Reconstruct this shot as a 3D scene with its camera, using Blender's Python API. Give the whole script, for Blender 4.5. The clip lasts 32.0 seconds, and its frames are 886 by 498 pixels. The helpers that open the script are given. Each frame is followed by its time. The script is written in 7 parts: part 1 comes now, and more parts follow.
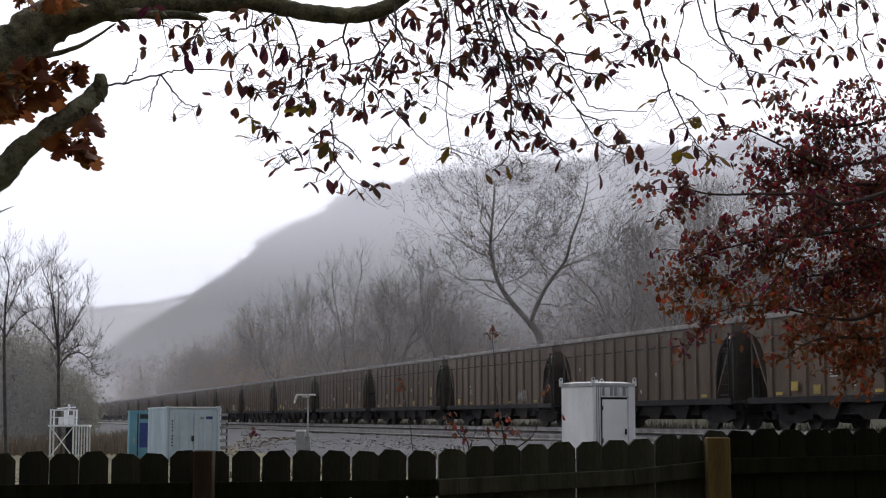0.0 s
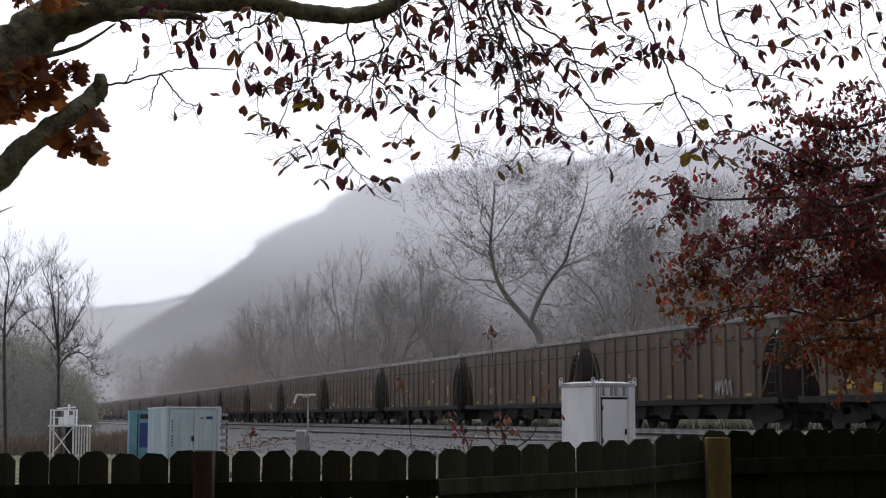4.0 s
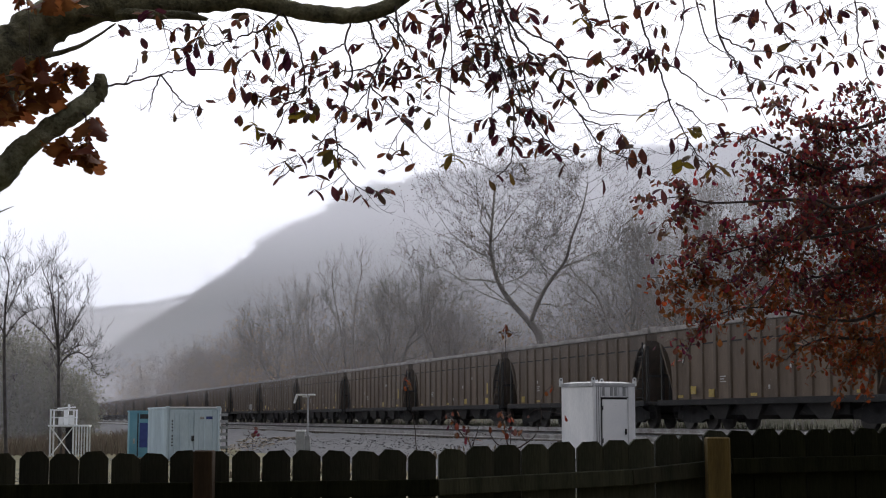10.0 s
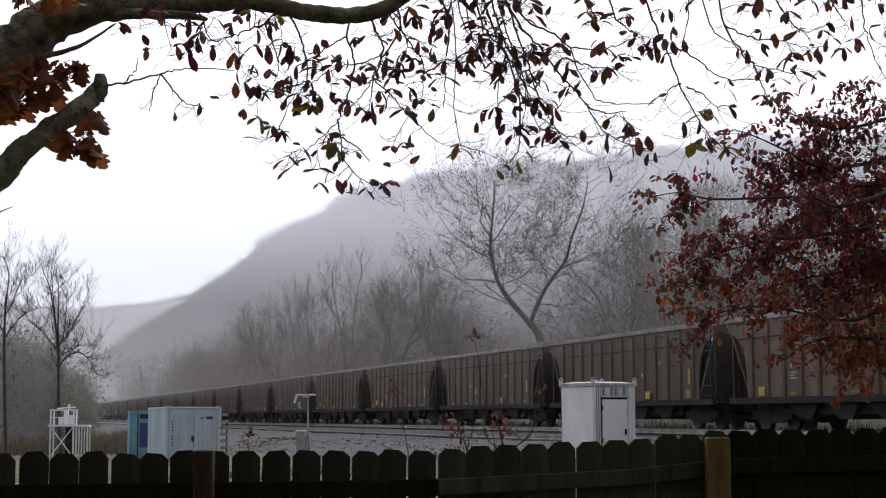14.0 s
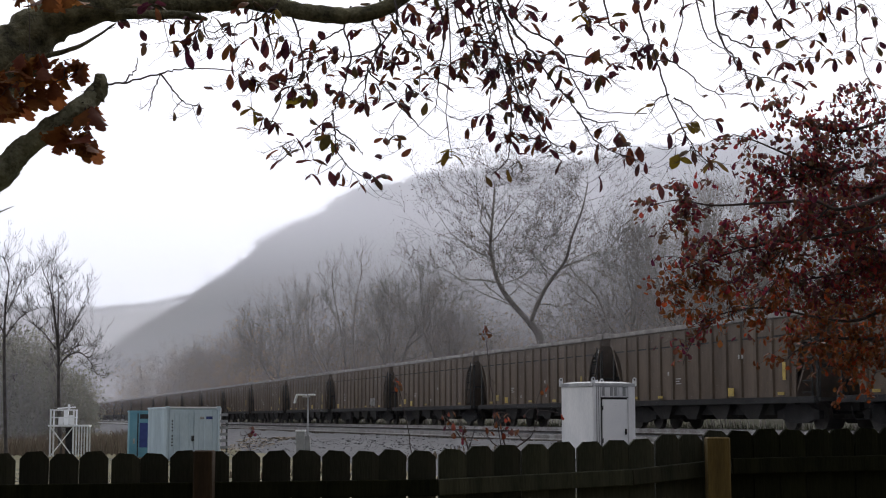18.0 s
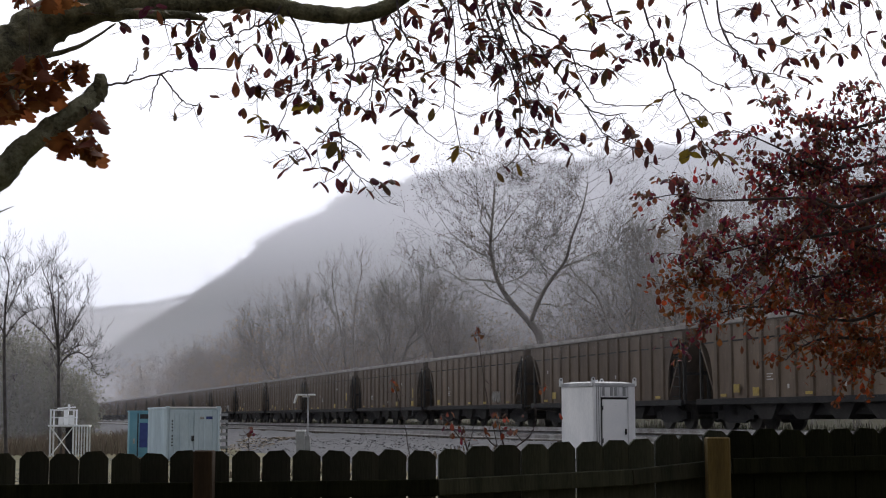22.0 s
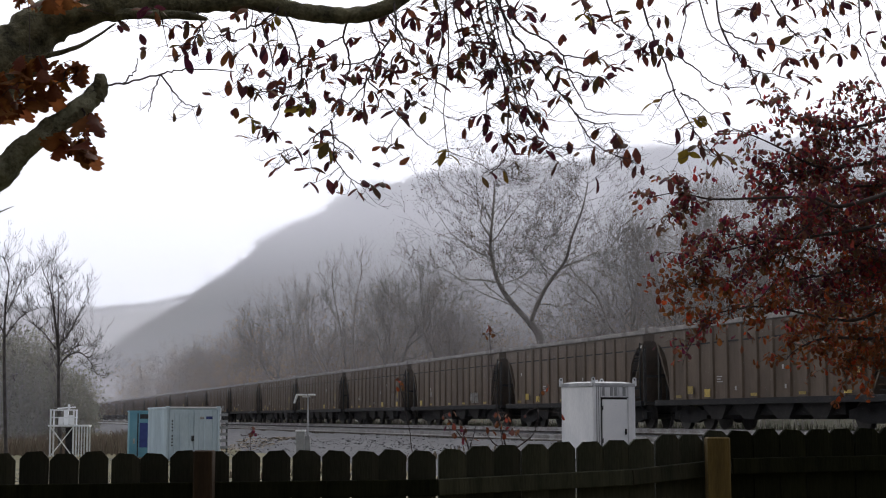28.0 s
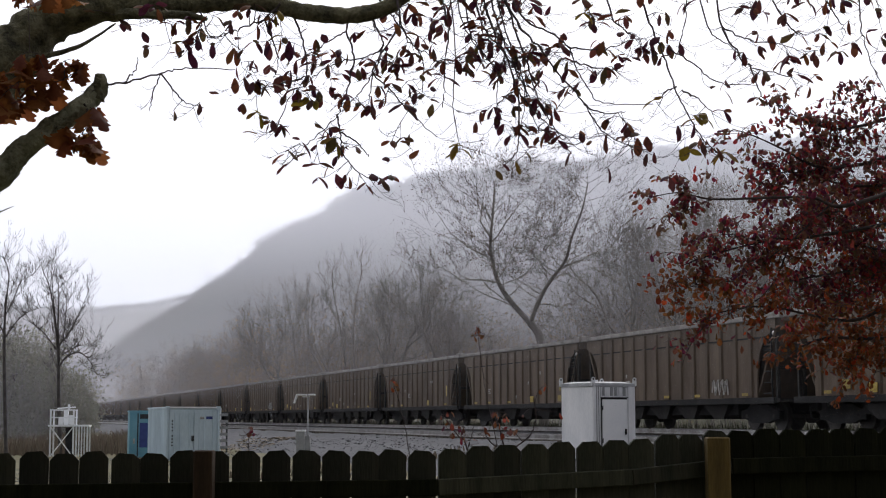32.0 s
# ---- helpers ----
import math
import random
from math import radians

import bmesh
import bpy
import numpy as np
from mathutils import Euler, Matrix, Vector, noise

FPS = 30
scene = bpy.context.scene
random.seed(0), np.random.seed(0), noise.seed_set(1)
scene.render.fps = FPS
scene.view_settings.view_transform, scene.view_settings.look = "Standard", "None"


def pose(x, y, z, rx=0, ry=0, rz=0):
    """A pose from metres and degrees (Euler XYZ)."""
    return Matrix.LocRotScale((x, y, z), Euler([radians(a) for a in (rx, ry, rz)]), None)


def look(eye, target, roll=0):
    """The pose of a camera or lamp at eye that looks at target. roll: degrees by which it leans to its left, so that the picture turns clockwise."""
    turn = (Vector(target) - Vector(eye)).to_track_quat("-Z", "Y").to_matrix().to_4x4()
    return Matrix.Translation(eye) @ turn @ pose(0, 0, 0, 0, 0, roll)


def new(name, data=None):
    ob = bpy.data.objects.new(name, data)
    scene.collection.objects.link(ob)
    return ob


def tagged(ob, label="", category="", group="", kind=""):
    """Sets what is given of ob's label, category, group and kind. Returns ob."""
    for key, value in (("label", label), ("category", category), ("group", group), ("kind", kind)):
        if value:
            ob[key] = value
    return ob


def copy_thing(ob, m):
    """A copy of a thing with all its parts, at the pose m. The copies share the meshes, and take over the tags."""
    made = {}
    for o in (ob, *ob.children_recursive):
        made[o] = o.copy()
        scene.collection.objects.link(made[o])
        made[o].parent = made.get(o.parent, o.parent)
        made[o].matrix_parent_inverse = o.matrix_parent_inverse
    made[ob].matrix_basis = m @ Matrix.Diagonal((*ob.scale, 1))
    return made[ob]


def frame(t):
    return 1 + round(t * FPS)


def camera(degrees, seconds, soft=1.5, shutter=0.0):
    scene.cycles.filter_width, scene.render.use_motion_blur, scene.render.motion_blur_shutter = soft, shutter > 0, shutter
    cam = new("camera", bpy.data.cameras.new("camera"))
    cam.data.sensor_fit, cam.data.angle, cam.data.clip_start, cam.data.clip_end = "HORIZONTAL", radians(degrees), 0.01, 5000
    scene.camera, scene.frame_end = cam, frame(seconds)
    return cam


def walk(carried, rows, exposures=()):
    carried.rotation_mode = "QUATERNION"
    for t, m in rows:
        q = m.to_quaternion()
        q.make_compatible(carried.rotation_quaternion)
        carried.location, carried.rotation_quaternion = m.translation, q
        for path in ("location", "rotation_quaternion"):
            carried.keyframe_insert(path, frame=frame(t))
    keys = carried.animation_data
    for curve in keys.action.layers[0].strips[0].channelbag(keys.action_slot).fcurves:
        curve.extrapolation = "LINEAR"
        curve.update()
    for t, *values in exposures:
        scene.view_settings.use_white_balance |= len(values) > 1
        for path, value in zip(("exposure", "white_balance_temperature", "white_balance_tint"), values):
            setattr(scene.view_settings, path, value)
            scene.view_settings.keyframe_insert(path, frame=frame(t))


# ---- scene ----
cam = camera(32.6, 32.0, soft=1.08)
# a tripod camera that is nudged a little sideways twice
NUDGE = [(0, 0), (14.5, 0), (16.0, 0.06), (17.5, 0.06), (17.9, 0), (22.0, 0), (22.5, 0.04), (23.0, 0.045), (24.0, 0.095),
         (24.5, 0.095), (25.0, 0.05), (25.5, 0), (32.0, 0)]
walk(cam, [(t, pose(0, 0, 2.0, 96.387, 0, turn)) for t, turn in NUDGE])

# ---- daylight: a bright overcast sky in mist ----
world = bpy.data.worlds.new("world")
scene.world = world
world.use_nodes = True
wn, wl = world.node_tree.nodes, world.node_tree.links
sky = wn.new("ShaderNodeTexSky")
sky.sky_type, sky.sun_disc, sky.sun_elevation, sky.sun_rotation = "NISHITA", False, radians(36), radians(15)
sky.air_density, sky.dust_density, sky.ozone_density = 1.0, 6.0, 1.0
back = wn["Background"]
mixw = wn.new("ShaderNodeMixRGB")
mixw.inputs[0].default_value = 0.93
cloud = wn.new("ShaderNodeValToRGB")
coord, sep = wn.new("ShaderNodeTexCoord"), wn.new("ShaderNodeSeparateXYZ")
wl.new(coord.outputs["Generated"], sep.inputs[0])
wl.new(sep.outputs[2], cloud.inputs[0])
cloud.color_ramp.elements[0].position, cloud.color_ramp.elements[0].color = 0.0, (6.9, 7.2, 8.4, 1)
cloud.color_ramp.elements[1].position, cloud.color_ramp.elements[1].color = 0.34, (19.8, 20.0, 21.4, 1)
for at, colour in ((0.09, (7.6, 8.0, 9.2, 1)), (0.16, (9.7, 10.0, 11.0, 1))):
    cloud.color_ramp.elements.new(at).color = colour
wl.new(sky.outputs[0], mixw.inputs[1])
wl.new(cloud.outputs[0], mixw.inputs[2])
# the veiled sun stands beyond the hill, so the sky dims behind the camera
dim, shade = wn.new("ShaderNodeMapRange"), wn.new("ShaderNodeMixRGB")
dim.interpolation_type = "SMOOTHSTEP"
dim.inputs[1].default_value, dim.inputs[2].default_value, dim.inputs[3].default_value, dim.inputs[4].default_value = -0.4, 0.95, 0.22, 1.0
wl.new(sep.outputs[1], dim.inputs[0])
shade.blend_type, shade.inputs[0].default_value = "MULTIPLY", 1.0
wl.new(mixw.outputs[0], shade.inputs[1])
wl.new(dim.outputs[0], shade.inputs[2])
wl.new(shade.outputs[0], back.inputs[0])
back.inputs[1].default_value = 0.115

sun = new("sun", bpy.data.lights.new("sun", "SUN"))
sun.data.energy, sun.data.angle, sun.data.color = 1.4, radians(35), (1.0, 0.97, 0.94)
sun.matrix_world = look((0, 0, 40), (-14, -52, 0))
scene.view_settings.exposure = 0.0


# ---- materials ----
def mat(name, a, b, rough=0.85, scale=6.0, fine=40.0, bump=0.3, metal=0.0, vary=0.25, stretch=(1, 1, 1), specular=0.3):
    """Two colours mixed by a coarse and a fine noise, with relief, and a tone that differs from object to object."""
    m = bpy.data.materials.new(name)
    m.use_nodes = True
    n, l = m.node_tree.nodes, m.node_tree.links
    p = n["Principled BSDF"]
    tc, mp = n.new("ShaderNodeTexCoord"), n.new("ShaderNodeMapping")
    mp.inputs["Scale"].default_value = stretch
    l.new(tc.outputs["Object"], mp.inputs[0])
    big, small = n.new("ShaderNodeTexNoise"), n.new("ShaderNodeTexNoise")
    for node, sc in ((big, scale), (small, fine)):
        node.inputs["Scale"].default_value, node.inputs["Detail"].default_value = sc, 4
        l.new(mp.outputs[0], node.inputs["Vector"])
    add = n.new("ShaderNodeMath")
    add.operation, add.inputs[1].default_value = "MULTIPLY_ADD", 0.45
    l.new(small.outputs[0], add.inputs[0])
    l.new(big.outputs[0], add.inputs[2])
    ramp = n.new("ShaderNodeValToRGB")
    ramp.color_ramp.elements[0].position, ramp.color_ramp.elements[0].color = 0.5, (*a, 1)
    ramp.color_ramp.elements[1].position, ramp.color_ramp.elements[1].color = 0.95, (*b, 1)
    l.new(add.outputs[0], ramp.inputs[0])
    info, tone, hsv = n.new("ShaderNodeObjectInfo"), n.new("ShaderNodeMapRange"), n.new("ShaderNodeHueSaturation")
    tone.inputs[3].default_value, tone.inputs[4].default_value = 1 - vary, 1 + vary
    l.new(info.outputs["Random"], tone.inputs[0])
    l.new(tone.outputs[0], hsv.inputs["Value"])
    l.new(ramp.outputs[0], hsv.inputs["Color"])
    l.new(hsv.outputs[0], p.inputs["Base Color"])
    bp = n.new("ShaderNodeBump")
    bp.inputs["Strength"].default_value, bp.inputs["Distance"].default_value = bump, 0.02
    l.new(add.outputs[0], bp.inputs["Height"])
    l.new(bp.outputs[0], p.inputs["Normal"])
    p.inputs["Roughness"].default_value, p.inputs["Metallic"].default_value = rough, metal
    p.inputs["Specular IOR Level"].default_value = specular
    return m


def leaf_mat(name, colours, through_light=0.35):
    """Leaves: one of several colours per leaf object and per island, letting some light through."""
    m = bpy.data.materials.new(name)
    m.use_nodes = True
    n, l = m.node_tree.nodes, m.node_tree.links
    p, out = n["Principled BSDF"], n["Material Output"]
    info, geo, add, wrap = n.new("ShaderNodeObjectInfo"), n.new("ShaderNodeNewGeometry"), n.new("ShaderNodeMath"), n.new("ShaderNodeMath")
    l.new(info.outputs["Random"], add.inputs[0])
    l.new(geo.outputs["Random Per Island"], add.inputs[1])
    wrap.operation = "FRACT"
    l.new(add.outputs[0], wrap.inputs[0])
    ramp = n.new("ShaderNodeValToRGB")
    e = ramp.color_ramp.elements
    while len(e) < len(colours):
        e.new(0.5)
    for i, c in enumerate(colours):
        e[i].position, e[i].color = i / (len(colours) - 1), (*c, 1)
    l.new(wrap.outputs[0], ramp.inputs[0])
    tc, spots, mix = n.new("ShaderNodeTexCoord"), n.new("ShaderNodeTexNoise"), n.new("ShaderNodeMixRGB")
    spots.inputs["Scale"].default_value = 45
    l.new(tc.outputs["Object"], spots.inputs["Vector"])
    l.new(spots.outputs[0], mix.inputs[0])
    mix.blend_type = "MULTIPLY"
    l.new(ramp.outputs[0], mix.inputs[1])
    mix.inputs[2].default_value = (0.45, 0.4, 0.4, 1)
    l.new(mix.outputs[0], p.inputs["Base Color"])
    p.inputs["Roughness"].default_value, p.inputs["Specular IOR Level"].default_value = 0.6, 0.15
    trans, ms = n.new("ShaderNodeBsdfTranslucent"), n.new("ShaderNodeMixShader")
    l.new(mix.outputs[0], trans.inputs[0])
    ms.inputs[0].default_value = through_light
    l.new(p.outputs[0], ms.inputs[1])
    l.new(trans.outputs[0], ms.inputs[2])
    l.new(ms.outputs[0], out.inputs[0])
    return m


def mist_mat(name, along, rising):
    """Mist as a thin sheet: it scatters the daylight and lets most of what lies behind show through.
    along, rising: (from metre, to metre, thin, thick), how the mist thickens along the sheet and with height."""
    m = bpy.data.materials.new(name)
    m.use_nodes = True
    n, l = m.node_tree.nodes, m.node_tree.links
    out = n["Material Output"]
    n.remove(n["Principled BSDF"])
    clear, dif, tra, both, ms = (n.new("ShaderNodeBsdfTransparent"), n.new("ShaderNodeBsdfDiffuse"), n.new("ShaderNodeBsdfTranslucent"),
                                 n.new("ShaderNodeMixShader"), n.new("ShaderNodeMixShader"))
    for s in (dif, tra):
        s.inputs[0].default_value = MIST_COLOUR
    both.inputs[0].default_value = 1.0
    l.new(dif.outputs[0], both.inputs[1])
    l.new(tra.outputs[0], both.inputs[2])
    tc, wisp, soft, axes = n.new("ShaderNodeTexCoord"), n.new("ShaderNodeTexNoise"), n.new("ShaderNodeMapRange"), n.new("ShaderNodeSeparateXYZ")
    wisp.inputs["Scale"].default_value = 0.012
    l.new(tc.outputs["Object"], wisp.inputs["Vector"])
    l.new(tc.outputs["Object"], axes.inputs[0])
    soft.inputs[3].default_value, soft.inputs[4].default_value = 0.92, 1.08
    l.new(wisp.outputs[0], soft.inputs[0])
    last = soft.outputs[0]
    for axis, (a, b, thin, thick) in ((0, along), (2, rising)):
        grade, times = n.new("ShaderNodeMapRange"), n.new("ShaderNodeMath")
        grade.inputs[1].default_value, grade.inputs[2].default_value, grade.inputs[3].default_value, grade.inputs[4].default_value = a, b, thin, thick
        grade.interpolation_type = "SMOOTHSTEP" if axis == 2 else "LINEAR"
        l.new(axes.outputs[axis], grade.inputs[0])
        times.operation = "MULTIPLY"
        l.new(last, times.inputs[0])
        l.new(grade.outputs[0], times.inputs[1])
        last = times.outputs[0]
    l.new(last, ms.inputs[0])
    l.new(clear.outputs[0], ms.inputs[1])
    l.new(both.outputs[0], ms.inputs[2])
    l.new(ms.outputs[0], out.inputs[0])
    return m


MIST_COLOUR = (0.872, 0.89, 0.975, 1)
BARK = mat("dark bark", (0.026, 0.025, 0.015), (0.175, 0.16, 0.095), 0.95, 14, 80, 1.4, vary=0.1, stretch=(1, 1, 1))
MOSSY = mat("mossy grey bark", (0.055, 0.055, 0.03), (0.27, 0.265, 0.185), 0.95, 12, 70, 1.2, vary=0.1)
TWIG = mat("twig bark", (0.03, 0.022, 0.024), (0.07, 0.052, 0.05), 0.9, 20, 90, 0.3, vary=0.2)
GREYBARK = mat("grey bark", (0.13, 0.117, 0.108), (0.25, 0.225, 0.208), 0.95, 0.8, 6, 0.4, vary=0.2)
PALEBARK = mat("mottled pale bark", (0.11, 0.098, 0.09), (0.27, 0.25, 0.232), 0.9, 0.6, 3, 0.3, vary=0.1)
FINETWIG = mat("dark fine twigs", (0.055, 0.048, 0.046), (0.12, 0.105, 0.098), 0.95, 0.8, 6, 0.2, vary=0.1)
BRUSH = mat("bare brush stems", (0.13, 0.118, 0.11), (0.25, 0.225, 0.21), 0.95, 0.3, 2, 0.2, vary=0.2)
WOODS = mat("leaf-littered wooded slope", (0.05, 0.045, 0.042), (0.12, 0.105, 0.095), 1.0, 0.045, 0.25, 0.6, vary=0.0)
GRASS = mat("yard grass and leaf litter", (0.05, 0.06, 0.025), (0.16, 0.13, 0.07), 0.95, 0.8, 12, 0.6, vary=0.0)
GRAVEL = mat("crushed stone ballast", (0.034, 0.034, 0.039), (0.068, 0.068, 0.077), 0.9, 1.6, 11, 1.0, vary=0.0)
# gravel colour about doubled, to offset the unlit sides of the loose stones
LOOSE = mat("pale loose ballast stone", (0.07, 0.07, 0.077), (0.15, 0.15, 0.163), 0.9, 3, 14, 0.6, vary=0.0)
FIELD = mat("dull brown field", (0.045, 0.045, 0.026), (0.10, 0.092, 0.056), 0.95, 0.05, 1.5, 0.5, vary=0.0)
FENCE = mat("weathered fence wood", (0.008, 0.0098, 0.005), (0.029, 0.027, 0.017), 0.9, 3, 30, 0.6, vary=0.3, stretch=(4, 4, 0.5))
POSTWOOD = mat("treated post wood", (0.055, 0.036, 0.010), (0.115, 0.078, 0.022), 0.9, 3, 30, 0.6, vary=0.2, stretch=(4, 4, 0.5))
# FENCE about 1.4 times lighter, for the middle stretches
LIGHTERFENCE = mat("mossy weathered fence wood", (0.011, 0.0138, 0.0068), (0.042, 0.040, 0.024), 0.9, 3, 30, 0.6, vary=0.3, stretch=(4, 4, 0.5))
OLDPOST = mat("dark reddish post wood", (0.018, 0.0095, 0.0045), (0.042, 0.024, 0.010), 0.9, 3, 30, 0.6, vary=0.1, stretch=(4, 4, 0.5))
# FENCE made near-black: the red tree's shade on the right stretch, in the colour
DARKFENCE = mat("damp mossy fence wood", (0.0035, 0.0045, 0.0018), (0.0125, 0.0125, 0.0058), 0.9, 3, 30, 0.6, vary=0.3, stretch=(4, 4, 0.5), specular=0.06)
CARPAINT = mat("faded brown car paint", (0.070, 0.050, 0.035), (0.136, 0.101, 0.074), 0.75, 0.7, 5, 0.15, vary=0.14, stretch=(1, 1, 0.35))
CHORD = mat("scuffed steel edge", (0.13, 0.118, 0.11), (0.27, 0.25, 0.235), 0.7, 2, 9, 0.2, vary=0.15)
UNDER = mat("grimy black steel", (0.007, 0.007, 0.008), (0.02, 0.019, 0.02), 0.85, 2, 12, 0.4, vary=0.2)
BAY = mat("dusty hopper steel", (0.013, 0.0125, 0.0125), (0.040, 0.037, 0.036), 0.85, 1.5, 8, 0.3, vary=0.2)
WHEEL = mat("worn wheel steel", (0.022, 0.02, 0.019), (0.06, 0.055, 0.052), 0.7, 3, 20, 0.2, metal=0.2)
COAL = mat("coal", (0.012, 0.012, 0.013), (0.04, 0.04, 0.042), 0.6, 3, 20, 0.9)
YELLOW = mat("grimy yellow reflector", (0.20, 0.14, 0.03), (0.46, 0.33, 0.05), 0.5, 5, 30, 0.05, vary=0.35)
WHITEMARK = mat("dirty white lettering paint", (0.22, 0.21, 0.2), (0.5, 0.49, 0.47), 0.7, 5, 30, 0.05, vary=0.15)
RAIL = mat("rail steel", (0.16, 0.14, 0.13), (0.42, 0.41, 0.41), 0.4, 2, 20, 0.1, metal=0.6)
SLEEPER = mat("creosoted timber", (0.04, 0.033, 0.028), (0.11, 0.095, 0.08), 0.95, 2, 20, 0.5)
SHEDWHITE = mat("off-white painted steel", (0.62, 0.63, 0.66), (0.82, 0.82, 0.84), 0.5, 1.5, 20, 0.08, vary=0.04, stretch=(1, 1, 0.4))
# the body's white darkened, to hold back the sky light on the roof
DULLROOF = mat("weathered grey-white roof paint", (0.22, 0.225, 0.24), (0.40, 0.405, 0.42), 0.7, 2, 16, 0.1, vary=0.05)
GRIME = mat("grime-streaked white paint", (0.07, 0.07, 0.075), (0.5, 0.5, 0.52), 0.7, 3, 18, 0.1, vary=0.1, stretch=(1, 1, 0.15))
SHEDDARK = mat("dark gap and gasket", (0.02, 0.02, 0.022), (0.05, 0.05, 0.055), 0.8, 5, 30, 0.1)
BLUEPAINT = mat("pale blue painted steel", (0.40, 0.50, 0.57), (0.58, 0.68, 0.75), 0.6, 1.2, 14, 0.1, vary=0.05, stretch=(1, 1, 0.3))
TEAL = mat("teal painted steel", (0.10, 0.26, 0.34), (0.18, 0.36, 0.44), 0.6, 1.2, 14, 0.1, vary=0.05)
NAVY = mat("navy blue panel", (0.03, 0.04, 0.16), (0.05, 0.07, 0.24), 0.5, 3, 14, 0.05, vary=0.05)
GREYSTEEL = mat("dull grey steel", (0.20, 0.21, 0.22), (0.36, 0.37, 0.38), 0.55, 3, 25, 0.1, vary=0.08)
GALV = mat("galvanised steel", (0.72, 0.74, 0.76), (0.90, 0.91, 0.93), 0.5, 3, 25, 0.1, metal=0.0, vary=0.08)
# white raised above the body's, to offset the dim light on the door's face
SHEDDOOR = mat("bright white door paint", (0.80, 0.81, 0.84), (0.90, 0.90, 0.92), 0.45, 1.5, 20, 0.06, vary=0.03)
RUST = mat("dry straw and rubble", (0.17, 0.13, 0.09), (0.32, 0.26, 0.19), 0.95, 2, 20, 0.5)
WALL = mat("dark house siding", (0.10, 0.095, 0.09), (0.16, 0.15, 0.14), 0.8, 2, 20, 0.2, vary=0.0)
LEAF = leaf_mat("purple-brown hickory leaf", [(0.07, 0.016, 0.038), (0.12, 0.034, 0.040), (0.19, 0.080, 0.030), (0.07, 0.018, 0.040), (0.12, 0.088, 0.034), (0.09, 0.022, 0.045), (0.20, 0.07, 0.035), (0.06, 0.016, 0.036)], 0.40)
LEAFGOLD = leaf_mat("yellowing hickory leaf", [(0.16, 0.12, 0.02), (0.26, 0.19, 0.025), (0.20, 0.11, 0.025), (0.13, 0.10, 0.03)], 0.42)
LEAFRUST = leaf_mat("rust-brown dry leaf", [(0.19, 0.05, 0.022), (0.29, 0.115, 0.028), (0.17, 0.045, 0.026), (0.32, 0.14, 0.036), (0.13, 0.036, 0.026)], 0.55)
LEAFRED = leaf_mat("dark red shrub leaf", [(0.10, 0.022, 0.058), (0.25, 0.032, 0.04), (0.18, 0.092, 0.055), (0.11, 0.042, 0.052), (0.19, 0.125, 0.065), (0.38, 0.045, 0.045), (0.11, 0.026, 0.06), (0.16, 0.10, 0.06)], 0.52)
LEAFORANGE = leaf_mat("orange-red leaf", [(0.40, 0.06, 0.02), (0.23, 0.085, 0.028), (0.14, 0.046, 0.024), (0.25, 0.092, 0.028), (0.12, 0.066, 0.028), (0.30, 0.042, 0.024)], 0.45)
LEAFDULL = leaf_mat("dull brown dead leaf", [(0.10, 0.08, 0.068), (0.18, 0.11, 0.065), (0.11, 0.082, 0.07), (0.23, 0.125, 0.06)], 0.3)
DARKBARK = mat("wet dark bark", (0.045, 0.04, 0.04), (0.11, 0.10, 0.098), 0.95, 4, 30, 0.5, vary=0.1)
OLIVE = leaf_mat("dull olive brush leaf", [(0.22, 0.235, 0.175), (0.29, 0.29, 0.22), (0.25, 0.235, 0.19), (0.21, 0.23, 0.165)], 0.4)
VERGE = leaf_mat("rank dull grass", [(0.042, 0.05, 0.028), (0.06, 0.062, 0.036), (0.05, 0.05, 0.032)], 0.12)
HILLTWIG = leaf_mat("bare twigs of the hillside woods", [(0.095, 0.088, 0.086), (0.12, 0.108, 0.10), (0.10, 0.093, 0.09), (0.14, 0.12, 0.105), (0.11, 0.10, 0.096)], 0.35)
BRUSHTWIG = mat("fine twigs and clinging dead leaves", (0.14, 0.128, 0.124), (0.42, 0.285, 0.15), 1.0, 0.09, 0.9, 0.0, vary=0.1)
WEED = leaf_mat("dry brown weeds", [(0.15, 0.13, 0.10), (0.22, 0.19, 0.145), (0.16, 0.125, 0.10), (0.14, 0.13, 0.095)], 0.3)


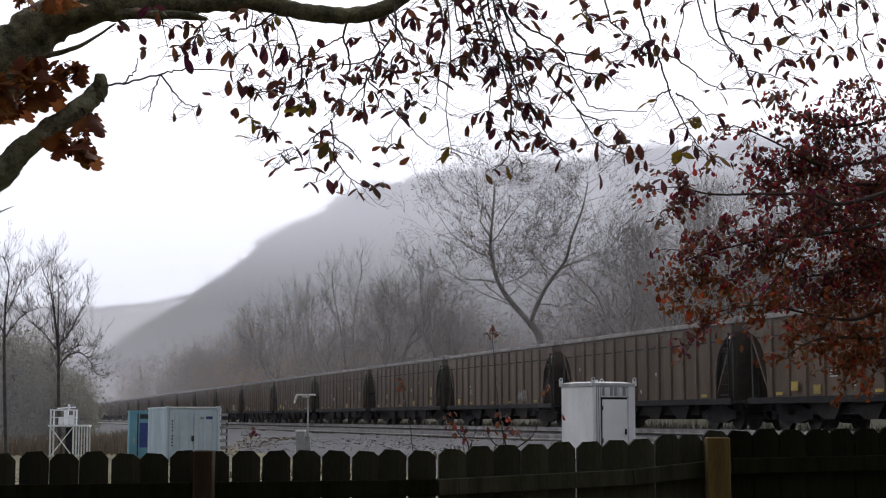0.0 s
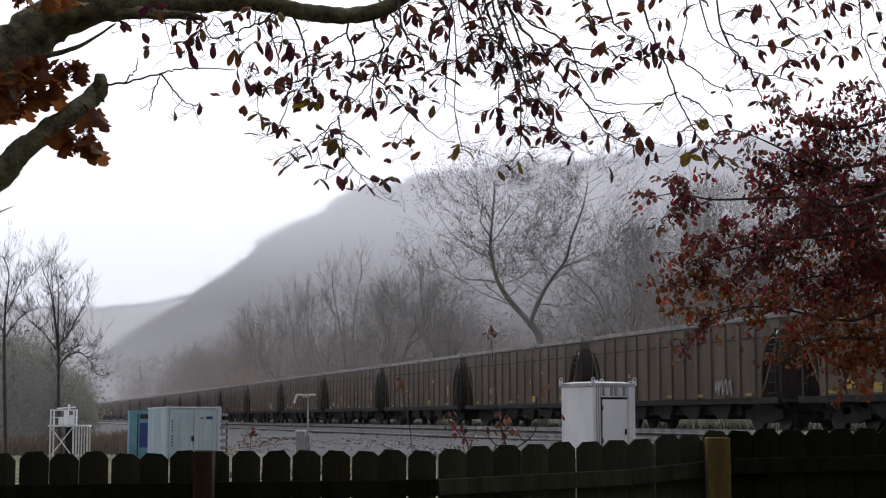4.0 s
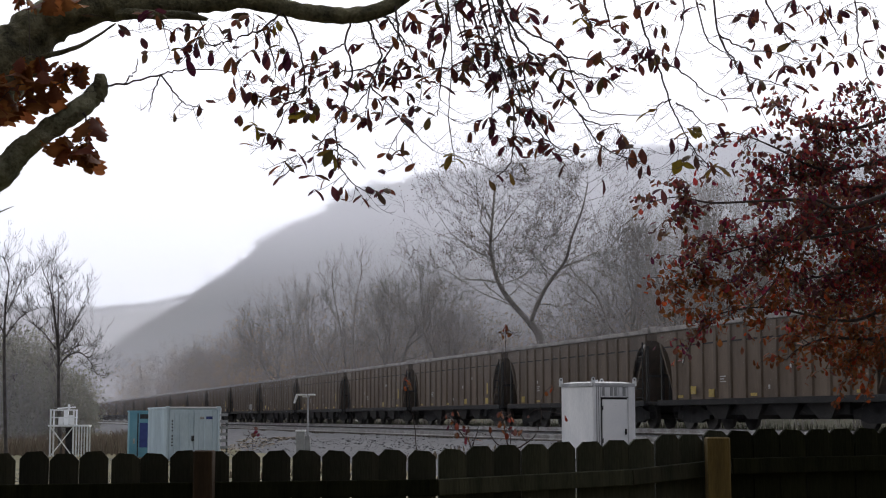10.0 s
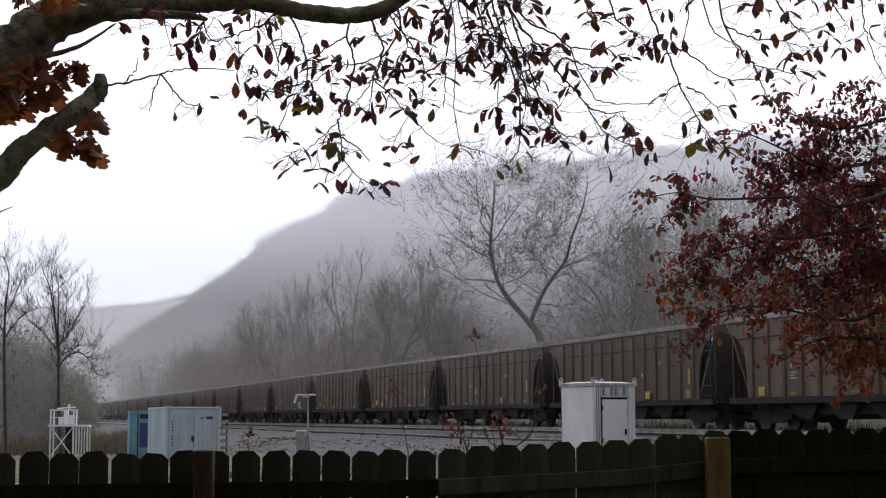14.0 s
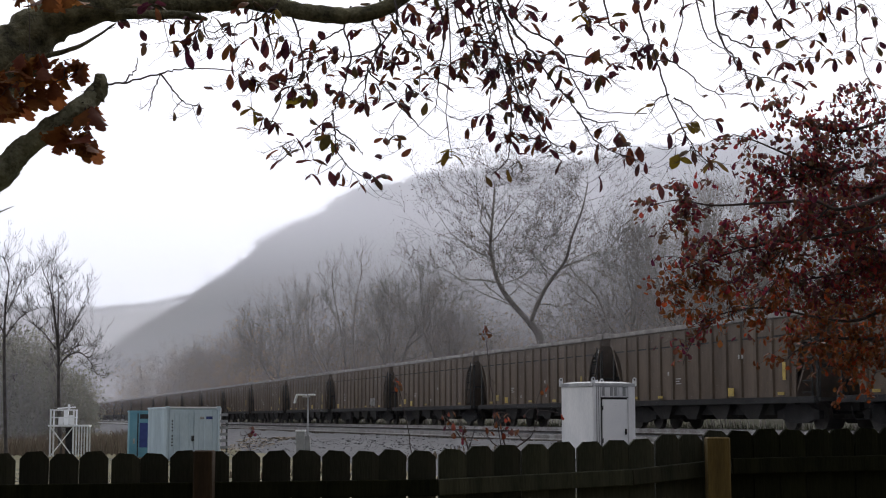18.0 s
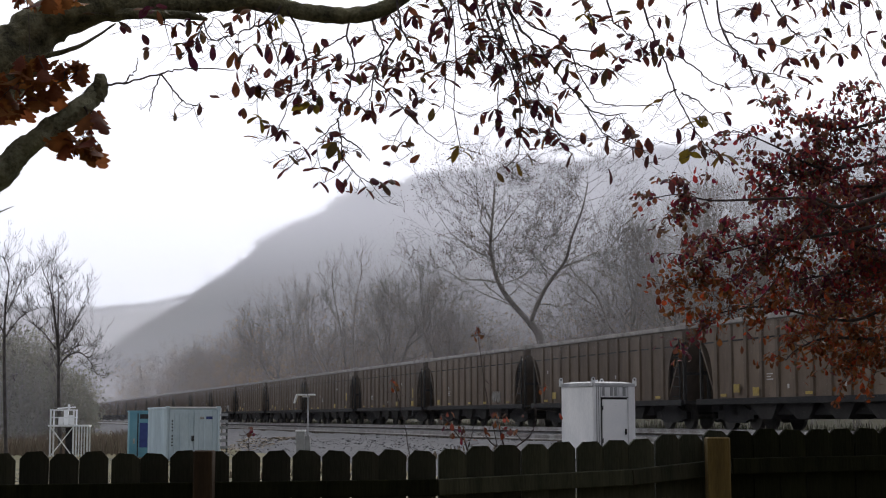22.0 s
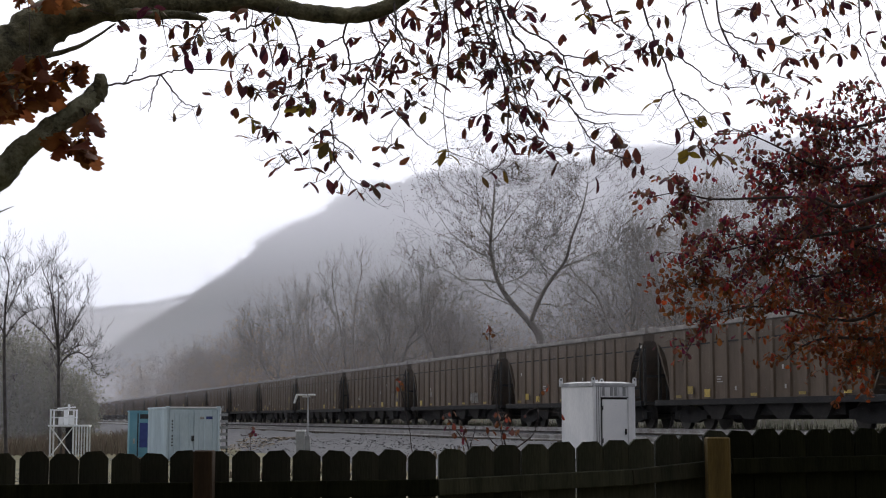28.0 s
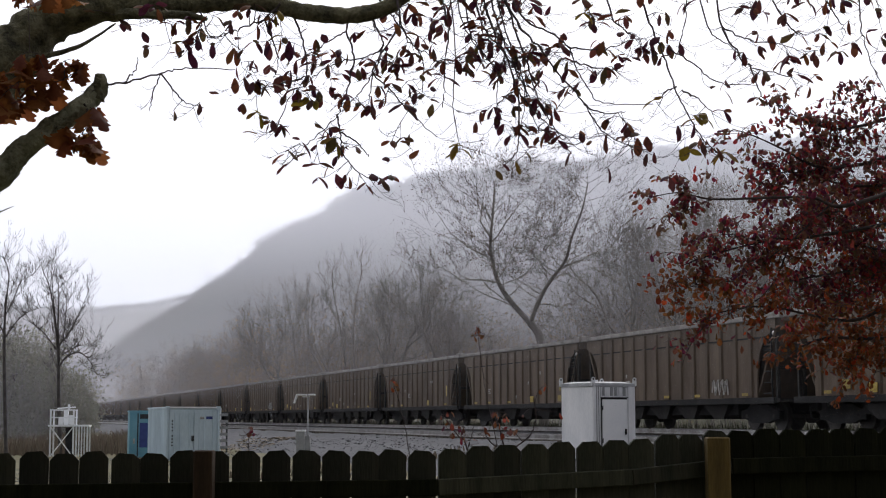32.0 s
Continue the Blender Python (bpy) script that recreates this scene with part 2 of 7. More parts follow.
# ---- mesh building ----
class Shape:
    """Vertices and faces gathered piece by piece, then made into one mesh."""

    def __init__(self):
        self.v, self.f = [], []

    def add(self, verts, faces):
        k = len(self.v)
        self.v += [tuple(p) for p in verts]
        self.f += [tuple(i + k for i in face) for face in faces]
        return self

    def box(self, x0, x1, y0, y1, z0, z1, bevel=0.0):
        if bevel <= 0:
            v = [(x, y, z) for z in (z0, z1) for y in (y0, y1) for x in (x0, x1)]
            return self.add(v, [(0, 2, 3, 1), (4, 5, 7, 6), (0, 1, 5, 4), (2, 6, 7, 3), (0, 4, 6, 2), (1, 3, 7, 5)])
        b = bevel
        ring = [(x0 + b, y0), (x1 - b, y0), (x1, y0 + b), (x1, y1 - b), (x1 - b, y1), (x0 + b, y1), (x0, y1 - b), (x0, y0 + b)]
        inn = [(min(max(x, x0 + b), x1 - b), min(max(y, y0 + b), y1 - b)) for x, y in ring]
        v = [(*p, z0) for p in inn] + [(*p, z0 + b) for p in ring] + [(*p, z1 - b) for p in ring] + [(*p, z1) for p in inn]
        f = [tuple(range(7, -1, -1)), tuple(range(24, 32))]
        for r in range(3):
            f += [(r * 8 + i, r * 8 + (i + 1) % 8, r * 8 + 8 + (i + 1) % 8, r * 8 + 8 + i) for i in range(8)]
        return self.add(v, f)

    def prism(self, outline, axis, a, b):
        """An outline of (p, q) drawn out along an axis from a to b."""
        put = {"x": lambda p, q, d: (d, p, q), "y": lambda p, q, d: (p, d, q), "z": lambda p, q, d: (p, q, d)}[axis]
        n = len(outline)
        v = [put(p, q, a) for p, q in outline] + [put(p, q, b) for p, q in outline]
        f = [tuple(range(n)), tuple(range(2 * n - 1, n - 1, -1))] + [(i, i + n, (i + 1) % n + n, (i + 1) % n) for i in range(n)]
        return self.add(v, f)

    def tube(self, pts, radii, sides=5, cap=True, knob=0.0):
        pts = [Vector(p) for p in pts]
        k, up, n = len(self.v), Vector((0.3, 0.2, 1)), len(pts)
        for i, p in enumerate(pts):
            d = (pts[min(i + 1, n - 1)] - pts[max(i - 1, 0)])
            d = d.normalized() if d.length > 1e-9 else Vector((0, 0, 1))
            a = d.cross(up)
            a = a.normalized() if a.length > 1e-4 else d.orthogonal().normalized()
            b = d.cross(a)
            for s in range(sides):
                w = 2 * math.pi * s / sides
                r = radii[i] * (1 + (noise.noise(p * 22 + a * math.cos(w) + b * math.sin(w)) * knob if knob else 0))
                self.v.append(tuple(p + (a * math.cos(w) + b * math.sin(w)) * r))
        for i in range(n - 1):
            for s in range(sides):
                self.f.append((k + i * sides + s, k + i * sides + (s + 1) % sides, k + (i + 1) * sides + (s + 1) % sides, k + (i + 1) * sides + s))
        if cap:
            self.f.append(tuple(k + s for s in range(sides - 1, -1, -1)))
            self.f.append(tuple(k + (n - 1) * sides + s for s in range(sides)))
        return self

    def mesh(self, name, material, smooth=False, fix=True):
        me = bpy.data.meshes.new(name)
        me.from_pydata(self.v, [], self.f)
        for m in material if isinstance(material, (list, tuple)) else [material]:
            me.materials.append(m)
        if fix:
            bm = bmesh.new()
            bm.from_mesh(me)
            bmesh.ops.recalc_face_normals(bm, faces=bm.faces)
            bm.to_mesh(me)
            bm.free()
        if smooth:
            me.polygons.foreach_set("use_smooth", [True] * len(me.polygons))
        me.update()
        return me


def part(name, shape, material, parent, label="", at=None, smooth=False):
    """One mesh object under a thing or part; shape is a Shape or a ready mesh."""
    me = shape.mesh(name, material, smooth) if isinstance(shape, Shape) else shape
    ob = new(name, me)
    ob.parent = parent
    if at is not None:
        ob.matrix_basis = at
    if label:
        tagged(ob, label)
    return ob


def thing(name, at, label, category, group="", kind=""):
    ob = new(name)
    ob.matrix_basis = at
    return tagged(ob, label, category, group, kind)


def solid(name, shape, material, label, category="", kind="", at=None, smooth=False, group="", fix=True):
    ob = new(name, shape.mesh(name, material, smooth, fix))
    if at is not None:
        ob.matrix_basis = at
    return tagged(ob, label, category, group, kind)


def tufts(centres, long, wide):
    """Small four-cornered sprigs, many in one mesh: their middles and their two half axes, as arrays."""
    c, a, b = (np.asarray(v, dtype=np.float32).reshape(-1, 3) for v in (centres, long, wide))
    return np.stack([c - a, c + b, c + a, c - b], axis=1)


def sprig_mesh(name, corners, material, tubes=None, wood=None):
    """A mesh of sprigs, with the stems of a Shape in the same mesh if given."""
    n = len(corners)
    v = corners.reshape(-1, 3)
    faces = np.arange(4 * n, dtype=np.int32).reshape(-1, 4)
    if tubes is not None:
        tv = np.array(tubes.v, dtype=np.float32).reshape(-1, 3)
        tf = np.array(tubes.f, dtype=np.int32).reshape(-1, 4) + len(v)
        v, faces = np.concatenate([v, tv]), np.concatenate([faces, tf])
    me = bpy.data.meshes.new(name)
    me.vertices.add(len(v))
    me.vertices.foreach_set("co", v.ravel())
    me.loops.add(faces.size)
    me.loops.foreach_set("vertex_index", faces.ravel())
    me.polygons.add(len(faces))
    me.polygons.foreach_set("loop_start", np.arange(0, faces.size, 4, dtype=np.int32))
    me.materials.append(material)
    if tubes is not None:
        me.materials.append(wood)
        me.polygons.foreach_set("material_index", np.repeat(np.array([0, 1], dtype=np.int32), [n, len(faces) - n]))
    me.update(calc_edges=True)
    return me


def unit(v):
    return v / np.maximum(np.linalg.norm(v, axis=-1, keepdims=True), 1e-6)


def curve(pts, steps=6):
    """A smooth line through the points."""
    pts = [Vector(p) for p in pts]
    if len(pts) < 3:
        return [pts[0].lerp(pts[-1], i / steps) for i in range(steps + 1)]
    out = []
    for i in range(len(pts) - 1):
        a, b, c, d = pts[max(i - 1, 0)], pts[i], pts[i + 1], pts[min(i + 2, len(pts) - 1)]
        for s in range(steps):
            t = s / steps
            out.append(0.5 * ((2 * b) + (c - a) * t + (2 * a - 5 * b + 4 * c - d) * t * t + (3 * b - a - 3 * c + d) * t ** 3))
    return out + [pts[-1]]


# ---- the railway's line: a point on the train's axis, the way along it, and across it towards the camera ----
AXIS, ALONG, ACROSS = Vector((9.80, 54.05, 0)), Vector((-0.2907, 0.9568, 0)), Vector((-0.9568, -0.2907, 0))
RAILTOP = 1.62
TURN = math.degrees(math.atan2(ALONG.y, ALONG.x))


def rail_place(s, c, z=0.0):
    """s metres along the line, c metres from the train's axis towards the camera."""
    return AXIS + ALONG * s + ACROSS * c + Vector((0, 0, z))


def rail_coords(x, y):
    d = Vector((x, y, 0)) - AXIS
    return d.dot(ALONG), d.dot(ACROSS)


PROFILE_C = [-3000, -400, -60, -24, -19.5, -15.5, -12, -3.6, -2.0, 1.9, 2.6, 3.0, 5.7, 6.9, 10, 13, 17, 20, 60, 3000]
PROFILE_Z = [0.6, 0.6, 0.6, 0.6, 2.9, 2.9, 0.85, 0.95, 1.40, 1.40, 1.2, 1.17, 1.17, 0.95, 0.85, 0.45, 0.05, 0.0, 0.0, 0.0]


def ground_z(x, y):
    return float(np.interp(rail_coords(x, y)[1], PROFILE_C, PROFILE_Z))


def build_ground():
    cs = [-3000, -1000, -400, -200, -100, -60, -40, -30, -24, -21.5, -19.5, -17.5, -15.5, -13.5, -12, -8, -5, -3.6, -2.8, -2.0, -1.0, 0, 1.0, 1.9, 2.6, 3.0, 4.3, 5.7, 6.9,
          8, 9, 10, 11.5, 13, 15, 17, 20, 24, 28, 34, 45, 60, 120, 400, 1000, 3000]
    ss = [-3000, -1000, -400, -150, -90] + [-70 + 2.5 * i for i in range(84)] + [150, 170, 200, 240, 300, 400, 600, 1000, 2000, 4000]
    sh = Shape()
    for s in ss:
        for c in cs:
            p = rail_place(s, c)
            z = float(np.interp(c, PROFILE_C, PROFILE_Z))
            if 2.0 < abs(c) < 100 and not 3.0 < c < 5.7:
                z += 0.12 * noise.noise(Vector((p.x * 0.35, p.y * 0.35, 0))) * min(1, (abs(c) - 2) / 4)
            sh.v.append((p.x, p.y, z))
    n = len(cs)
    sh.f = [(i * n + j, i * n + j + 1, (i + 1) * n + j + 1, (i + 1) * n + j) for i in range(len(ss) - 1) for j in range(n - 1)]
    ob = solid("ground", sh, [GRASS, GRAVEL, FIELD], "sloping ground of crushed stone, dull field and yard grass", kind="structure", smooth=True)
    for p in ob.data.polygons:
        c = rail_coords(p.center.x, p.center.y)[1]
        p.material_index = 1 if -3.6 < c < 12.5 else (2 if c < 0 else 0)


build_ground()


# ---- hills in the mist ----
def build_hill(name, label, azimuths, crest_rise, depth, foot, seed, trees, span, tall, sprigs):
    """A long wooded ridge: along its length the crest's distance and rise above the eye change smoothly."""
    rng = np.random.default_rng(seed)
    sh, rows, cols = Shape(), 40, 260

    def surface(a, t):
        d = np.interp(a, azimuths, depth)
        h = np.interp(a, azimuths, crest_rise) * d
        y = foot * d + (1 - foot) * d * t if t <= 1 else d * (1 + 0.6 * (t - 1))
        z = 0.6 + (h + 1.4) * (math.sin(min(t, 1) * math.pi / 2) ** 1.15) * (1 if t <= 1 else 1 - 0.5 * (t - 1))
        z += 0.05 * h * noise.noise(Vector((a * 14, t * 2.2, seed))) * min(t, 1)
        return (y * a, y, z)

    for i in range(cols + 1):
        a = span[0] + (span[1] - span[0]) * i / cols
        for j in range(rows + 1):
            x, y, z = surface(a, 1.3 * j / rows)
            sh.v.append((x, y, z + (0 if j else -3)))
    sh.f = [(i * (rows + 1) + j, i * (rows + 1) + j + 1, (i + 1) * (rows + 1) + j + 1, (i + 1) * (rows + 1) + j) for i in range(cols) for j in range(rows)]
    solid(name, sh, WOODS, label, kind="structure", smooth=True)
    # the woods: rounded bare crowns shoulder to shoulder, each of many twiggy sprigs, on bare stems
    at, lump, stems = [], [], Shape()
    for k in range(trees):
        a = rng.uniform(*span)
        t = rng.uniform(0.9, 1.03) if k % 4 == 0 else rng.random() ** 0.6
        x, y, z = surface(a, t)
        h = rng.uniform(*tall) * (1 + 0.45 * noise.noise(Vector((x / 24, y / 24, seed))))
        r = h * rng.uniform(0.32, 0.5)
        at.append((x, y, z + h - r * 0.8))
        lump.append((r, r, r * 0.8))
        if k % 4 == 0:
            lean = rng.normal(0, 0.5, 2)
            stems.tube([(x, y, z - 1), (x + lean[0], y + lean[1], z + h)], [0.28, 0.06], 3, False)
    at, lump = np.repeat(np.array(at), sprigs, 0), np.repeat(np.array(lump), sprigs, 0)
    n = len(at)
    out = unit(rng.normal(size=(n, 3)))
    c = at + out * lump * rng.random((n, 1)) ** 0.35
    big = np.repeat(rng.uniform(0.5, 1.35, (trees, 1)), sprigs, 0)
    long = unit(out * 0.9 + rng.normal(size=(n, 3)) * 0.7 + np.array([0, 0, 0.5])) * rng.uniform(0.45, 1.15, (n, 1)) * big
    wide = unit(np.cross(long, rng.normal(size=(n, 3)))) * rng.uniform(0.16, 0.5, (n, 1)) * big
    ob = new("hillside_woods", sprig_mesh("hillside_woods", tufts(c, long, wide), HILLTWIG, stems, GREYBARK))
    tagged(ob, "bare misty woodland covering the hillside", "woodland", kind="stuff")


build_hill("hill_near", "steep wooded ridge fading into the mist", [-0.30, -0.222, -0.200, -0.177, -0.155, -0.136, -0.117, -0.091, -0.069, -0.031, -0.009, 0.054, 0.118, 0.155, 0.193, 0.30, 0.5],
           [0.004, 0.029, 0.043, 0.057, 0.069, 0.081, 0.097, 0.113, 0.122, 0.134, 0.136, 0.142, 0.148, 0.153, 0.156, 0.161, 0.161],
           [1150, 1000, 940, 880, 820, 780, 740, 710, 690, 650, 630, 590, 570, 550, 540, 530, 500], 0.62, 3, 6200, (-0.30, 0.36), (6, 15), 54)
build_hill("hill_far", "distant pale ridge at the valley's end", [-0.6, -0.40, -0.233, -0.19, -0.155, -0.1, 0.1],
           [0.08, 0.073, 0.067, 0.071, 0.078, 0.086, 0.086], [1700, 1700, 1700, 1700, 1700, 1700, 1700], 0.7, 8, 5500, (-0.45, 0.0), (6, 11), 16)


# ---- mist: thin upright sheets that stand in for the haze along the line and across the valley ----
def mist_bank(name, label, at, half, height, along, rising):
    """An upright see-through sheet for the haze, along its own x axis; it droops and swells a little like a curtain."""
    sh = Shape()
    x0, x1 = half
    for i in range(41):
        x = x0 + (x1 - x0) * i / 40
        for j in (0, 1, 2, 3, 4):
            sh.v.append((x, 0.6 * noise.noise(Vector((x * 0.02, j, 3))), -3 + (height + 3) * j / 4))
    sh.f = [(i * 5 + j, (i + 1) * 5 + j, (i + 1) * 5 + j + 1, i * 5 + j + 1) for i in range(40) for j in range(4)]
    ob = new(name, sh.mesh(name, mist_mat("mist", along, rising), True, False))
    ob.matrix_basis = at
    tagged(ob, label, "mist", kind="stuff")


LINE = Euler((0, 0, radians(TURN)))
# density set by hand for distance haze; the low sheets fade out before the sky
mist_bank("mist_bank", "thin see-through mist sheet along the railway line", Matrix.LocRotScale(rail_place(0, 2.35), LINE, None), (-70, 700), 30, (0, 175, 0.031, 0.18), (5, 15, 1.0, 0.0))
mist_bank("mist_bank", "thin see-through mist sheet before the woods behind the line", Matrix.LocRotScale(rail_place(0, -12.5), LINE, None), (-70, 700), 30, (0, 150, 0.040, 0.050), (9, 19, 1.0, 0.0))
mist_bank("mist_bank", "thin see-through mist sheet in the brush at the valley's mouth", pose(-36, 142, 0), (-90, 12), 20, (-10, 11, 0.12, 0.0), (5, 14, 1.0, 0.0))
mist_bank("mist_bank", "see-through sheet of low mist before the wooded ridge", pose(0, 385, 0), (-330, 330), 240, (-80, 40, 0.29, 0.285), (28, 58, 0.97, 1.8))
mist_bank("mist_bank", "pale see-through mist sheet between the ridges", pose(-150, 1290, 0), (-700, 500), 500, (-300, 200, 0.20, 0.20), (60, 260, 1.0, 1.0))


# ---- two railway tracks ----
def build_track(c, top, label):
    track = thing("railway_track", Matrix.Identity(4), label, "railway track")
    here = Matrix.LocRotScale(rail_place(0, c), Euler((0, 0, radians(TURN))), None)
    track.matrix_basis = here
    prof = [(-0.07, 0), (0.07, 0), (0.07, 0.02), (0.012, 0.04), (0.012, 0.12), (0.036, 0.13), (0.036, 0.17), (-0.036, 0.17), (-0.036, 0.13), (-0.012, 0.12), (-0.012, 0.04), (-0.07, 0.02)]
    for side in (-0.755, 0.755):
        part("rail", Shape().prism([(p + side, q + top - 0.17) for p, q in prof], "x", -80, 900), RAIL, track, "worn steel rail")
    rng = random.Random(5)
    rest, tie = Shape(), Shape().box(-0.115, 0.115, -1.3, 1.3, top - 0.36, top - 0.172, 0.01).mesh("sleeper", SLEEPER)
    s = -70.0
    while s < 330:
        j = rng.uniform(-0.03, 0.03)
        if -16 < s < 60:
            part("sleeper", tie, None, track, "", pose(s + j, rng.uniform(-0.04, 0.04), 0, 0, 0, rng.uniform(-0.8, 0.8)))
        else:
            rest.box(s + j - 0.115, s + j + 0.115, -1.3 + rng.uniform(-0.05, 0.05), 1.3, top - 0.36, top - 0.172)
        s += 0.53
    tagged(part("far_timber", rest, SLEEPER, track, "dark timber under the distant rails"), kind="stuff")


build_track(0.0, RAILTOP, "main line track on a raised ballast bed")
build_track(4.25, 1.40, "empty second track beside the main line")

# ---- the coal train ----
PITCH, HALF = 16.4, 8.2
FLOOR, RIM = 1.0, 3.55     # above the railhead


def car_side_outline():
    """Half of the side's outline from the middle of the floor to the middle of the rim: the end leans in with a curve."""
    pts = [(0, FLOOR), (6.45, FLOOR), (6.46, 1.6), (6.52, 2.05), (6.64, 2.42), (6.84, 2.72), (7.12, 2.96), (7.45, 3.12), (7.68, 3.17), (7.68, RIM), (0, RIM)]
    return pts


def car_meshes():
    made = {}
    half = car_side_outline()
    outline = half[:-1] + [(-x, z) for x, z in half[-2:0:-1]]
    side = Shape().prism(outline, "y", -0.03, 0.03)
    made["side"] = side.mesh("side_sheet", CARPAINT)
    rib = Shape()
    rib.prism([(-0.12, 0), (-0.085, 0.065), (0.085, 0.065), (0.12, 0)], "z", FLOOR + 0.05, RIM - 0.12)
    made["rib"] = rib.mesh("side_rib", CARPAINT)
    chord = Shape().box(-8.08, 8.08, -0.11, 0.07, RIM - 0.06, RIM + 0.09, 0.015)
    for e in (-1, 1):
        chord.box(min(e * 7.55, e * 8.1), max(e * 7.55, e * 8.1), -0.12, 0.08, RIM + 0.04, RIM + 0.16, 0.015)
    made["chord"] = chord.mesh("top_chord", CHORD)
    made["seam"] = Shape().box(-7.05, 7.05, -0.05, 0.05, 2.90, 2.95).mesh("weld_seam", BAY)
    made["sill"] = Shape().box(-7.6, 7.6, -0.09, 0.09, FLOOR - 0.16, FLOOR + 0.04, 0.01).mesh("side_sill", UNDER)
    end = Shape()
    end.prism([(6.3, FLOOR), (6.36, FLOOR), (7.72, 3.25), (7.72, RIM + 0.04), (7.62, RIM + 0.04), (7.62, 3.3)], "y", -1.5, 1.5)
    made["end"] = end.mesh("end_sheet", CARPAINT)
    posts = Shape()
    for y in (-1.42, -0.5, 0.5, 1.42):
        posts.box(7.5, 7.6, y - 0.05, y + 0.05, FLOOR, 3.25)
    posts.box(6.4, 7.75, -1.5, 1.5, FLOOR - 0.1, FLOOR)
    posts.box(7.5, 7.6, -1.45, 1.45, 1.9, 2.0)
    made["posts"] = posts.mesh("end_frame", BAY)
    ladder = Shape()
    for k in range(6):
        ladder.box(6.9 + k * 0.02, 7.45, -1.58, -1.55, 1.15 + k * 0.34, 1.18 + k * 0.34)
    ladder.box(7.43, 7.47, -1.59, -1.55, 1.0, 3.2)
    made["ladder"] = ladder.mesh("ladder", UNDER)
    load = Shape()
    n, m = 26, 7
    for i in range(n + 1):
        for j in range(m + 1):
            x, y = -7.5 + 15 * i / n, -1.46 + 2.92 * j / m
            edge = min(1, (7.5 - abs(x)) / 1.5) * min(1, (1.46 - abs(y)) / 0.9)
            load.v.append((x, y, RIM - 0.55 + 0.35 * edge + 0.06 * noise.noise(Vector((x * 2, y * 2, 3)))))
    load.f = [(i * (m + 1) + j, (i + 1) * (m + 1) + j, (i + 1) * (m + 1) + j + 1, i * (m + 1) + j + 1) for i in range(n) for j in range(m)]
    made["load"] = load.mesh("coal_load", COAL)
    frame_ = Shape().box(-7.9, 7.9, -0.28, 0.28, 0.62, 0.95)
    frame_.box(-6.3, 6.3, -1.5, 1.5, FLOOR - 0.04, FLOOR)
    # wide block added only as a dark background behind the bays
    frame_.box(-4.5, 4.5, -1.2, 1.2, 0.5, FLOOR - 0.04)
    made["frame"] = frame_.mesh("centre_sill", UNDER)
    bay = Shape()
    bay.add([(-1.05, -1.45, FLOOR - 0.05), (1.05, -1.45, FLOOR - 0.05), (1.05, 1.45, FLOOR - 0.05), (-1.05, 1.45, FLOOR - 0.05),
             (-0.32, -1.3, 0.36), (0.32, -1.3, 0.36), (0.32, 1.3, 0.36), (-0.32, 1.3, 0.36)],
            [(0, 1, 5, 4), (1, 2, 6, 5), (2, 3, 7, 6), (3, 0, 4, 7), (4, 5, 6, 7), (0, 3, 2, 1)])
    made["bay"] = bay.mesh("hopper_bay", BAY)
    truck = Shape()
    for y in (-1.02, 1.02):
        truck.prism([(-1.25, 0.36), (-1.25, 0.62), (-0.9, 0.68), (-0.55, 0.82), (0.55, 0.82), (0.9, 0.68), (1.25, 0.62), (1.25, 0.36), (0.95, 0.36),
                     (0.5, 0.24), (-0.5, 0.24), (-0.95, 0.36)], "y", y - 0.08, y + 0.08)
        for x in (-0.18, 0, 0.18):
            truck.tube([(x, y, 0.36), (x, y, 0.64)], [0.075, 0.075], 8)
    truck.box(-0.2, 0.2, -1.1, 1.1, 0.5, 0.72)
    made["truck"] = truck.mesh("bogie_frame", UNDER)
    axle = Shape().tube([(0, -1.1, 0), (0, 1.1, 0)], [0.08, 0.08], 8)
    for y in (-0.76, 0.76):
        w = 1 if y > 0 else -1
        axle.tube([(0, y - 0.07 * w, 0), (0, y - 0.05 * w, 0), (0, y - 0.05 * w, 0), (0, y + 0.07 * w, 0)], [0.485, 0.485, 0.457, 0.45], 20)
        axle.box(-0.33, 0.33, y + 0.072 * w - 0.004, y + 0.072 * w + 0.004, -0.035, 0.035)
    made["wheelset"] = axle.mesh("wheelset", WHEEL)
    made["coupler"] = Shape().box(7.85, 8.2, -0.14, 0.14, 0.66, 0.92, 0.03).mesh("coupler", UNDER)
    hose = Shape().tube(curve([(7.8, -0.5, 0.75), (7.95, -0.5, 0.4), (8.15, -0.42, 0.35), (8.2, -0.35, 0.4)], 4), [0.025] * 13, 6)
    made["hose"] = hose.mesh("brake_hose", UNDER)
    made["reflector"] = Shape().box(-0.2, 0.2, -0.006, 0.006, 0, 0.09).mesh("reflector", YELLOW)
    made["patch"] = Shape().box(-0.2, 0.2, -0.006, 0.006, 0, 0.27).mesh("yellow_panel", YELLOW)
    made["tall"] = Shape().box(-0.09, 0.09, -0.006, 0.006, 0, 0.55).mesh("reflector_strip", YELLOW)
    bars = Shape()
    for r, (w, h) in enumerate(((0.38, 0.035), (0.26, 0.035), (0.4, 0.035))):
        bars.box(0, w, -0.005, 0.005, -r * 0.085, -r * 0.085 + h)
    made["bars"] = bars.mesh("stencil_bars", WHITEMARK)
    made["mark"] = Shape().box(-0.05, 0.05, -0.005, 0.005, 0, 0.13).mesh("white_mark", WHITEMARK)
    scrawl = Shape()
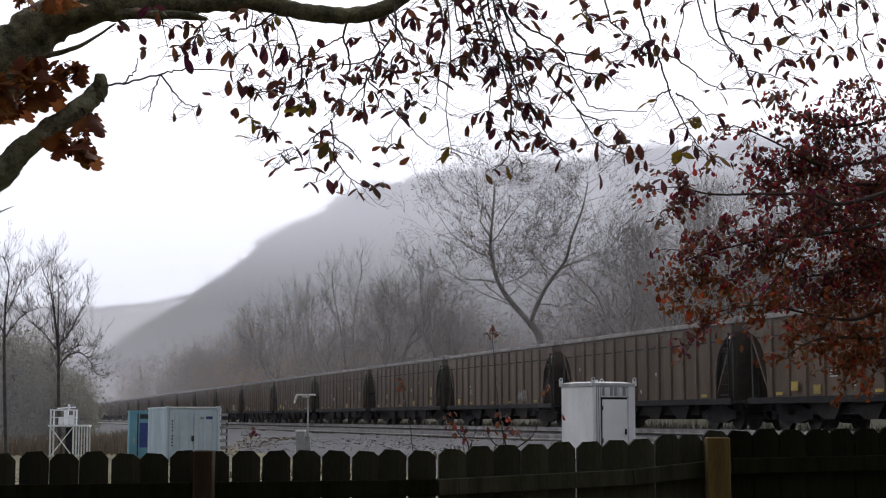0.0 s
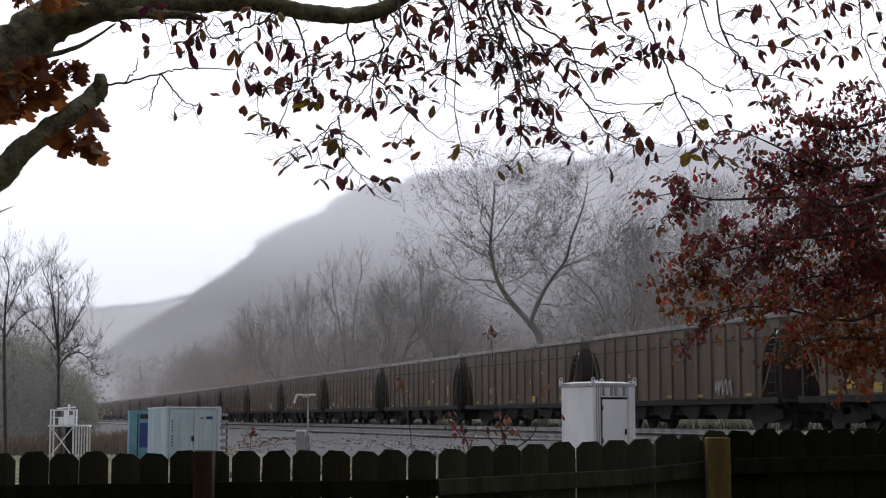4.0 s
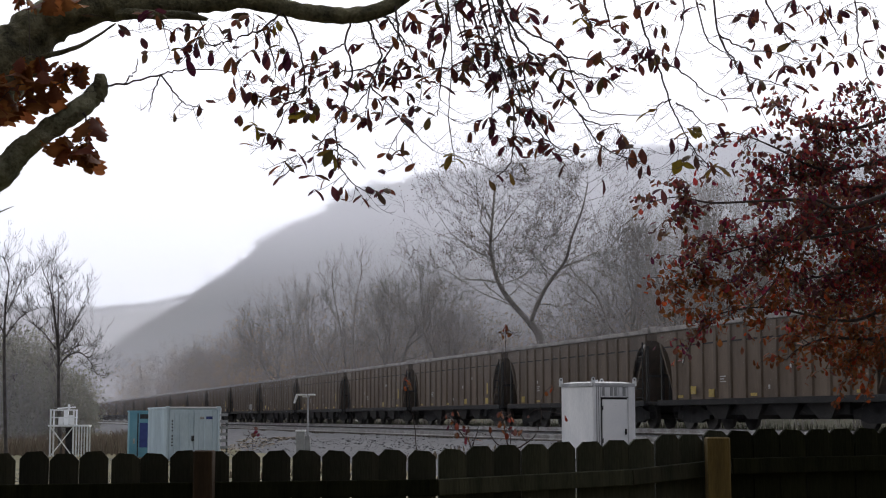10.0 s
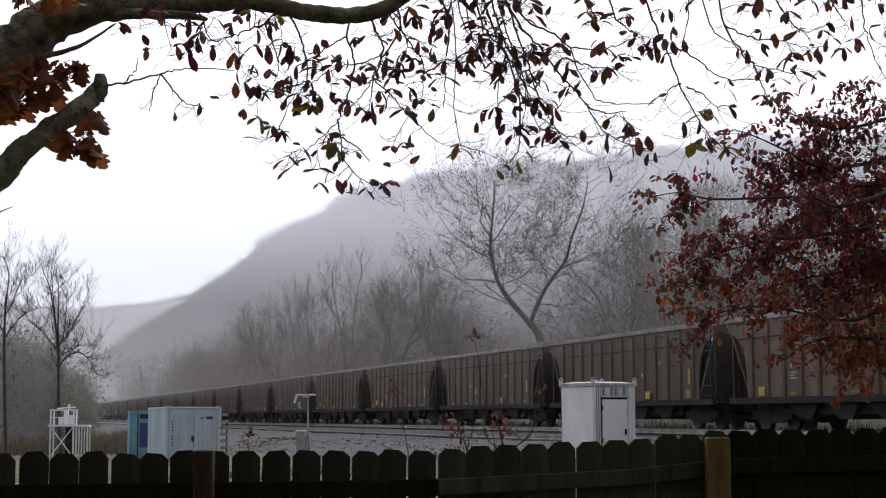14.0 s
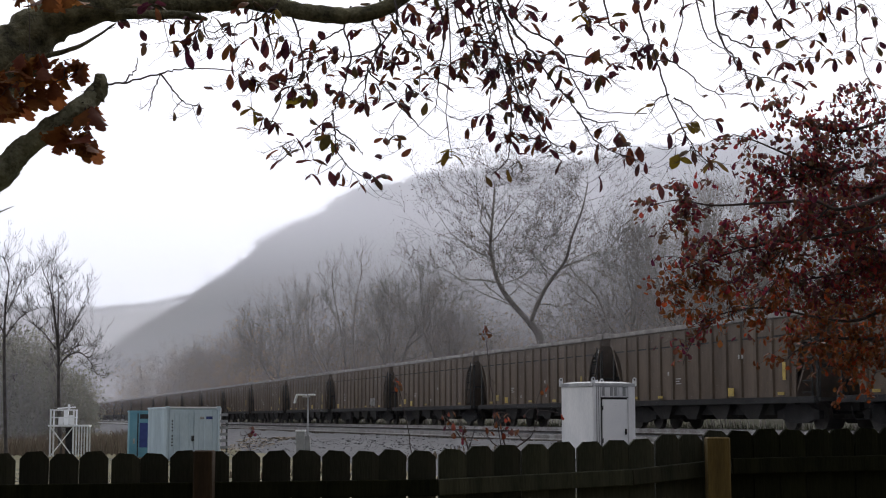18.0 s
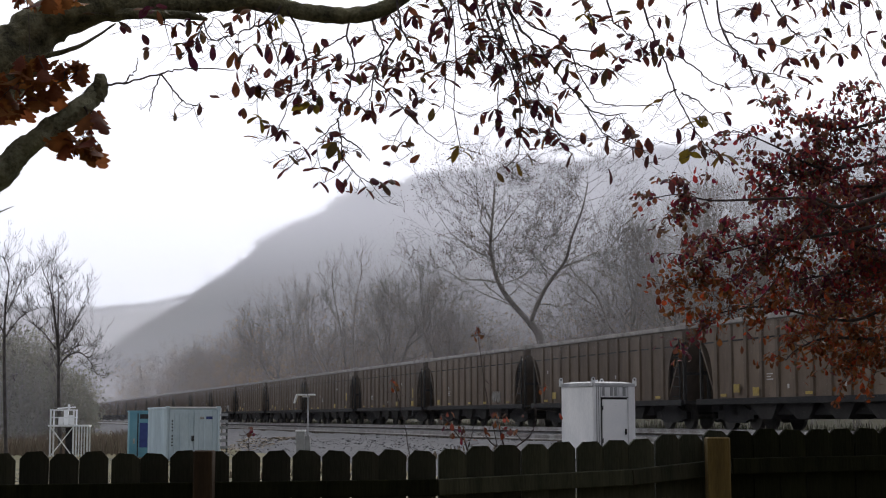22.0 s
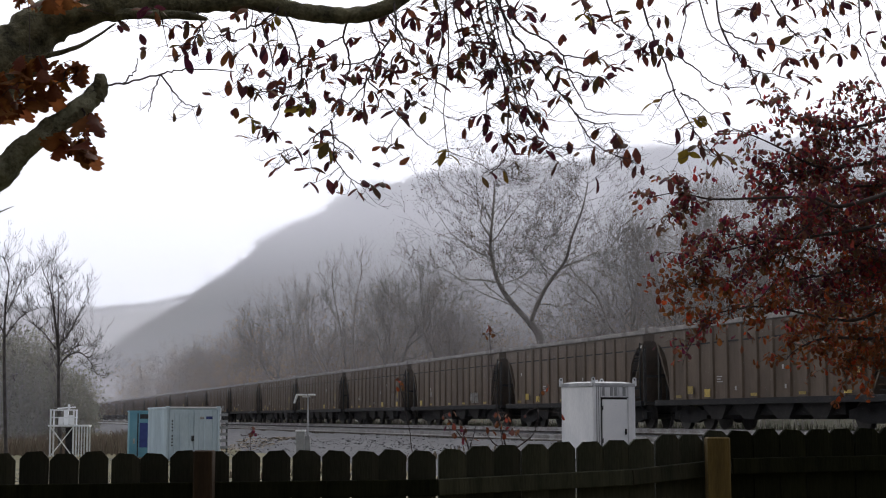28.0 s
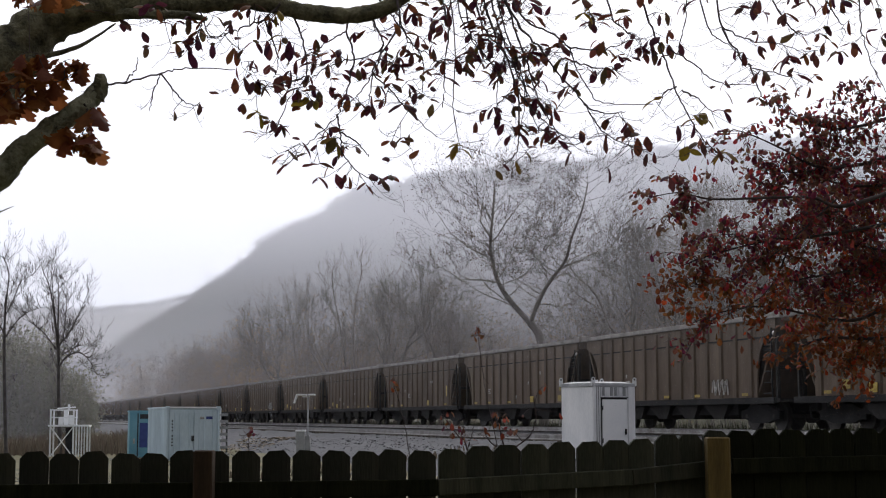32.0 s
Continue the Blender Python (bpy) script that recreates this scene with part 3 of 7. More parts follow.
    for k in range(4):
        scrawl.tube(curve([(k * 0.3, 0, 0), (k * 0.3 + 0.1, 0, 0.5), (k * 0.3 + 0.24, 0, 0.1), (k * 0.3 + 0.2, 0, 0.45)], 4), [0.03] * 13, 4)
    made["scrawl"] = scrawl.mesh("paint_scrawl", WHITEMARK)
    return made


CAR = car_meshes()
COUNT_RIBS = 13


def coal_car(kind):
    """One hopper car, its axis along x, its railhead at z = 0; kind sets which marks it carries."""
    car = thing("coal_hopper_car", Matrix.Identity(4), "faded brown ribbed steel coal hopper car on the main line", "railway car", "cars of the coal train")
    for y in (-1.52, 1.52):
        side = part("side_sheet", CAR["side"], None, car, "", pose(0, y, 0))
        for k in range(COUNT_RIBS):
            x = -6.1 + 12.2 * k / (COUNT_RIBS - 1)
            part("side_rib", CAR["rib"], None, side, "", pose(x, 0.03 if y > 0 else -0.03, 0, 0, 0, 0 if y > 0 else 180))
        part("weld_seam", CAR["seam"], None, side, "dark horizontal weld seam")
        part("top_chord", CAR["chord"], None, car, "scuffed pale steel top edge", pose(0, y, 0, 0, 0, 0 if y < 0 else 180))
        part("side_sill", CAR["sill"], None, car, "black side sill", pose(0, y, 0))
    for turn in (0, 180):
        for nm in ("end", "posts", "ladder", "coupler", "hose"):
            part(CAR[nm].name, CAR[nm], None, car, "", pose(0, 0, 0, 0, 0, turn))
    part("centre_sill", CAR["frame"], None, car)
    part("coal_load", CAR["load"], None, car, "black coal heaped inside")
    for x in (-3.3, -1.1, 1.1, 3.3):
        part("hopper_bay", CAR["bay"], None, car, "dusty sloping discharge bay", pose(x, 0, 0))
    for x in (-5.75, 5.75):
        truck = part("bogie_frame", CAR["truck"], None, car, "black cast bogie frame", pose(x, 0, 0))
        for w in (-0.88, 0.88):
            part("wheelset", CAR["wheelset"], None, truck, "steel wheels on an axle", pose(w, 0, 0.457))
    rng = random.Random(40 + kind)
    y = 1.52 + 0.13
    xs = [-5.6, -2.6, 0.3, 3.2, 5.4]
    for i, x in enumerate(xs):
        if rng.random() < 0.85:
            part("reflector", CAR["reflector" if rng.random() < 0.7 else "patch"], None, car, "", pose(x + rng.uniform(-0.3, 0.3), y, FLOOR + 0.1))
    if kind % 2 == 0:
        part("reflector_strip", CAR["tall"], None, car, "", pose(-5.95, y, FLOOR + 0.55))
    if kind % 3 == 1:
        part("yellow_panel", CAR["patch"], None, car, "yellow warning panel", pose(4.6, y, FLOOR + 0.22))
    part("stencil_bars", CAR["bars"], None, car, "faded white stencil bars", pose(3.6 - kind % 3, y, FLOOR + 0.75, 0, 0, 180))
    for k in range(3):
        part("white_mark", CAR["mark"], None, car, "", pose(rng.uniform(-5.5, 5.5), y, FLOOR + rng.choice([0.3, 0.9, 1.3])))
    if kind == 3:
        part("paint_scrawl", CAR["scrawl"], None, car, "white spray paint scrawl", pose(-4.6, y - 0.04, FLOOR + 0.15, 0, 0, 0))
    return car


def travel(t):
    """How far the slowing train has gone after t seconds."""
    return PITCH * (0.96 * t - 0.00185 * t * t)


def car_pose(s):
    """The car's near side is its y > 0 side."""
    p = rail_place(s, 0, RAILTOP)
    return Matrix.LocRotScale(p, Euler((0, 0, radians(TURN))), None)


CARS = []
for index in range(-32, 25):
    start = 11.86 + HALF + PITCH * index
    k = (index * 7 + 3) % 5
    proto = [c for c, kk, _ in CARS if kk == k]
    car = copy_thing(proto[0], car_pose(start)) if proto else coal_car(k)
    car.matrix_basis = car_pose(start)
    CARS.append((car, k, start))


# ---- bare trees ----
def grow(wood, twigs, tips, p, d, length, radius, level, rng, droop=0.0, up=0.25, forks=(3, 4), least=0.011):
    """A limb that wanders, tapers and forks; the finest shoots go into twigs."""
    n = 5 if level > 0 else 3
    pts, radii = [p.copy()], [radius]
    for i in range(n):
        d = (d + Vector((rng.gauss(0, 0.16), rng.gauss(0, 0.16), rng.gauss(0, 0.10) + up * 0.25 - droop * 0.3))).normalized()
        p = p + d * length / n
        pts.append(p.copy())
        radii.append(radius * (1 - 0.62 * (i + 1) / n))
    (wood if level > 1 else twigs).tube(pts, radii, 7 if level > 3 else (5 if level > 2 else 3), False, 0.15 if level > 2 else 0)
    if level == 0:
        tips.append((pts[-1], d))
        return
    for k in range(rng.randint(*forks)):
        i = rng.randint(2, n)
        w = rng.uniform(0, 6.283)
        a = d.orthogonal().normalized()
        b = d.cross(a)
        spread = rng.uniform(0.45, 0.95)
        nd = (d + (a * math.cos(w) + b * math.sin(w)) * spread + Vector((0, 0, up * 0.5))).normalized()
        grow(wood, twigs, tips, pts[i], nd, length * rng.uniform(0.52, 0.78), max(radii[i] * 0.62, least), level - 1, rng, droop, up, forks, least)
    nd = (d + Vector((rng.gauss(0, 0.15), rng.gauss(0, 0.15), 0.1))).normalized()
    grow(wood, twigs, tips, pts[-1], nd, length * 0.72, max(radii[-1], least), level - 1, rng, droop, up, forks, least)


def dead_leaves(tips, share, size, rng):
    sh = Shape()
    for p, d in tips:
        if rng.random() < share:
            for _ in range(3):
                q = p + Vector((rng.gauss(0, 0.25), rng.gauss(0, 0.25), rng.gauss(-0.1, 0.25)))
                a = Vector((rng.gauss(0, 1), rng.gauss(0, 1), rng.gauss(0, 1))).normalized() * size
                b = a.orthogonal().normalized() * size * 0.6
                sh.add([q, q + a * 0.5 + b, q + a, q + a * 0.5 - b], [(0, 1, 2, 3)])
    return sh


def bare_tree(name, label, seed, height, girth, level=4, lean=(0, 0), leaves=0.0, bark=None, up=0.1, stem=0.3, twig=None, leaf=None):
    rng = random.Random(seed)
    tree = thing(name, Matrix.Identity(4), label, "tree")
    wood, twigs, tips = Shape(), Shape(), []
    base = Vector((0, 0, -0.3))
    top = Vector((lean[0] * height * stem, lean[1] * height * stem, height * stem))
    wood.tube([base, base.lerp(top, 0.3) + Vector((0.05, 0, 0)), base.lerp(top, 0.65), top], [girth * 1.5, girth * 1.1, girth, girth * 0.9], 9, False, 0.15)
    for k in range(rng.randint(3, 4)):
        w = rng.uniform(0, 6.283)
        nd = Vector((math.cos(w) * 0.5 + lean[0], math.sin(w) * 0.5 + lean[1], 1.0)).normalized()
        grow(wood, twigs, tips, top.lerp(base, rng.uniform(0, 0.25)), nd, height * rng.uniform(0.26, 0.36), girth * 0.62, level, rng, up=up)
    part("trunk", wood, bark or GREYBARK, tree, "grey trunk and limbs", smooth=True)
    part("crown", twigs.mesh("crown", twig or bark or GREYBARK, False, False), None, tree, "open crown of fine bare twigs")
    if leaves:
        part("dead_leaves", dead_leaves(tips, leaves, 0.10, rng).mesh("dead_leaves", leaf or LEAFDULL, False, False), None, tree, "sparse tan dead leaves")
    return tree


def plant(x, y, sink=0.0, turn=0, scale=1.0):
    return Matrix.LocRotScale((x, y, ground_z(x, y) - sink), Euler((0, 0, radians(turn))), Vector((scale, scale, scale)))


def build_sycamore():
    """The big two-limbed tree behind the train."""
    rng = random.Random(12)
    x, y, _ = 6.378, 100.000, 7.226
    tree = thing("sycamore_tree", pose(x, y, ground_z(x, y)), "tall bare forked sycamore behind the train", "tree")
    wood, twigs, tips = Shape(), Shape(), []
    o = Vector((x, y, ground_z(x, y)))

    def rel(px, py, pz):
        return Vector((px, py, pz)) - o

    fork = rel(5.751, 100.000, 8.272)
    wood.tube(curve([Vector((0.25, 0, -0.4)), rel(6.487, 100.000, 6.779), fork], 4), [0.36, 0.34, 0.32, 0.305, 0.29, 0.28, 0.27, 0.26, 0.25], 9, False, 0.15)
    left = curve([fork, rel(4.525, 100.000, 9.657), rel(3.614, 100.500, 11.204), rel(3.186, 101.000, 13.344), rel(3.346, 101.000, 15.640), rel(3.507, 101.000, 17.947)], 4)
    right = curve([fork, rel(6.365, 99.500, 9.805), rel(6.971, 99.000, 10.881), rel(8.022, 99.000, 12.297), rel(8.440, 98.500, 13.808), rel(9.078, 98.000, 15.532), rel(9.466, 98.000, 17.286)], 4)
    for limb, r0 in ((left, 0.185), (right, 0.14)):
        n = len(limb)
        radii = [r0 * (1 - 0.92 * i / (n - 1)) + 0.022 for i in range(n)]
        wood.tube(limb, radii, 8, False, 0.15)
        for i in range(3, n):
            for _ in range(2 if i > 7 else 1):
                w = rng.uniform(0, 6.283)
                nd = Vector((math.cos(w) * 1.0, math.sin(w) * 0.8, rng.uniform(0.1, 0.8))).normalized()
                grow(wood, twigs, tips, limb[i], nd, rng.uniform(1.7, 3.0) * (1.15 - 0.35 * i / n), max(radii[i] * 0.3, 0.02), 3, rng, up=0.12, forks=(2, 3), least=0.010)
    for tip, aim, size in ((rel(2.927, 100.000, 12.665), Vector((-0.9, 0, 0.55)), 3.6), (rel(3.596, 100.000, 10.970), Vector((-1, 0.1, 0.15)), 3.0), (rel(3.187, 101.000, 13.726), Vector((0.8, 0, 0.75)), 3.2),
                           (rel(3.188, 101.000, 14.108), Vector((-0.75, 0.2, 0.8)), 3.4), (rel(7.459, 99.000, 11.626), Vector((0.9, 0, 0.35)), 2.6), (rel(3.343, 101.000, 14.873), Vector((-0.3, 0.1, 1)), 3.0)):
        grow(wood, twigs, tips, tip, aim.normalized(), size, 0.06, 4, rng, up=0.12, forks=(2, 3), least=0.010)
    part("trunk", wood, PALEBARK, tree, "mottled pale trunk and two limbs", smooth=True)
    part("crown", twigs.mesh("crown", FINETWIG, False, False), None, tree, "wide crown of fine bare twigs")
    part("dead_leaves", dead_leaves(tips, 0.4, 0.085, rng).mesh("dead_leaves", LEAFDULL, False, False), None, tree, "scattered tan dead leaves")


build_sycamore()

PROTOS = [bare_tree("bare_tree", "bare grey woodland tree behind the railway", 21, 12.5, 0.2, 4, (0.05, 0), 0.06),
          bare_tree("bare_tree", "bare grey woodland tree behind the railway", 22, 14, 0.22, 4, (-0.12, 0.05), 0.0),
          bare_tree("bare_tree", "bare grey woodland tree with a few tan leaves", 23, 11, 0.17, 4, (0.1, 0), 0.3),
          bare_tree("bare_tree", "slim bare tree in the misty woods", 24, 13, 0.15, 3, (0.0, 0.1), 0.0, up=0.3)]
rng = random.Random(77)
spots = [(-15.863, 150.000, 7.606), (-10.004, 135.000, 7.046), (-8.289, 140.000, 7.233), (-7.205, 150.000, 7.606), (-3.530, 120.000, 6.485), (-1.274, 118.000, 6.410), (-0.161, 108.000, 6.037), (1.443, 125.000, 6.672), (10.694, 112.000, 7.854), (11.413, 100.000, 7.226), (12.389, 96.000, 7.017),
         (13.417, 92.000, 6.808), (14.468, 90.000, 6.704), (15.269, 86.000, 6.495), (16.480, 84.000, 6.390), (17.486, 80.000, 6.181), (19.085, 78.000, 6.077), (20.314, 74.000, 5.868)]
for i, (x, y, z) in enumerate(spots):
    m = plant(x, y, 0, rng.uniform(0, 360))
    proto = PROTOS[(i * 3 + i // 4) % 4]
    if i < 4:
        PROTOS[i].matrix_basis = m
    else:
        copy_thing(proto, m)
for i in range(46):
    s, c = rng.uniform(20, 420), -rng.uniform(14, 75)
    p = rail_place(s, c)
    if -0.24 < p.x / p.y < 0.32 and abs(p.x / p.y - 0.055) > 0.03:
        copy_thing(PROTOS[rng.randrange(4)], plant(p.x, p.y, rng.uniform(0, 2.5), rng.uniform(0, 360), rng.uniform(0.85, 1.15) * (1 + s / 900)))


def thicket(name, label, count, s_range, c_range, tall, seed, material, sprigs, fine, leaf_material):
    """Dense undergrowth and young woods: thin forked stems with clouds of fine upswept twigs."""
    rng = np.random.default_rng(seed)
    sh, centre, axis = Shape(), [], []
    for _ in range(count):
        p = rail_place(rng.uniform(*s_range), rng.uniform(*c_range))
        p.z = ground_z(p.x, p.y) - 0.1
        h = rng.uniform(*tall)
        r = 0.008 + 0.0032 * h
        top = p + Vector((rng.normal(0, 0.09), rng.normal(0, 0.09), 1)) * h
        mid = p.lerp(top, 0.5) + Vector((rng.normal(0, 0.03), rng.normal(0, 0.03), 0)) * h
        sh.tube([p, mid, top], [r, r * 0.7, r * 0.2], 3, False)
        for k in range(6):
            b = mid.lerp(top, rng.uniform(-0.5, 0.9))
            side = Vector((rng.normal(0, 0.13), rng.normal(0, 0.13), 0)) * h
            e = b + side + Vector((0, 0, rng.uniform(0.02, 0.15) * h))
            sh.tube([b, b.lerp(e, 0.5) + side * 0.16, e], [r * 0.5, r * 0.35, r * 0.15], 3, False)
            for _ in range(sprigs):
                u = rng.random()
                centre.append(b.lerp(e, u) + Vector(rng.normal(0, 0.035 * h, 3)))
                axis.append(side * 0.5 / h + Vector(rng.normal(0, 0.35, 3)) + Vector((0, 0, 0.25)))
    n = len(centre)
    long = unit(np.array([tuple(v) for v in axis])) * rng.uniform(0.5, 1.0, (n, 1)) * fine[0]
    wide = unit(np.cross(long, rng.normal(size=(n, 3)))) * rng.uniform(0.5, 1.0, (n, 1)) * fine[1]
    ob = new(name, sprig_mesh(name, tufts(np.array([tuple(v) for v in centre]), long, wide), leaf_material, sh, material))
    tagged(ob, label, "undergrowth", kind="stuff")


thicket("undergrowth", "dense grey-brown brush along the railway's far side", 2300, (-30, 150), (-36, -9.5), (2.5, 8.0), 31, BRUSH, 5, (0.24, 0.014), BRUSHTWIG)
thicket("undergrowth", "dense grey-brown woods along the railway's far side", 3200, (110, 480), (-60, -7), (6, 16), 32, BRUSH, 7, (0.42, 0.05), BRUSHTWIG)

# ---- the trees and brush at the valley's mouth ----

def stemmed_tree(label, base, stems, seed, bark):
    """A tree given by its main stems, with finer branches grown on them."""
    rng = random.Random(seed)
    o = Vector((base[0], base[1], ground_z(base[0], base[1])))
    tree = thing("bare_tree", Matrix.Translation(o), label, "tree")
    wood, twigs, tips = Shape(), Shape(), []
    for stem, r0, r1, dense in stems:
        line = [p - o for p in curve(stem, 5)]
        n = len(line)
        wood.tube(line, [0.5 * (r0 + (r1 - r0) * i / (n - 1)) for i in range(n)], 7, False, 0.15)
        for i in range(2, n):
            for _ in range(2 if rng.random() < dense else 1):
                d = (line[i] - line[i - 1]).normalized()
                side = Vector((rng.choice((-1, 1)) * rng.uniform(0.4, 1), rng.gauss(0, 0.5), rng.uniform(-0.1, 0.9)))
                grow(wood, twigs, tips, line[i], (d * 0.4 + side).normalized(), rng.uniform(0.4, 0.95), 0.017, 3, rng, up=0.35, forks=(1, 2), least=0.007)
    part("trunk", wood, bark, tree, "dark trunk and stems", smooth=True)
    part("crown", twigs.mesh("crown", bark, False, False), None, tree, "fine bare twigs")
    return tree


stemmed_tree("tall bare dark tree with upright stems beyond the yard", (-21.186, 84.000, 3.271),
             [([(-21.026, 84.000, -0.191), (-21.217, 84.000, 3.271), (-21.310, 84.000, 5.452), (-21.520, 84.000, 7.331), (-21.888, 84.000, 9.219), (-22.361, 84.000, 10.325)], 0.240, 0.030, 0.7),
              ([(-21.270, 84.000, 5.140), (-21.354, 84.000, 7.017), (-21.367, 84.000, 8.589), (-21.434, 84.000, 9.851)], 0.150, 0.024, 0.6), ([(-21.520, 84.000, 7.331), (-21.690, 84.000, 8.904), (-21.863, 84.000, 10.547)], 0.090, 0.018, 0.6),
              ([(-21.294, 84.000, 6.015), (-20.750, 84.000, 6.704), (-20.215, 84.000, 7.802), (-19.683, 84.000, 9.093)], 0.120, 0.018, 0.7), ([(-21.054, 84.000, 6.390), (-20.941, 84.000, 7.959), (-20.929, 84.000, 9.788)], 0.075, 0.018, 0.6),
              ([(-21.261, 84.000, 4.828), (-20.839, 84.000, 5.389), (-20.157, 84.000, 5.639), (-19.582, 84.000, 5.202), (-19.188, 84.000, 4.453)], 0.135, 0.024, 1.0), ([(-21.093, 84.000, 5.514), (-20.167, 84.000, 6.015), (-19.384, 84.000, 6.015)], 0.075, 0.018, 0.8),
              ([(-21.381, 84.000, 5.764), (-22.064, 84.000, 6.641), (-22.773, 84.000, 7.268)], 0.090, 0.018, 0.8)], 401, DARKBARK)
stemmed_tree("bare dark tree with spreading stems beyond the yard", (-23.636, 82.000, 3.241),
             [([(-23.436, 82.000, -0.139), (-23.665, 82.000, 4.152), (-23.734, 82.000, 6.286), (-23.732, 82.000, 8.125), (-23.597, 82.000, 9.664), (-23.877, 82.000, 10.715)], 0.225, 0.024, 0.8),
              ([(-23.734, 82.000, 6.286), (-23.238, 82.000, 7.051), (-22.645, 82.000, 7.664), (-21.826, 82.000, 7.971)], 0.105, 0.018, 0.9), ([(-23.743, 82.000, 7.511), (-23.312, 82.000, 8.432), (-22.973, 82.000, 9.356), (-22.612, 82.000, 9.602)], 0.090, 0.018, 0.9),
              ([(-23.744, 82.000, 6.592), (-24.488, 82.000, 7.818), (-25.000, 82.000, 9.356)], 0.105, 0.018, 0.8)], 402, DARKBARK)
stemmed_tree("slim grey tree in the misty woods", (-8.565, 125.000, 6.672),
             [([(-8.003, 125.000, 6.208), (-8.299, 125.000, 8.533), (-8.783, 125.000, 10.868), (-9.176, 125.000, 13.213), (-9.094, 125.000, 14.625)], 0.16, 0.03, 0.9), ([(-8.589, 125.000, 9.933), (-9.537, 125.000, 11.571), (-9.836, 125.000, 13.683)], 0.08, 0.02, 0.9)], 403, GREYBARK)
stemmed_tree("slim grey tree in the misty woods", (-7.455, 130.000, 6.859),
             [([(-7.549, 130.000, 6.376), (-7.664, 130.000, 9.279), (-7.489, 130.000, 12.197), (-7.017, 130.000, 14.640), (-7.220, 130.000, 15.865)], 0.16, 0.03, 0.9), ([(-7.625, 130.000, 10.736), (-8.076, 130.000, 12.685), (-7.995, 130.000, 15.130)], 0.08, 0.02, 0.9)], 404, GREYBARK)
stemmed_tree("slim grey tree in the misty woods", (-14.746, 150.000, 7.606),
             [([(-14.510, 150.000, 6.492), (-14.770, 150.000, 9.840), (-15.250, 150.000, 12.642), (-15.668, 150.000, 14.892)], 0.16, 0.03, 0.9), ([(-14.832, 150.000, 10.399), (-13.963, 150.000, 12.923), (-13.425, 150.000, 15.174)], 0.08, 0.02, 0.9)], 405, GREYBARK)
stemmed_tree("leaning grey trees at the woods' edge", (12.969, 95.000, 6.965),
             [([(14.362, 95.000, 5.551), (13.356, 95.000, 9.096), (11.970, 95.000, 11.595), (10.572, 95.000, 13.748)], 0.14, 0.02, 0.9), ([(14.026, 95.000, 6.611), (13.723, 95.000, 9.808), (13.055, 95.000, 12.670), (12.725, 95.000, 14.469)], 0.12, 0.02, 0.9),
              ([(14.539, 95.000, 5.551), (14.955, 95.000, 9.096), (15.361, 95.000, 11.953), (15.228, 95.000, 14.469)], 0.12, 0.02, 0.9), ([(14.032, 95.000, 6.965), (12.291, 95.000, 9.096), (10.888, 95.000, 10.522), (9.829, 95.000, 11.237)], 0.1, 0.02, 0.9)], 406, GREYBARK)


def bank_of_brush():
    rng = np.random.default_rng(91)
    sh, foot, head = Shape(), [], []
    for _ in range(1300):
        y = rng.uniform(154, 182)
        x = -y * rng.uniform(0.236, 0.36)
        h = rng.uniform(2.6, 12.5) * (1 if x / y < -0.255 else 0.6)
        p = Vector((x, y, ground_z(x, y)))
        top = p + Vector((rng.normal(0, 0.8), rng.normal(0, 0.8), h))
        sh.tube([p, p.lerp(top, 0.5) + Vector((rng.normal(0, 0.2), 0, 0)), top], [0.05, 0.035, 0.012], 3, False)
        foot.append(tuple(p))
        head.append(tuple(top))
    foot, head = np.repeat(np.array(foot), 110, 0), np.repeat(np.array(head), 110, 0)
    n = len(foot)
    c = foot + (head - foot) * rng.uniform(0.05, 0.98, (n, 1)) + rng.normal(size=(n, 3)) * np.array([0.75, 0.75, 0.25])
    long = unit(rng.normal(size=(n, 3)) + np.array([0, 0, 0.5])) * rng.uniform(0.12, 0.3, (n, 1))
    wide = unit(np.cross(long, rng.normal(size=(n, 3)))) * rng.uniform(0.03, 0.09, (n, 1))
    ob = new("undergrowth", sprig_mesh("undergrowth", tufts(c, long, wide), OLIVE, sh, GREYBARK))
    tagged(ob, "thick dull olive brush beyond the equipment yard", "undergrowth", kind="stuff")


bank_of_brush()


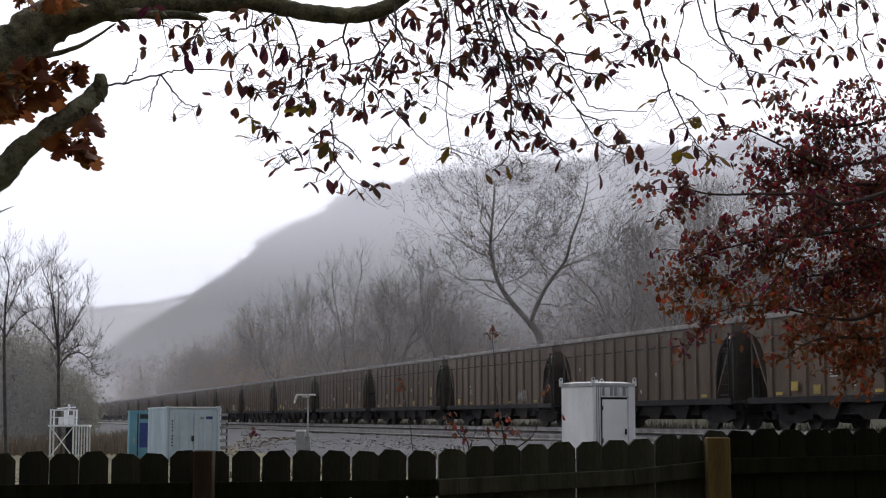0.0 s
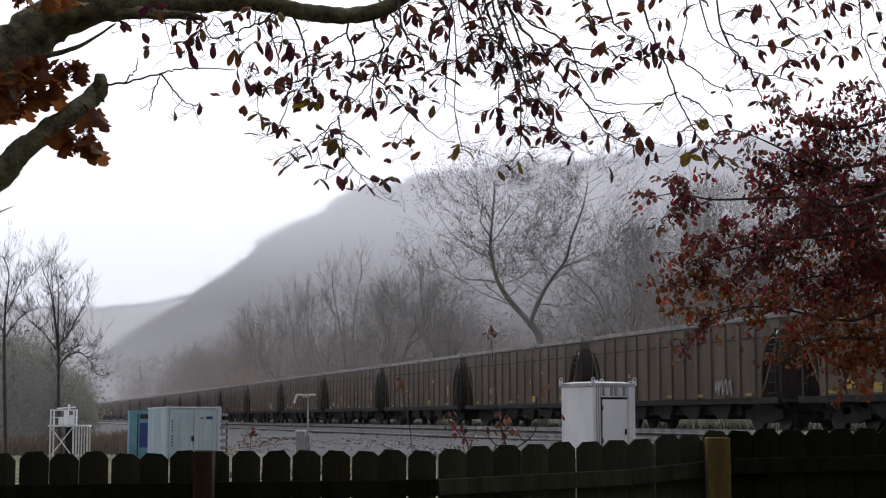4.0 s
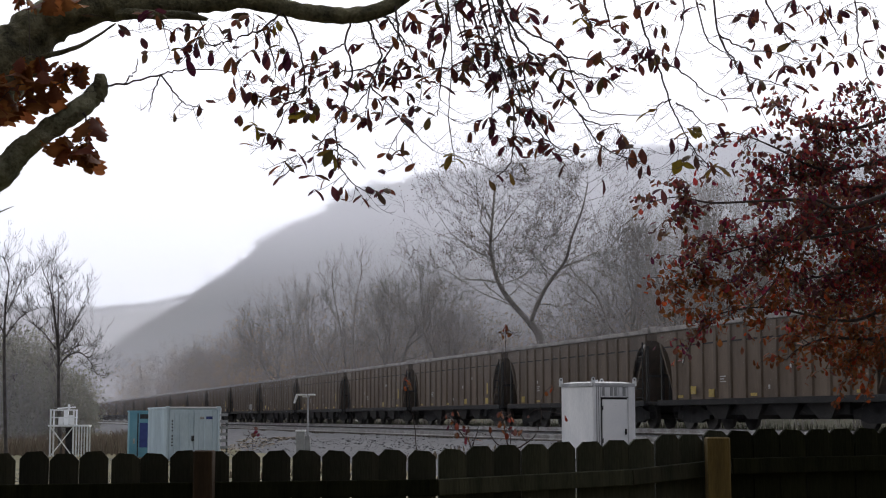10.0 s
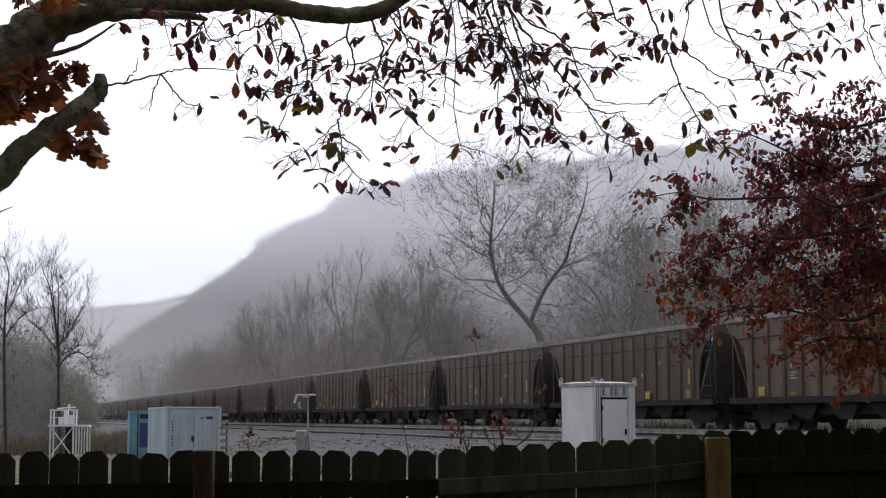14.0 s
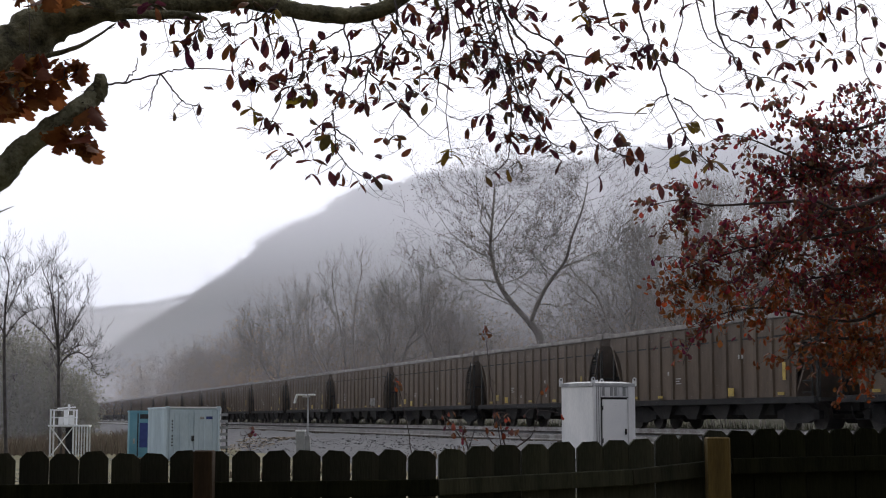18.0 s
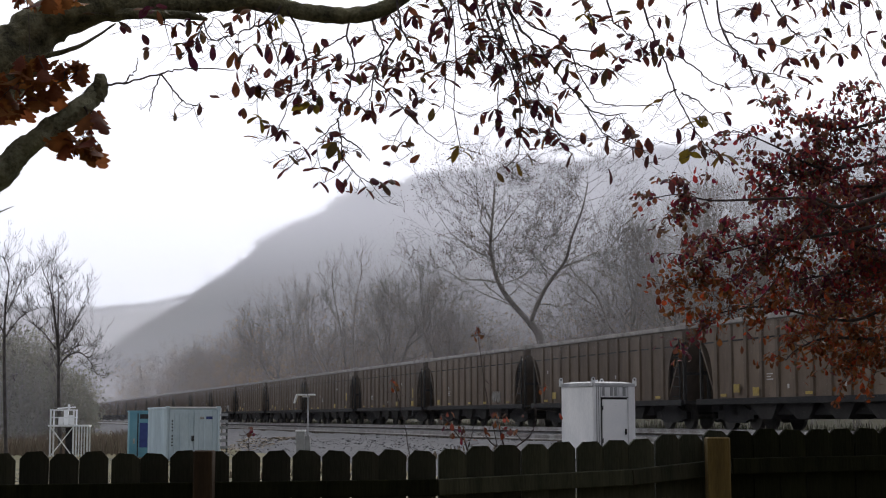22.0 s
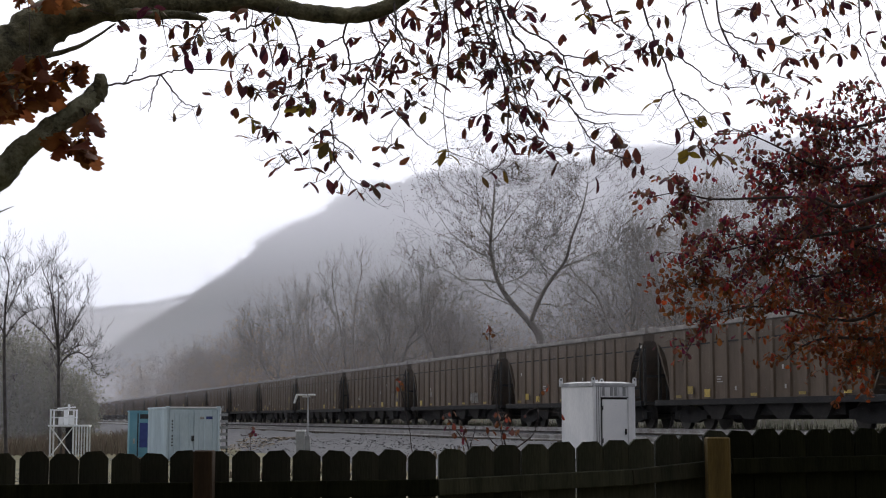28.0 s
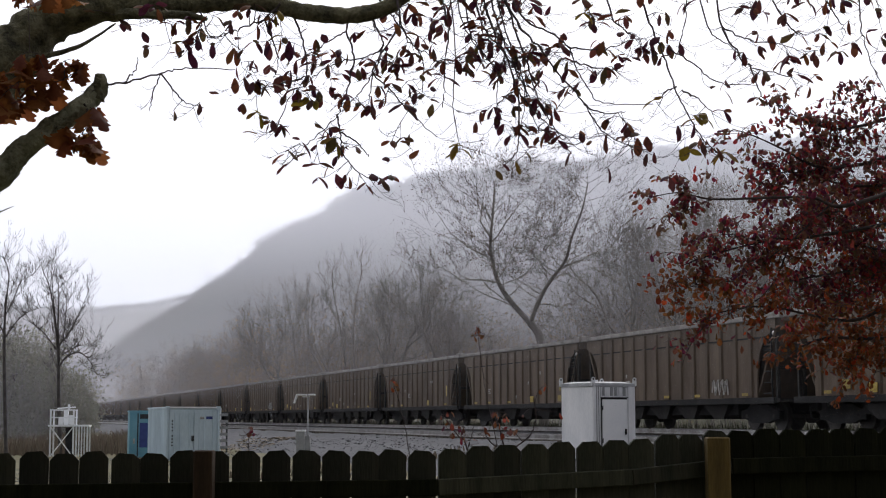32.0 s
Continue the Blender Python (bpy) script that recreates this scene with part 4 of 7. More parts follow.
# ---- white equipment cabinet ----
def build_cabinet():
    """A square steel cabinet standing corner-on, with lifting eyes and a door."""
    x, y, _ = 4.143, 42.000, 2.000
    g = ground_z(x, y) - 0.05
    tall = 3.03 - g
    c = thing("equipment_cabinet", pose(x, y, g, 0, 0, 33), "off-white steel trackside equipment cabinet with lifting eyes", "cabinet")
    w, d = 1.48, 1.46     # the door's face runs along +x from the near corner, the plain face along +y
    body = Shape().box(0, w, 0, d, 0.1, tall - 0.12, 0.03)
    body.box(-0.02, w + 0.02, -0.02, d + 0.02, 0.0, 0.1)
    part("body", body, SHEDWHITE, c)
    roof = Shape()
    roof.add([(-0.03, -0.03, tall - 0.14), (w + 0.03, -0.03, tall - 0.14), (w + 0.03, d + 0.03, tall - 0.14), (-0.03, d + 0.03, tall - 0.14),
              (-0.02, -0.02, tall - 0.05), (w + 0.02, -0.02, tall - 0.05), (w + 0.02, d + 0.02, tall - 0.05), (-0.02, d + 0.02, tall - 0.05),
              (0.25, 0.25, tall + 0.0), (w - 0.25, 0.25, tall + 0.0), (w - 0.25, d - 0.25, tall + 0.0), (0.25, d - 0.25, tall + 0.0)],
             [(3, 2, 1, 0), (8, 9, 10, 11)] + [(i + o, (i + 1) % 4 + o, (i + 1) % 4 + 4 + o, i + 4 + o) for o in (0, 4) for i in range(4)])
    part("roof", roof, DULLROOF, c, "slightly crowned roof with rounded edges", smooth=False)
    for px, py, turn in ((0.0, 0.0, 0), (w, 0.0, 0), (0.0, d, 0), (w, d, 0)):
        eye = Shape()
        eye.prism([(0.055 * math.cos(a * math.pi / 6) , tall + 0.06 + 0.06 * math.sin(a * math.pi / 6)) for a in range(0, 7)] + [(-0.055, tall - 0.12), (0.055, tall - 0.12)], "y", -0.012, 0.012)
        e = part("lifting_eye", eye, SHEDWHITE, c, "", pose(px, py - 0.01, 0, 0, 0, -33))
        hole = Shape().tube([(0, -0.016, tall + 0.06), (0, 0.016, tall + 0.06)], [0.026, 0.026], 10)
        part("eye_hole", hole, SHEDDARK, e)
    part("corner_post", Shape().box(0.0, 0.09, -0.03, 0.0, 0.1, tall - 0.14, 0.008), SHEDWHITE, c)
    part("corner_post", Shape().box(w - 0.25, w, -0.03, 0.0, 0.1, tall - 0.14, 0.008), SHEDWHITE, c)
    for x0, x1, paint in ((0.10, 0.125, GRIME), (0.135, 0.17, SHEDWHITE), (0.178, 0.20, GRIME), (0.205, 0.24, SHEDWHITE), (0.245, 0.262, GRIME)):
        part("panel_rib", Shape().box(x0, x1, -0.022, 0.0, 0.1, tall - 0.14, 0.006), paint, c)
    # raised strip round the door, with the gap's shadow put into its colour
    part("door_recess", Shape().box(0.27, 1.20, -0.006, 0.0, 0.22, tall - 0.45), SHEDDARK, c, "dark strip coloured as the shadow gap round the door")
    door = part("door", Shape().box(0.30, 1.18, -0.04, -0.006, 0.25, tall - 0.50, 0.01), SHEDDOOR, c, "plain white steel door")
    part("drip_rail", Shape().box(0.26, 1.22, -0.06, 0.0, tall - 0.455, tall - 0.44), SHEDDARK, c)
    part("handle", Shape().box(1.08, 1.13, -0.085, -0.04, 0.72, 0.88, 0.01), SHEDDARK, door, "black door handle")
    for z in (0.5, tall - 0.8):
        part("hinge", Shape().box(0.285, 0.315, -0.055, -0.035, z, z + 0.12, 0.004), SHEDDARK, door)
    for k in range(3):
        part("vent_slot", Shape().box(0.70, 0.82, -0.047, -0.04, tall - 0.62 - k * 0.06, tall - 0.605 - k * 0.06), GALV, door)
    for k in range(6):
        part("louvre", Shape().box(0.30 + k * 0.15, 0.40 + k * 0.15, -0.02, 0.0, tall - 0.40, tall - 0.16, 0.006), (GRIME, SHEDWHITE, GRIME, GREYSTEEL, SHEDWHITE, GREYSTEEL)[k], c)
    part("vent_cap", Shape().tube([(0.5, 0.5, tall - 0.02), (0.5, 0.5, tall + 0.05)], [0.06, 0.07], 10), SHEDWHITE, c)


build_cabinet()


# ---- pale blue steel container ----
def build_container():
    x, y, _ = -12.641, 70.000, 2.000
    g = ground_z(x, y) - 0.05
    tall = 2.52 - g
    c = thing("steel_container", pose(x, y, g, 0, 0, 20), "pale blue steel storage container with closed doors", "container")
    w, d = 2.36, 5.6        # the doors' face runs along +x, the long side along +y from the near corner
    part("body", Shape().box(0.0, w, 0.06, d, 0.12, tall - 0.04, 0.02), BLUEPAINT, c)
    part("base_frame", Shape().box(-0.02, w + 0.02, 0, d, 0, 0.12), BLUEPAINT, c)
    part("roof", Shape().box(-0.04, w + 0.02, 0.1, d + 0.02, tall - 0.06, tall + 0.01, 0.01), BLUEPAINT, c)
    part("roof_edge", Shape().box(-0.05, w + 0.03, -0.02, 0.1, tall - 0.05, tall + 0.02, 0.01), GALV, c, "pale steel roof edge")
    for px in (0.0, w):
        part("corner_post", Shape().box(px - 0.05, px + 0.05, 0.0, 0.12, 0.1, tall - 0.05, 0.01), BLUEPAINT, c)
        part("corner_casting", Shape().box(px - 0.09, px + 0.09, -0.03, 0.14, tall - 0.14, tall + 0.04, 0.01), BLUEPAINT, c)
    for x0, x1 in ((0.08, 1.18), (1.23, 2.28)):
        leaf = part("door", Shape().box(x0, x1, 0.0, 0.06, 0.16, tall - 0.1, 0.012), BLUEPAINT, c, "pale blue steel door leaf")
        for u in (0.22, 0.45, 0.82):
            xx = x0 + (x1 - x0) * u
            part("lock_rod", Shape().tube([(xx, -0.03, 0.18), (xx, -0.03, tall - 0.12)], [0.022, 0.022], 6), BLUEPAINT, leaf)
    part("handle", Shape().box(1.10, 1.22, -0.1, -0.02, 0.95, 1.2, 0.01), SHEDDARK, c, "black door lock box")
    part("warning_plate", Shape().box(1.78, 2.1, -0.012, 0.0, tall - 0.55, tall - 0.42), NAVY, c, "small navy plate")
    part("warning_plate", Shape().box(1.45, 1.68, -0.012, 0.0, tall - 0.55, tall - 0.44), WHITEMARK, c, "small white plate")
    for k in range(8):
        part("stencil_mark", Shape().box(0.19, 0.25, -0.008, 0.0, 0.72 + k * 0.145 + (0.1 if k > 3 else 0), 0.79 + k * 0.145 + (0.1 if k > 3 else 0)), SHEDDARK, c)
    for k in range(27):
        part("corrugation", Shape().box(-0.03, 0.0, 0.3 + k * 0.19, 0.39 + k * 0.19, 0.16, tall - 0.1), BLUEPAINT, c)
    # slatted rack beyond the doors
    rack = thing("pallet_rack", pose(x, y, g, 0, 0, 20), "weathered slatted rack leaning beside the container", "rack")
    for px in (w + 0.12, w + 0.42):
        part("upright", Shape().box(px - 0.03, px + 0.03, 0.1, 0.16, 0, tall - 0.05), SHEDDARK if px > w + 0.3 else GALV, rack)
    for k in range(7):
        part("slat", Shape().box(w + 0.1, w + 0.46, 0.08, 0.11, 0.3 + k * 0.3, 0.42 + k * 0.3), GREYSTEEL, rack)


build_container()


def build_teal_cabinet():
    x, y, _ = -14.905, 77.000, 2.000
    g = ground_z(x, y) - 0.05
    c = thing("generator_cabinet", pose(x, y, g, 0, 0, 14), "teal steel generator cabinet with a navy panel", "cabinet")
    tall = 2.34 - g
    part("body", Shape().box(-0.9, 0.15, 0.0, 2.2, 0.05, tall, 0.02), TEAL, c)
    part("roof", Shape().box(-0.94, 0.2, -0.03, 2.24, tall, tall + 0.06, 0.01), TEAL, c)
    part("panel", Shape().box(-0.40, 0.0, -0.012, 0.0, 0.55, tall - 0.55), NAVY, c, "navy blue panel")
    part("door_edge", Shape().box(-0.52, -0.46, -0.02, 0.0, 0.1, tall - 0.08), SHEDDARK, c)
    part("light_plate", Shape().box(-0.72, -0.62, -0.012, 0.0, 0.75, 1.0), WHITEMARK, c)
    part("louvre", Shape().box(-0.40, 0.04, -0.012, 0.0, tall - 0.35, tall - 0.12), SHEDDARK, c)


build_teal_cabinet()


# ---- galvanised access platform ----
def build_platform():
    x, y, _ = -20.588, 80.000, 2.000
    g = ground_z(x, y) - 0.05
    p = thing("access_platform", pose(x, y, g, 0, 0, 8), "galvanised steel access platform with braced legs and rails", "platform")
    deck, w, d = 1.58 - g, 1.18, 1.5
    for px in (0, w, w + 0.72):
        for py in (0, d):
            part("post", Shape().box(px - 0.04, px + 0.04, py - 0.04, py + 0.04, 0, deck + (0.86 if px < w + 0.5 else 0.0)), GALV, p)
    part("deck", Shape().box(-0.12, w + 0.8, -0.08, d + 0.1, deck, deck + 0.09), GALV, p, "steel deck edge")
    for a, b in (((0, 0.05), (w, deck)), ((0, deck), (w, 0.05))):
        part("brace", Shape().tube([(a[0], -0.05, a[1]), (b[0], -0.05, b[1])], [0.035, 0.035], 4), GALV, p)
    for z in (deck + 0.45, deck + 0.84):
        part("handrail", Shape().box(-0.05, w + 0.06, -0.03, 0.03, z, z + 0.06), GALV, p)
        part("handrail", Shape().box(-0.05, w + 0.06, d - 0.03, d + 0.03, z, z + 0.06), GALV, p)
    for k in range(5):
        part("baluster", Shape().box(w + 0.12 + k * 0.14, w + 0.18 + k * 0.14, 0.0, 0.04, 0.05, deck), GALV, p)
    part("dark_locker", Shape().box(0.75, 1.1, 0.3, 0.9, 0.0, deck - 0.05), SHEDDARK, p)
    for bx, tall in ((0.35, 0.5), (0.62, 0.85), (0.9, 0.6)):
        part("equipment_box", Shape().box(bx, bx + 0.24, 0.4, 0.7, deck + 0.09, deck + tall, 0.02), GALV, p)
    part("top_bar", Shape().tube([(0.3, 0.2, deck + 0.95), (1.25, 0.2, deck + 1.02)], [0.035, 0.035], 6), GALV, p)
    part("bracket", Shape().box(0.84, 0.96, 0.15, 0.25, deck + 0.84, deck + 1.16, 0.01), GALV, p)


build_platform()


# ---- small light mast with a control box ----
def build_mast():
    x, y, _ = -4.609, 52.000, 2.000
    g = ground_z(x, y)
    m = thing("light_mast", pose(x, y, g), "slim galvanised mast with twin solar panels and lamp", "mast")
    top = 2.80 - g
    part("pole", Shape().tube([(0, 0, 0), (0, 0, top)], [0.03, 0.025], 8), GREYSTEEL, m, smooth=True)
    part("panel", Shape().box(-0.40, -0.06, -0.2, 0.2, top - 0.02, top + 0.035, 0.01), SHEDWHITE, m, "pale flat panel")
    part("panel", Shape().box(0.0, 0.24, -0.2, 0.2, top - 0.02, top + 0.035, 0.01), SHEDWHITE, m, "pale flat panel")
    part("arm", Shape().tube([(-0.38, 0, top - 0.02), (-0.47, 0, top - 0.28)], [0.05, 0.03], 6), GALV, m)
    part("bracket", Shape().box(-0.2, 0.05, -0.02, 0.02, top - 0.08, top - 0.03), GALV, m)
    b = thing("control_box", pose(x - 0.22, y - 0.3, ground_z(x, y - 0.3)), "pale grey trackside control box with a white lid", "control box")
    tall = 1.55 - ground_z(x, y - 0.3)
    part("body", Shape().box(-0.15, 0.15, 0, 0.3, 0, tall, 0.02), GREYSTEEL, b)
    part("lid", Shape().box(-0.17, 0.16, -0.03, 0.38, tall, tall + 0.07, 0.015), SHEDWHITE, b, "white lid")
    part("cable_cover", Shape().prism([(0.15, 0), (0.38, 0), (0.3, tall - 0.12), (0.15, tall - 0.12)], "y", 0.05, 0.3), GREYSTEEL, b)


build_mast()


# ---- rubble, straw and dry weeds by the container ----
def scatter(name, label, category, count, area, size, material, seed, flat=0.4):
    rng = random.Random(seed)
    sh = Shape()
    for _ in range(count):
        x, y = rng.uniform(*area[:2]), rng.uniform(*area[2:])
        r = rng.uniform(*size)
        o = Vector((x, y, ground_z(x, y) + r * 0.15))
        v = [o + Vector((rng.gauss(0, 1) * r, rng.gauss(0, 1) * r, abs(rng.gauss(0, 1)) * r * flat)) for _ in range(5)]
        sh.add(v, [(0, 1, 2), (0, 2, 3), (0, 3, 4), (1, 2, 4), (2, 3, 4), (0, 1, 4)])
    solid(name, sh, material, label, category, "stuff", fix=False)


scatter("rubble", "straw-coloured rubble and broken timber on the gravel", "rubble", 420, (-11.6, -8.2, 72, 88), (0.04, 0.11), RUST, 5, 0.3)
scatter("dark_debris", "dark cut brush lying on the gravel", "debris", 60, (-10.5, -7, 80, 88), (0.05, 0.16), SLEEPER, 6, 0.25)
scatter("loose_stone", "loose grey ballast stones", "stones", 5200, (-16, 6, 40, 80), (0.02, 0.05), LOOSE, 7, 0.7)


def weeds(name, label, count, area, tall, material, seed):
    rng = random.Random(seed)
    sh = Shape()
    for _ in range(count):
        x, y = rng.uniform(*area[:2]), rng.uniform(*area[2:])
        h = rng.uniform(*tall)
        p = Vector((x, y, ground_z(x, y)))
        w = rng.uniform(0, 6.28)
        sd = Vector((math.cos(w), math.sin(w), 0)) * rng.uniform(0.015, 0.05)
        bend = Vector((rng.gauss(0, 0.2) * h, rng.gauss(0, 0.2) * h, 0))
        sh.add([p - sd, p + sd, p + bend * 0.4 + sd * 0.7 + Vector((0, 0, h * 0.6)), p + bend * 0.4 - sd * 0.7 + Vector((0, 0, h * 0.6)), p + bend + Vector((0, 0, h))],
               [(0, 1, 2, 3), (3, 2, 4)])
    solid(name, sh, material, label, "weeds", "stuff", fix=False)


weeds("dry_weeds", "tall dry brown weeds in front of the tracks", 4200, (-26, -15.5, 82, 108), (0.5, 1.25), WEED, 8)
weeds("dry_weeds", "short dry grass at the ballast's edge", 700, (-10, 3, 38, 52), (0.08, 0.3), WEED, 9)


def verge():
    """Rank dull-green grass on the far side of the line."""
    rng = random.Random(14)
    sh = Shape()
    for _ in range(18000):
        p = rail_place(rng.uniform(-40, 120), -rng.uniform(3.4, 12.4))
        p.z = ground_z(p.x, p.y)
        h = rng.uniform(0.3, 1.0)
        w = rng.uniform(0, 6.28)
        sd = Vector((math.cos(w), math.sin(w), 0)) * rng.uniform(0.03, 0.07)
        top = p + Vector((rng.gauss(0, 0.15), rng.gauss(0, 0.15), h))
        sh.add([p - sd, p + sd, top], [(0, 1, 2)])
    solid("verge_grass", sh, VERGE, "rank dull green grass on the railway verge", "grass", "stuff", fix=False)


verge()

# ---- the fence ----
def picket_mesh(width, tall, cut, jag, wood):
    o = [(-width / 2, 0), (width / 2, 0), (width / 2, tall - cut), (width / 2 - cut, tall + jag), (-width / 2 + cut, tall), (-width / 2, tall - cut)]
    return Shape().prism(o, "y", -0.009, 0.009).mesh("picket", wood)


# the butted right stretch carries the tree's shade in its wood colour
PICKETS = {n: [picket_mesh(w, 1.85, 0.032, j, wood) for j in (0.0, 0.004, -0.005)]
           for n, w, wood in (("gapped", 0.1352, FENCE), ("tight", 0.1395, LIGHTERFENCE), ("snug", 0.1385, LIGHTERFENCE), ("butted", 0.1512, DARKFENCE))}


def build_fence():
    """Dog-eared pickets nailed to the far side of the rails, in straight stretches that follow the ground."""
    rng = random.Random(60)
    fence = thing("wooden_fence", Matrix.Identity(4), "dark weathered dog-eared wooden picket fence across the yard", "fence")
    stops = [((-2.151, 7.180, 1.836), 15), ((-0.025, 7.480, 1.851), 7), ((0.949, 7.700, 1.892), 4), ((1.479, 7.860, 1.942), 7), ((2.480, 8.200, 1.952), 0)]
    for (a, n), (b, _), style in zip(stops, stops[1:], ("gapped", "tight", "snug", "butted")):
        a, b = Vector(a), Vector(b)
        flat = Vector((b.x - a.x, b.y - a.y, 0))
        d = flat.normalized()
        turn, rise = math.degrees(math.atan2(d.y, d.x)), math.degrees(math.atan2(b.z - a.z, flat.length))
        away = Vector((-d.y, d.x, 0))
        for k in range(n):
            p = a.lerp(b, (k + 0.5) / n) + away * 0.03
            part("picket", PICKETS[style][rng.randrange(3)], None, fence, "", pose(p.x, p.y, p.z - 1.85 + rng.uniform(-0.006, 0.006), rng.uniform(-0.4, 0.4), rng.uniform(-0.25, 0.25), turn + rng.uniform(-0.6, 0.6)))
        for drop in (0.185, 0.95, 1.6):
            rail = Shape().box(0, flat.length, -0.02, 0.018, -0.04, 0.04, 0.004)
            # rails of both outer stretches take the same near-black colour
            part("rail", rail, LIGHTERFENCE if style in ("tight", "snug") else DARKFENCE, fence, "weathered horizontal rail", pose(a.x, a.y, a.z - drop, 0, -rise, turn))


build_fence()


def fence_post(x, y, top, wide, wood, label):
    p = thing("fence_post", pose(x, y, 0), label, "fence post", "fence posts")
    part("post", Shape().box(-wide / 2, wide / 2, -0.05, 0.05, -0.1, top, 0.006), wood, p)


for (x, y, z), wide, wood, label in (((-1.127, 7.220, 1.851), 0.09, OLDPOST, "dark reddish-brown timber fence post"), ((1.392, 7.750, 1.906), 0.115, POSTWOOD, "yellow-brown treated timber fence post")):
    fence_post(x, y, z, wide, wood, label)


# ---- leaves ----
def leaf_mesh(name, length, width, arch, curl, material, lobes=0):
    """A leaf that leaves its stalk along -z and arches towards -y, folded along the midrib; the lobed kind has a ragged edge."""
    sh = Shape()
    n = 13 if lobes else 7
    for i in range(n + 1):
        t = i / n
        w = width * 0.5 * math.sin(math.pi * min(0.985, t ** 1.2 * 0.95 + 0.035)) ** 0.8 * (1 if not lobes else (1.2, 0.68, 0.98)[i % 3])
        z, y = -length * math.sin(arch * t) / arch, -length * (1 - math.cos(arch * t)) / arch
        fold, wave = w * curl, 0.12 * w * math.sin(9 * t + 3 * curl)
        sh.v += [(-w, y - fold + wave, z), (0, y, z), (w, y - fold - wave, z)]
    for i in range(n):
        k = i * 3
        sh.f += [(k, k + 1, k + 4, k + 3), (k + 1, k + 2, k + 5, k + 4)]
    return sh.mesh(name, material, True, False)


def leaf_set(material, length, width, lobes=0):
    return [leaf_mesh("leaf", length * f, width * f * g, d, c, material, lobes)
            for f, g, d, c in ((1.0, 1.0, 0.9, 0.25), (0.9, 0.9, 1.3, 0.4), (1.1, 0.85, 1.1, 0.5), (0.75, 1.1, 0.6, 0.3), (1.0, 0.68, 1.6, 0.7))]


HICKORY, GOLD = leaf_set(LEAF, 0.080, 0.037), leaf_set(LEAFGOLD, 0.086, 0.042)
RUSTY = [leaf_mesh("leaf", 0.12 * f, 0.085 * f, d, c, LEAFRUST, 1) for f, d, c in ((1.0, 0.5, 0.3), (0.8, 0.9, 0.6), (1.12, -0.4, 0.2), (0.9, 0.3, 0.8), (0.95, -0.7, 0.5))]
REDLEAF, ORANGE = leaf_set(LEAFRED, 0.044, 0.030), leaf_set(LEAFORANGE, 0.045, 0.031)
RED_MIX = REDLEAF[:3] + ORANGE[:3]


def hang(p, rng, spread=60, size=1.0, way=None):
    """A pose for a leaf that hangs from p, leaning out by about spread degrees towards the compass way."""
    lean = min(abs(rng.gauss(spread * 0.8, spread * 0.26)), 120)
    twist = Matrix.Rotation(rng.gauss(0, 0.3), 4, "Z")
    s = size * rng.uniform(0.75, 1.15)
    way = rng.uniform(0, 6.283) if way is None else way
    turn = Matrix.Rotation(way, 4, "Z") @ Matrix.Rotation(radians(lean), 4, "X") @ twist
    return Matrix.Translation(p) @ turn @ Matrix.Diagonal((s, s, s, 1))


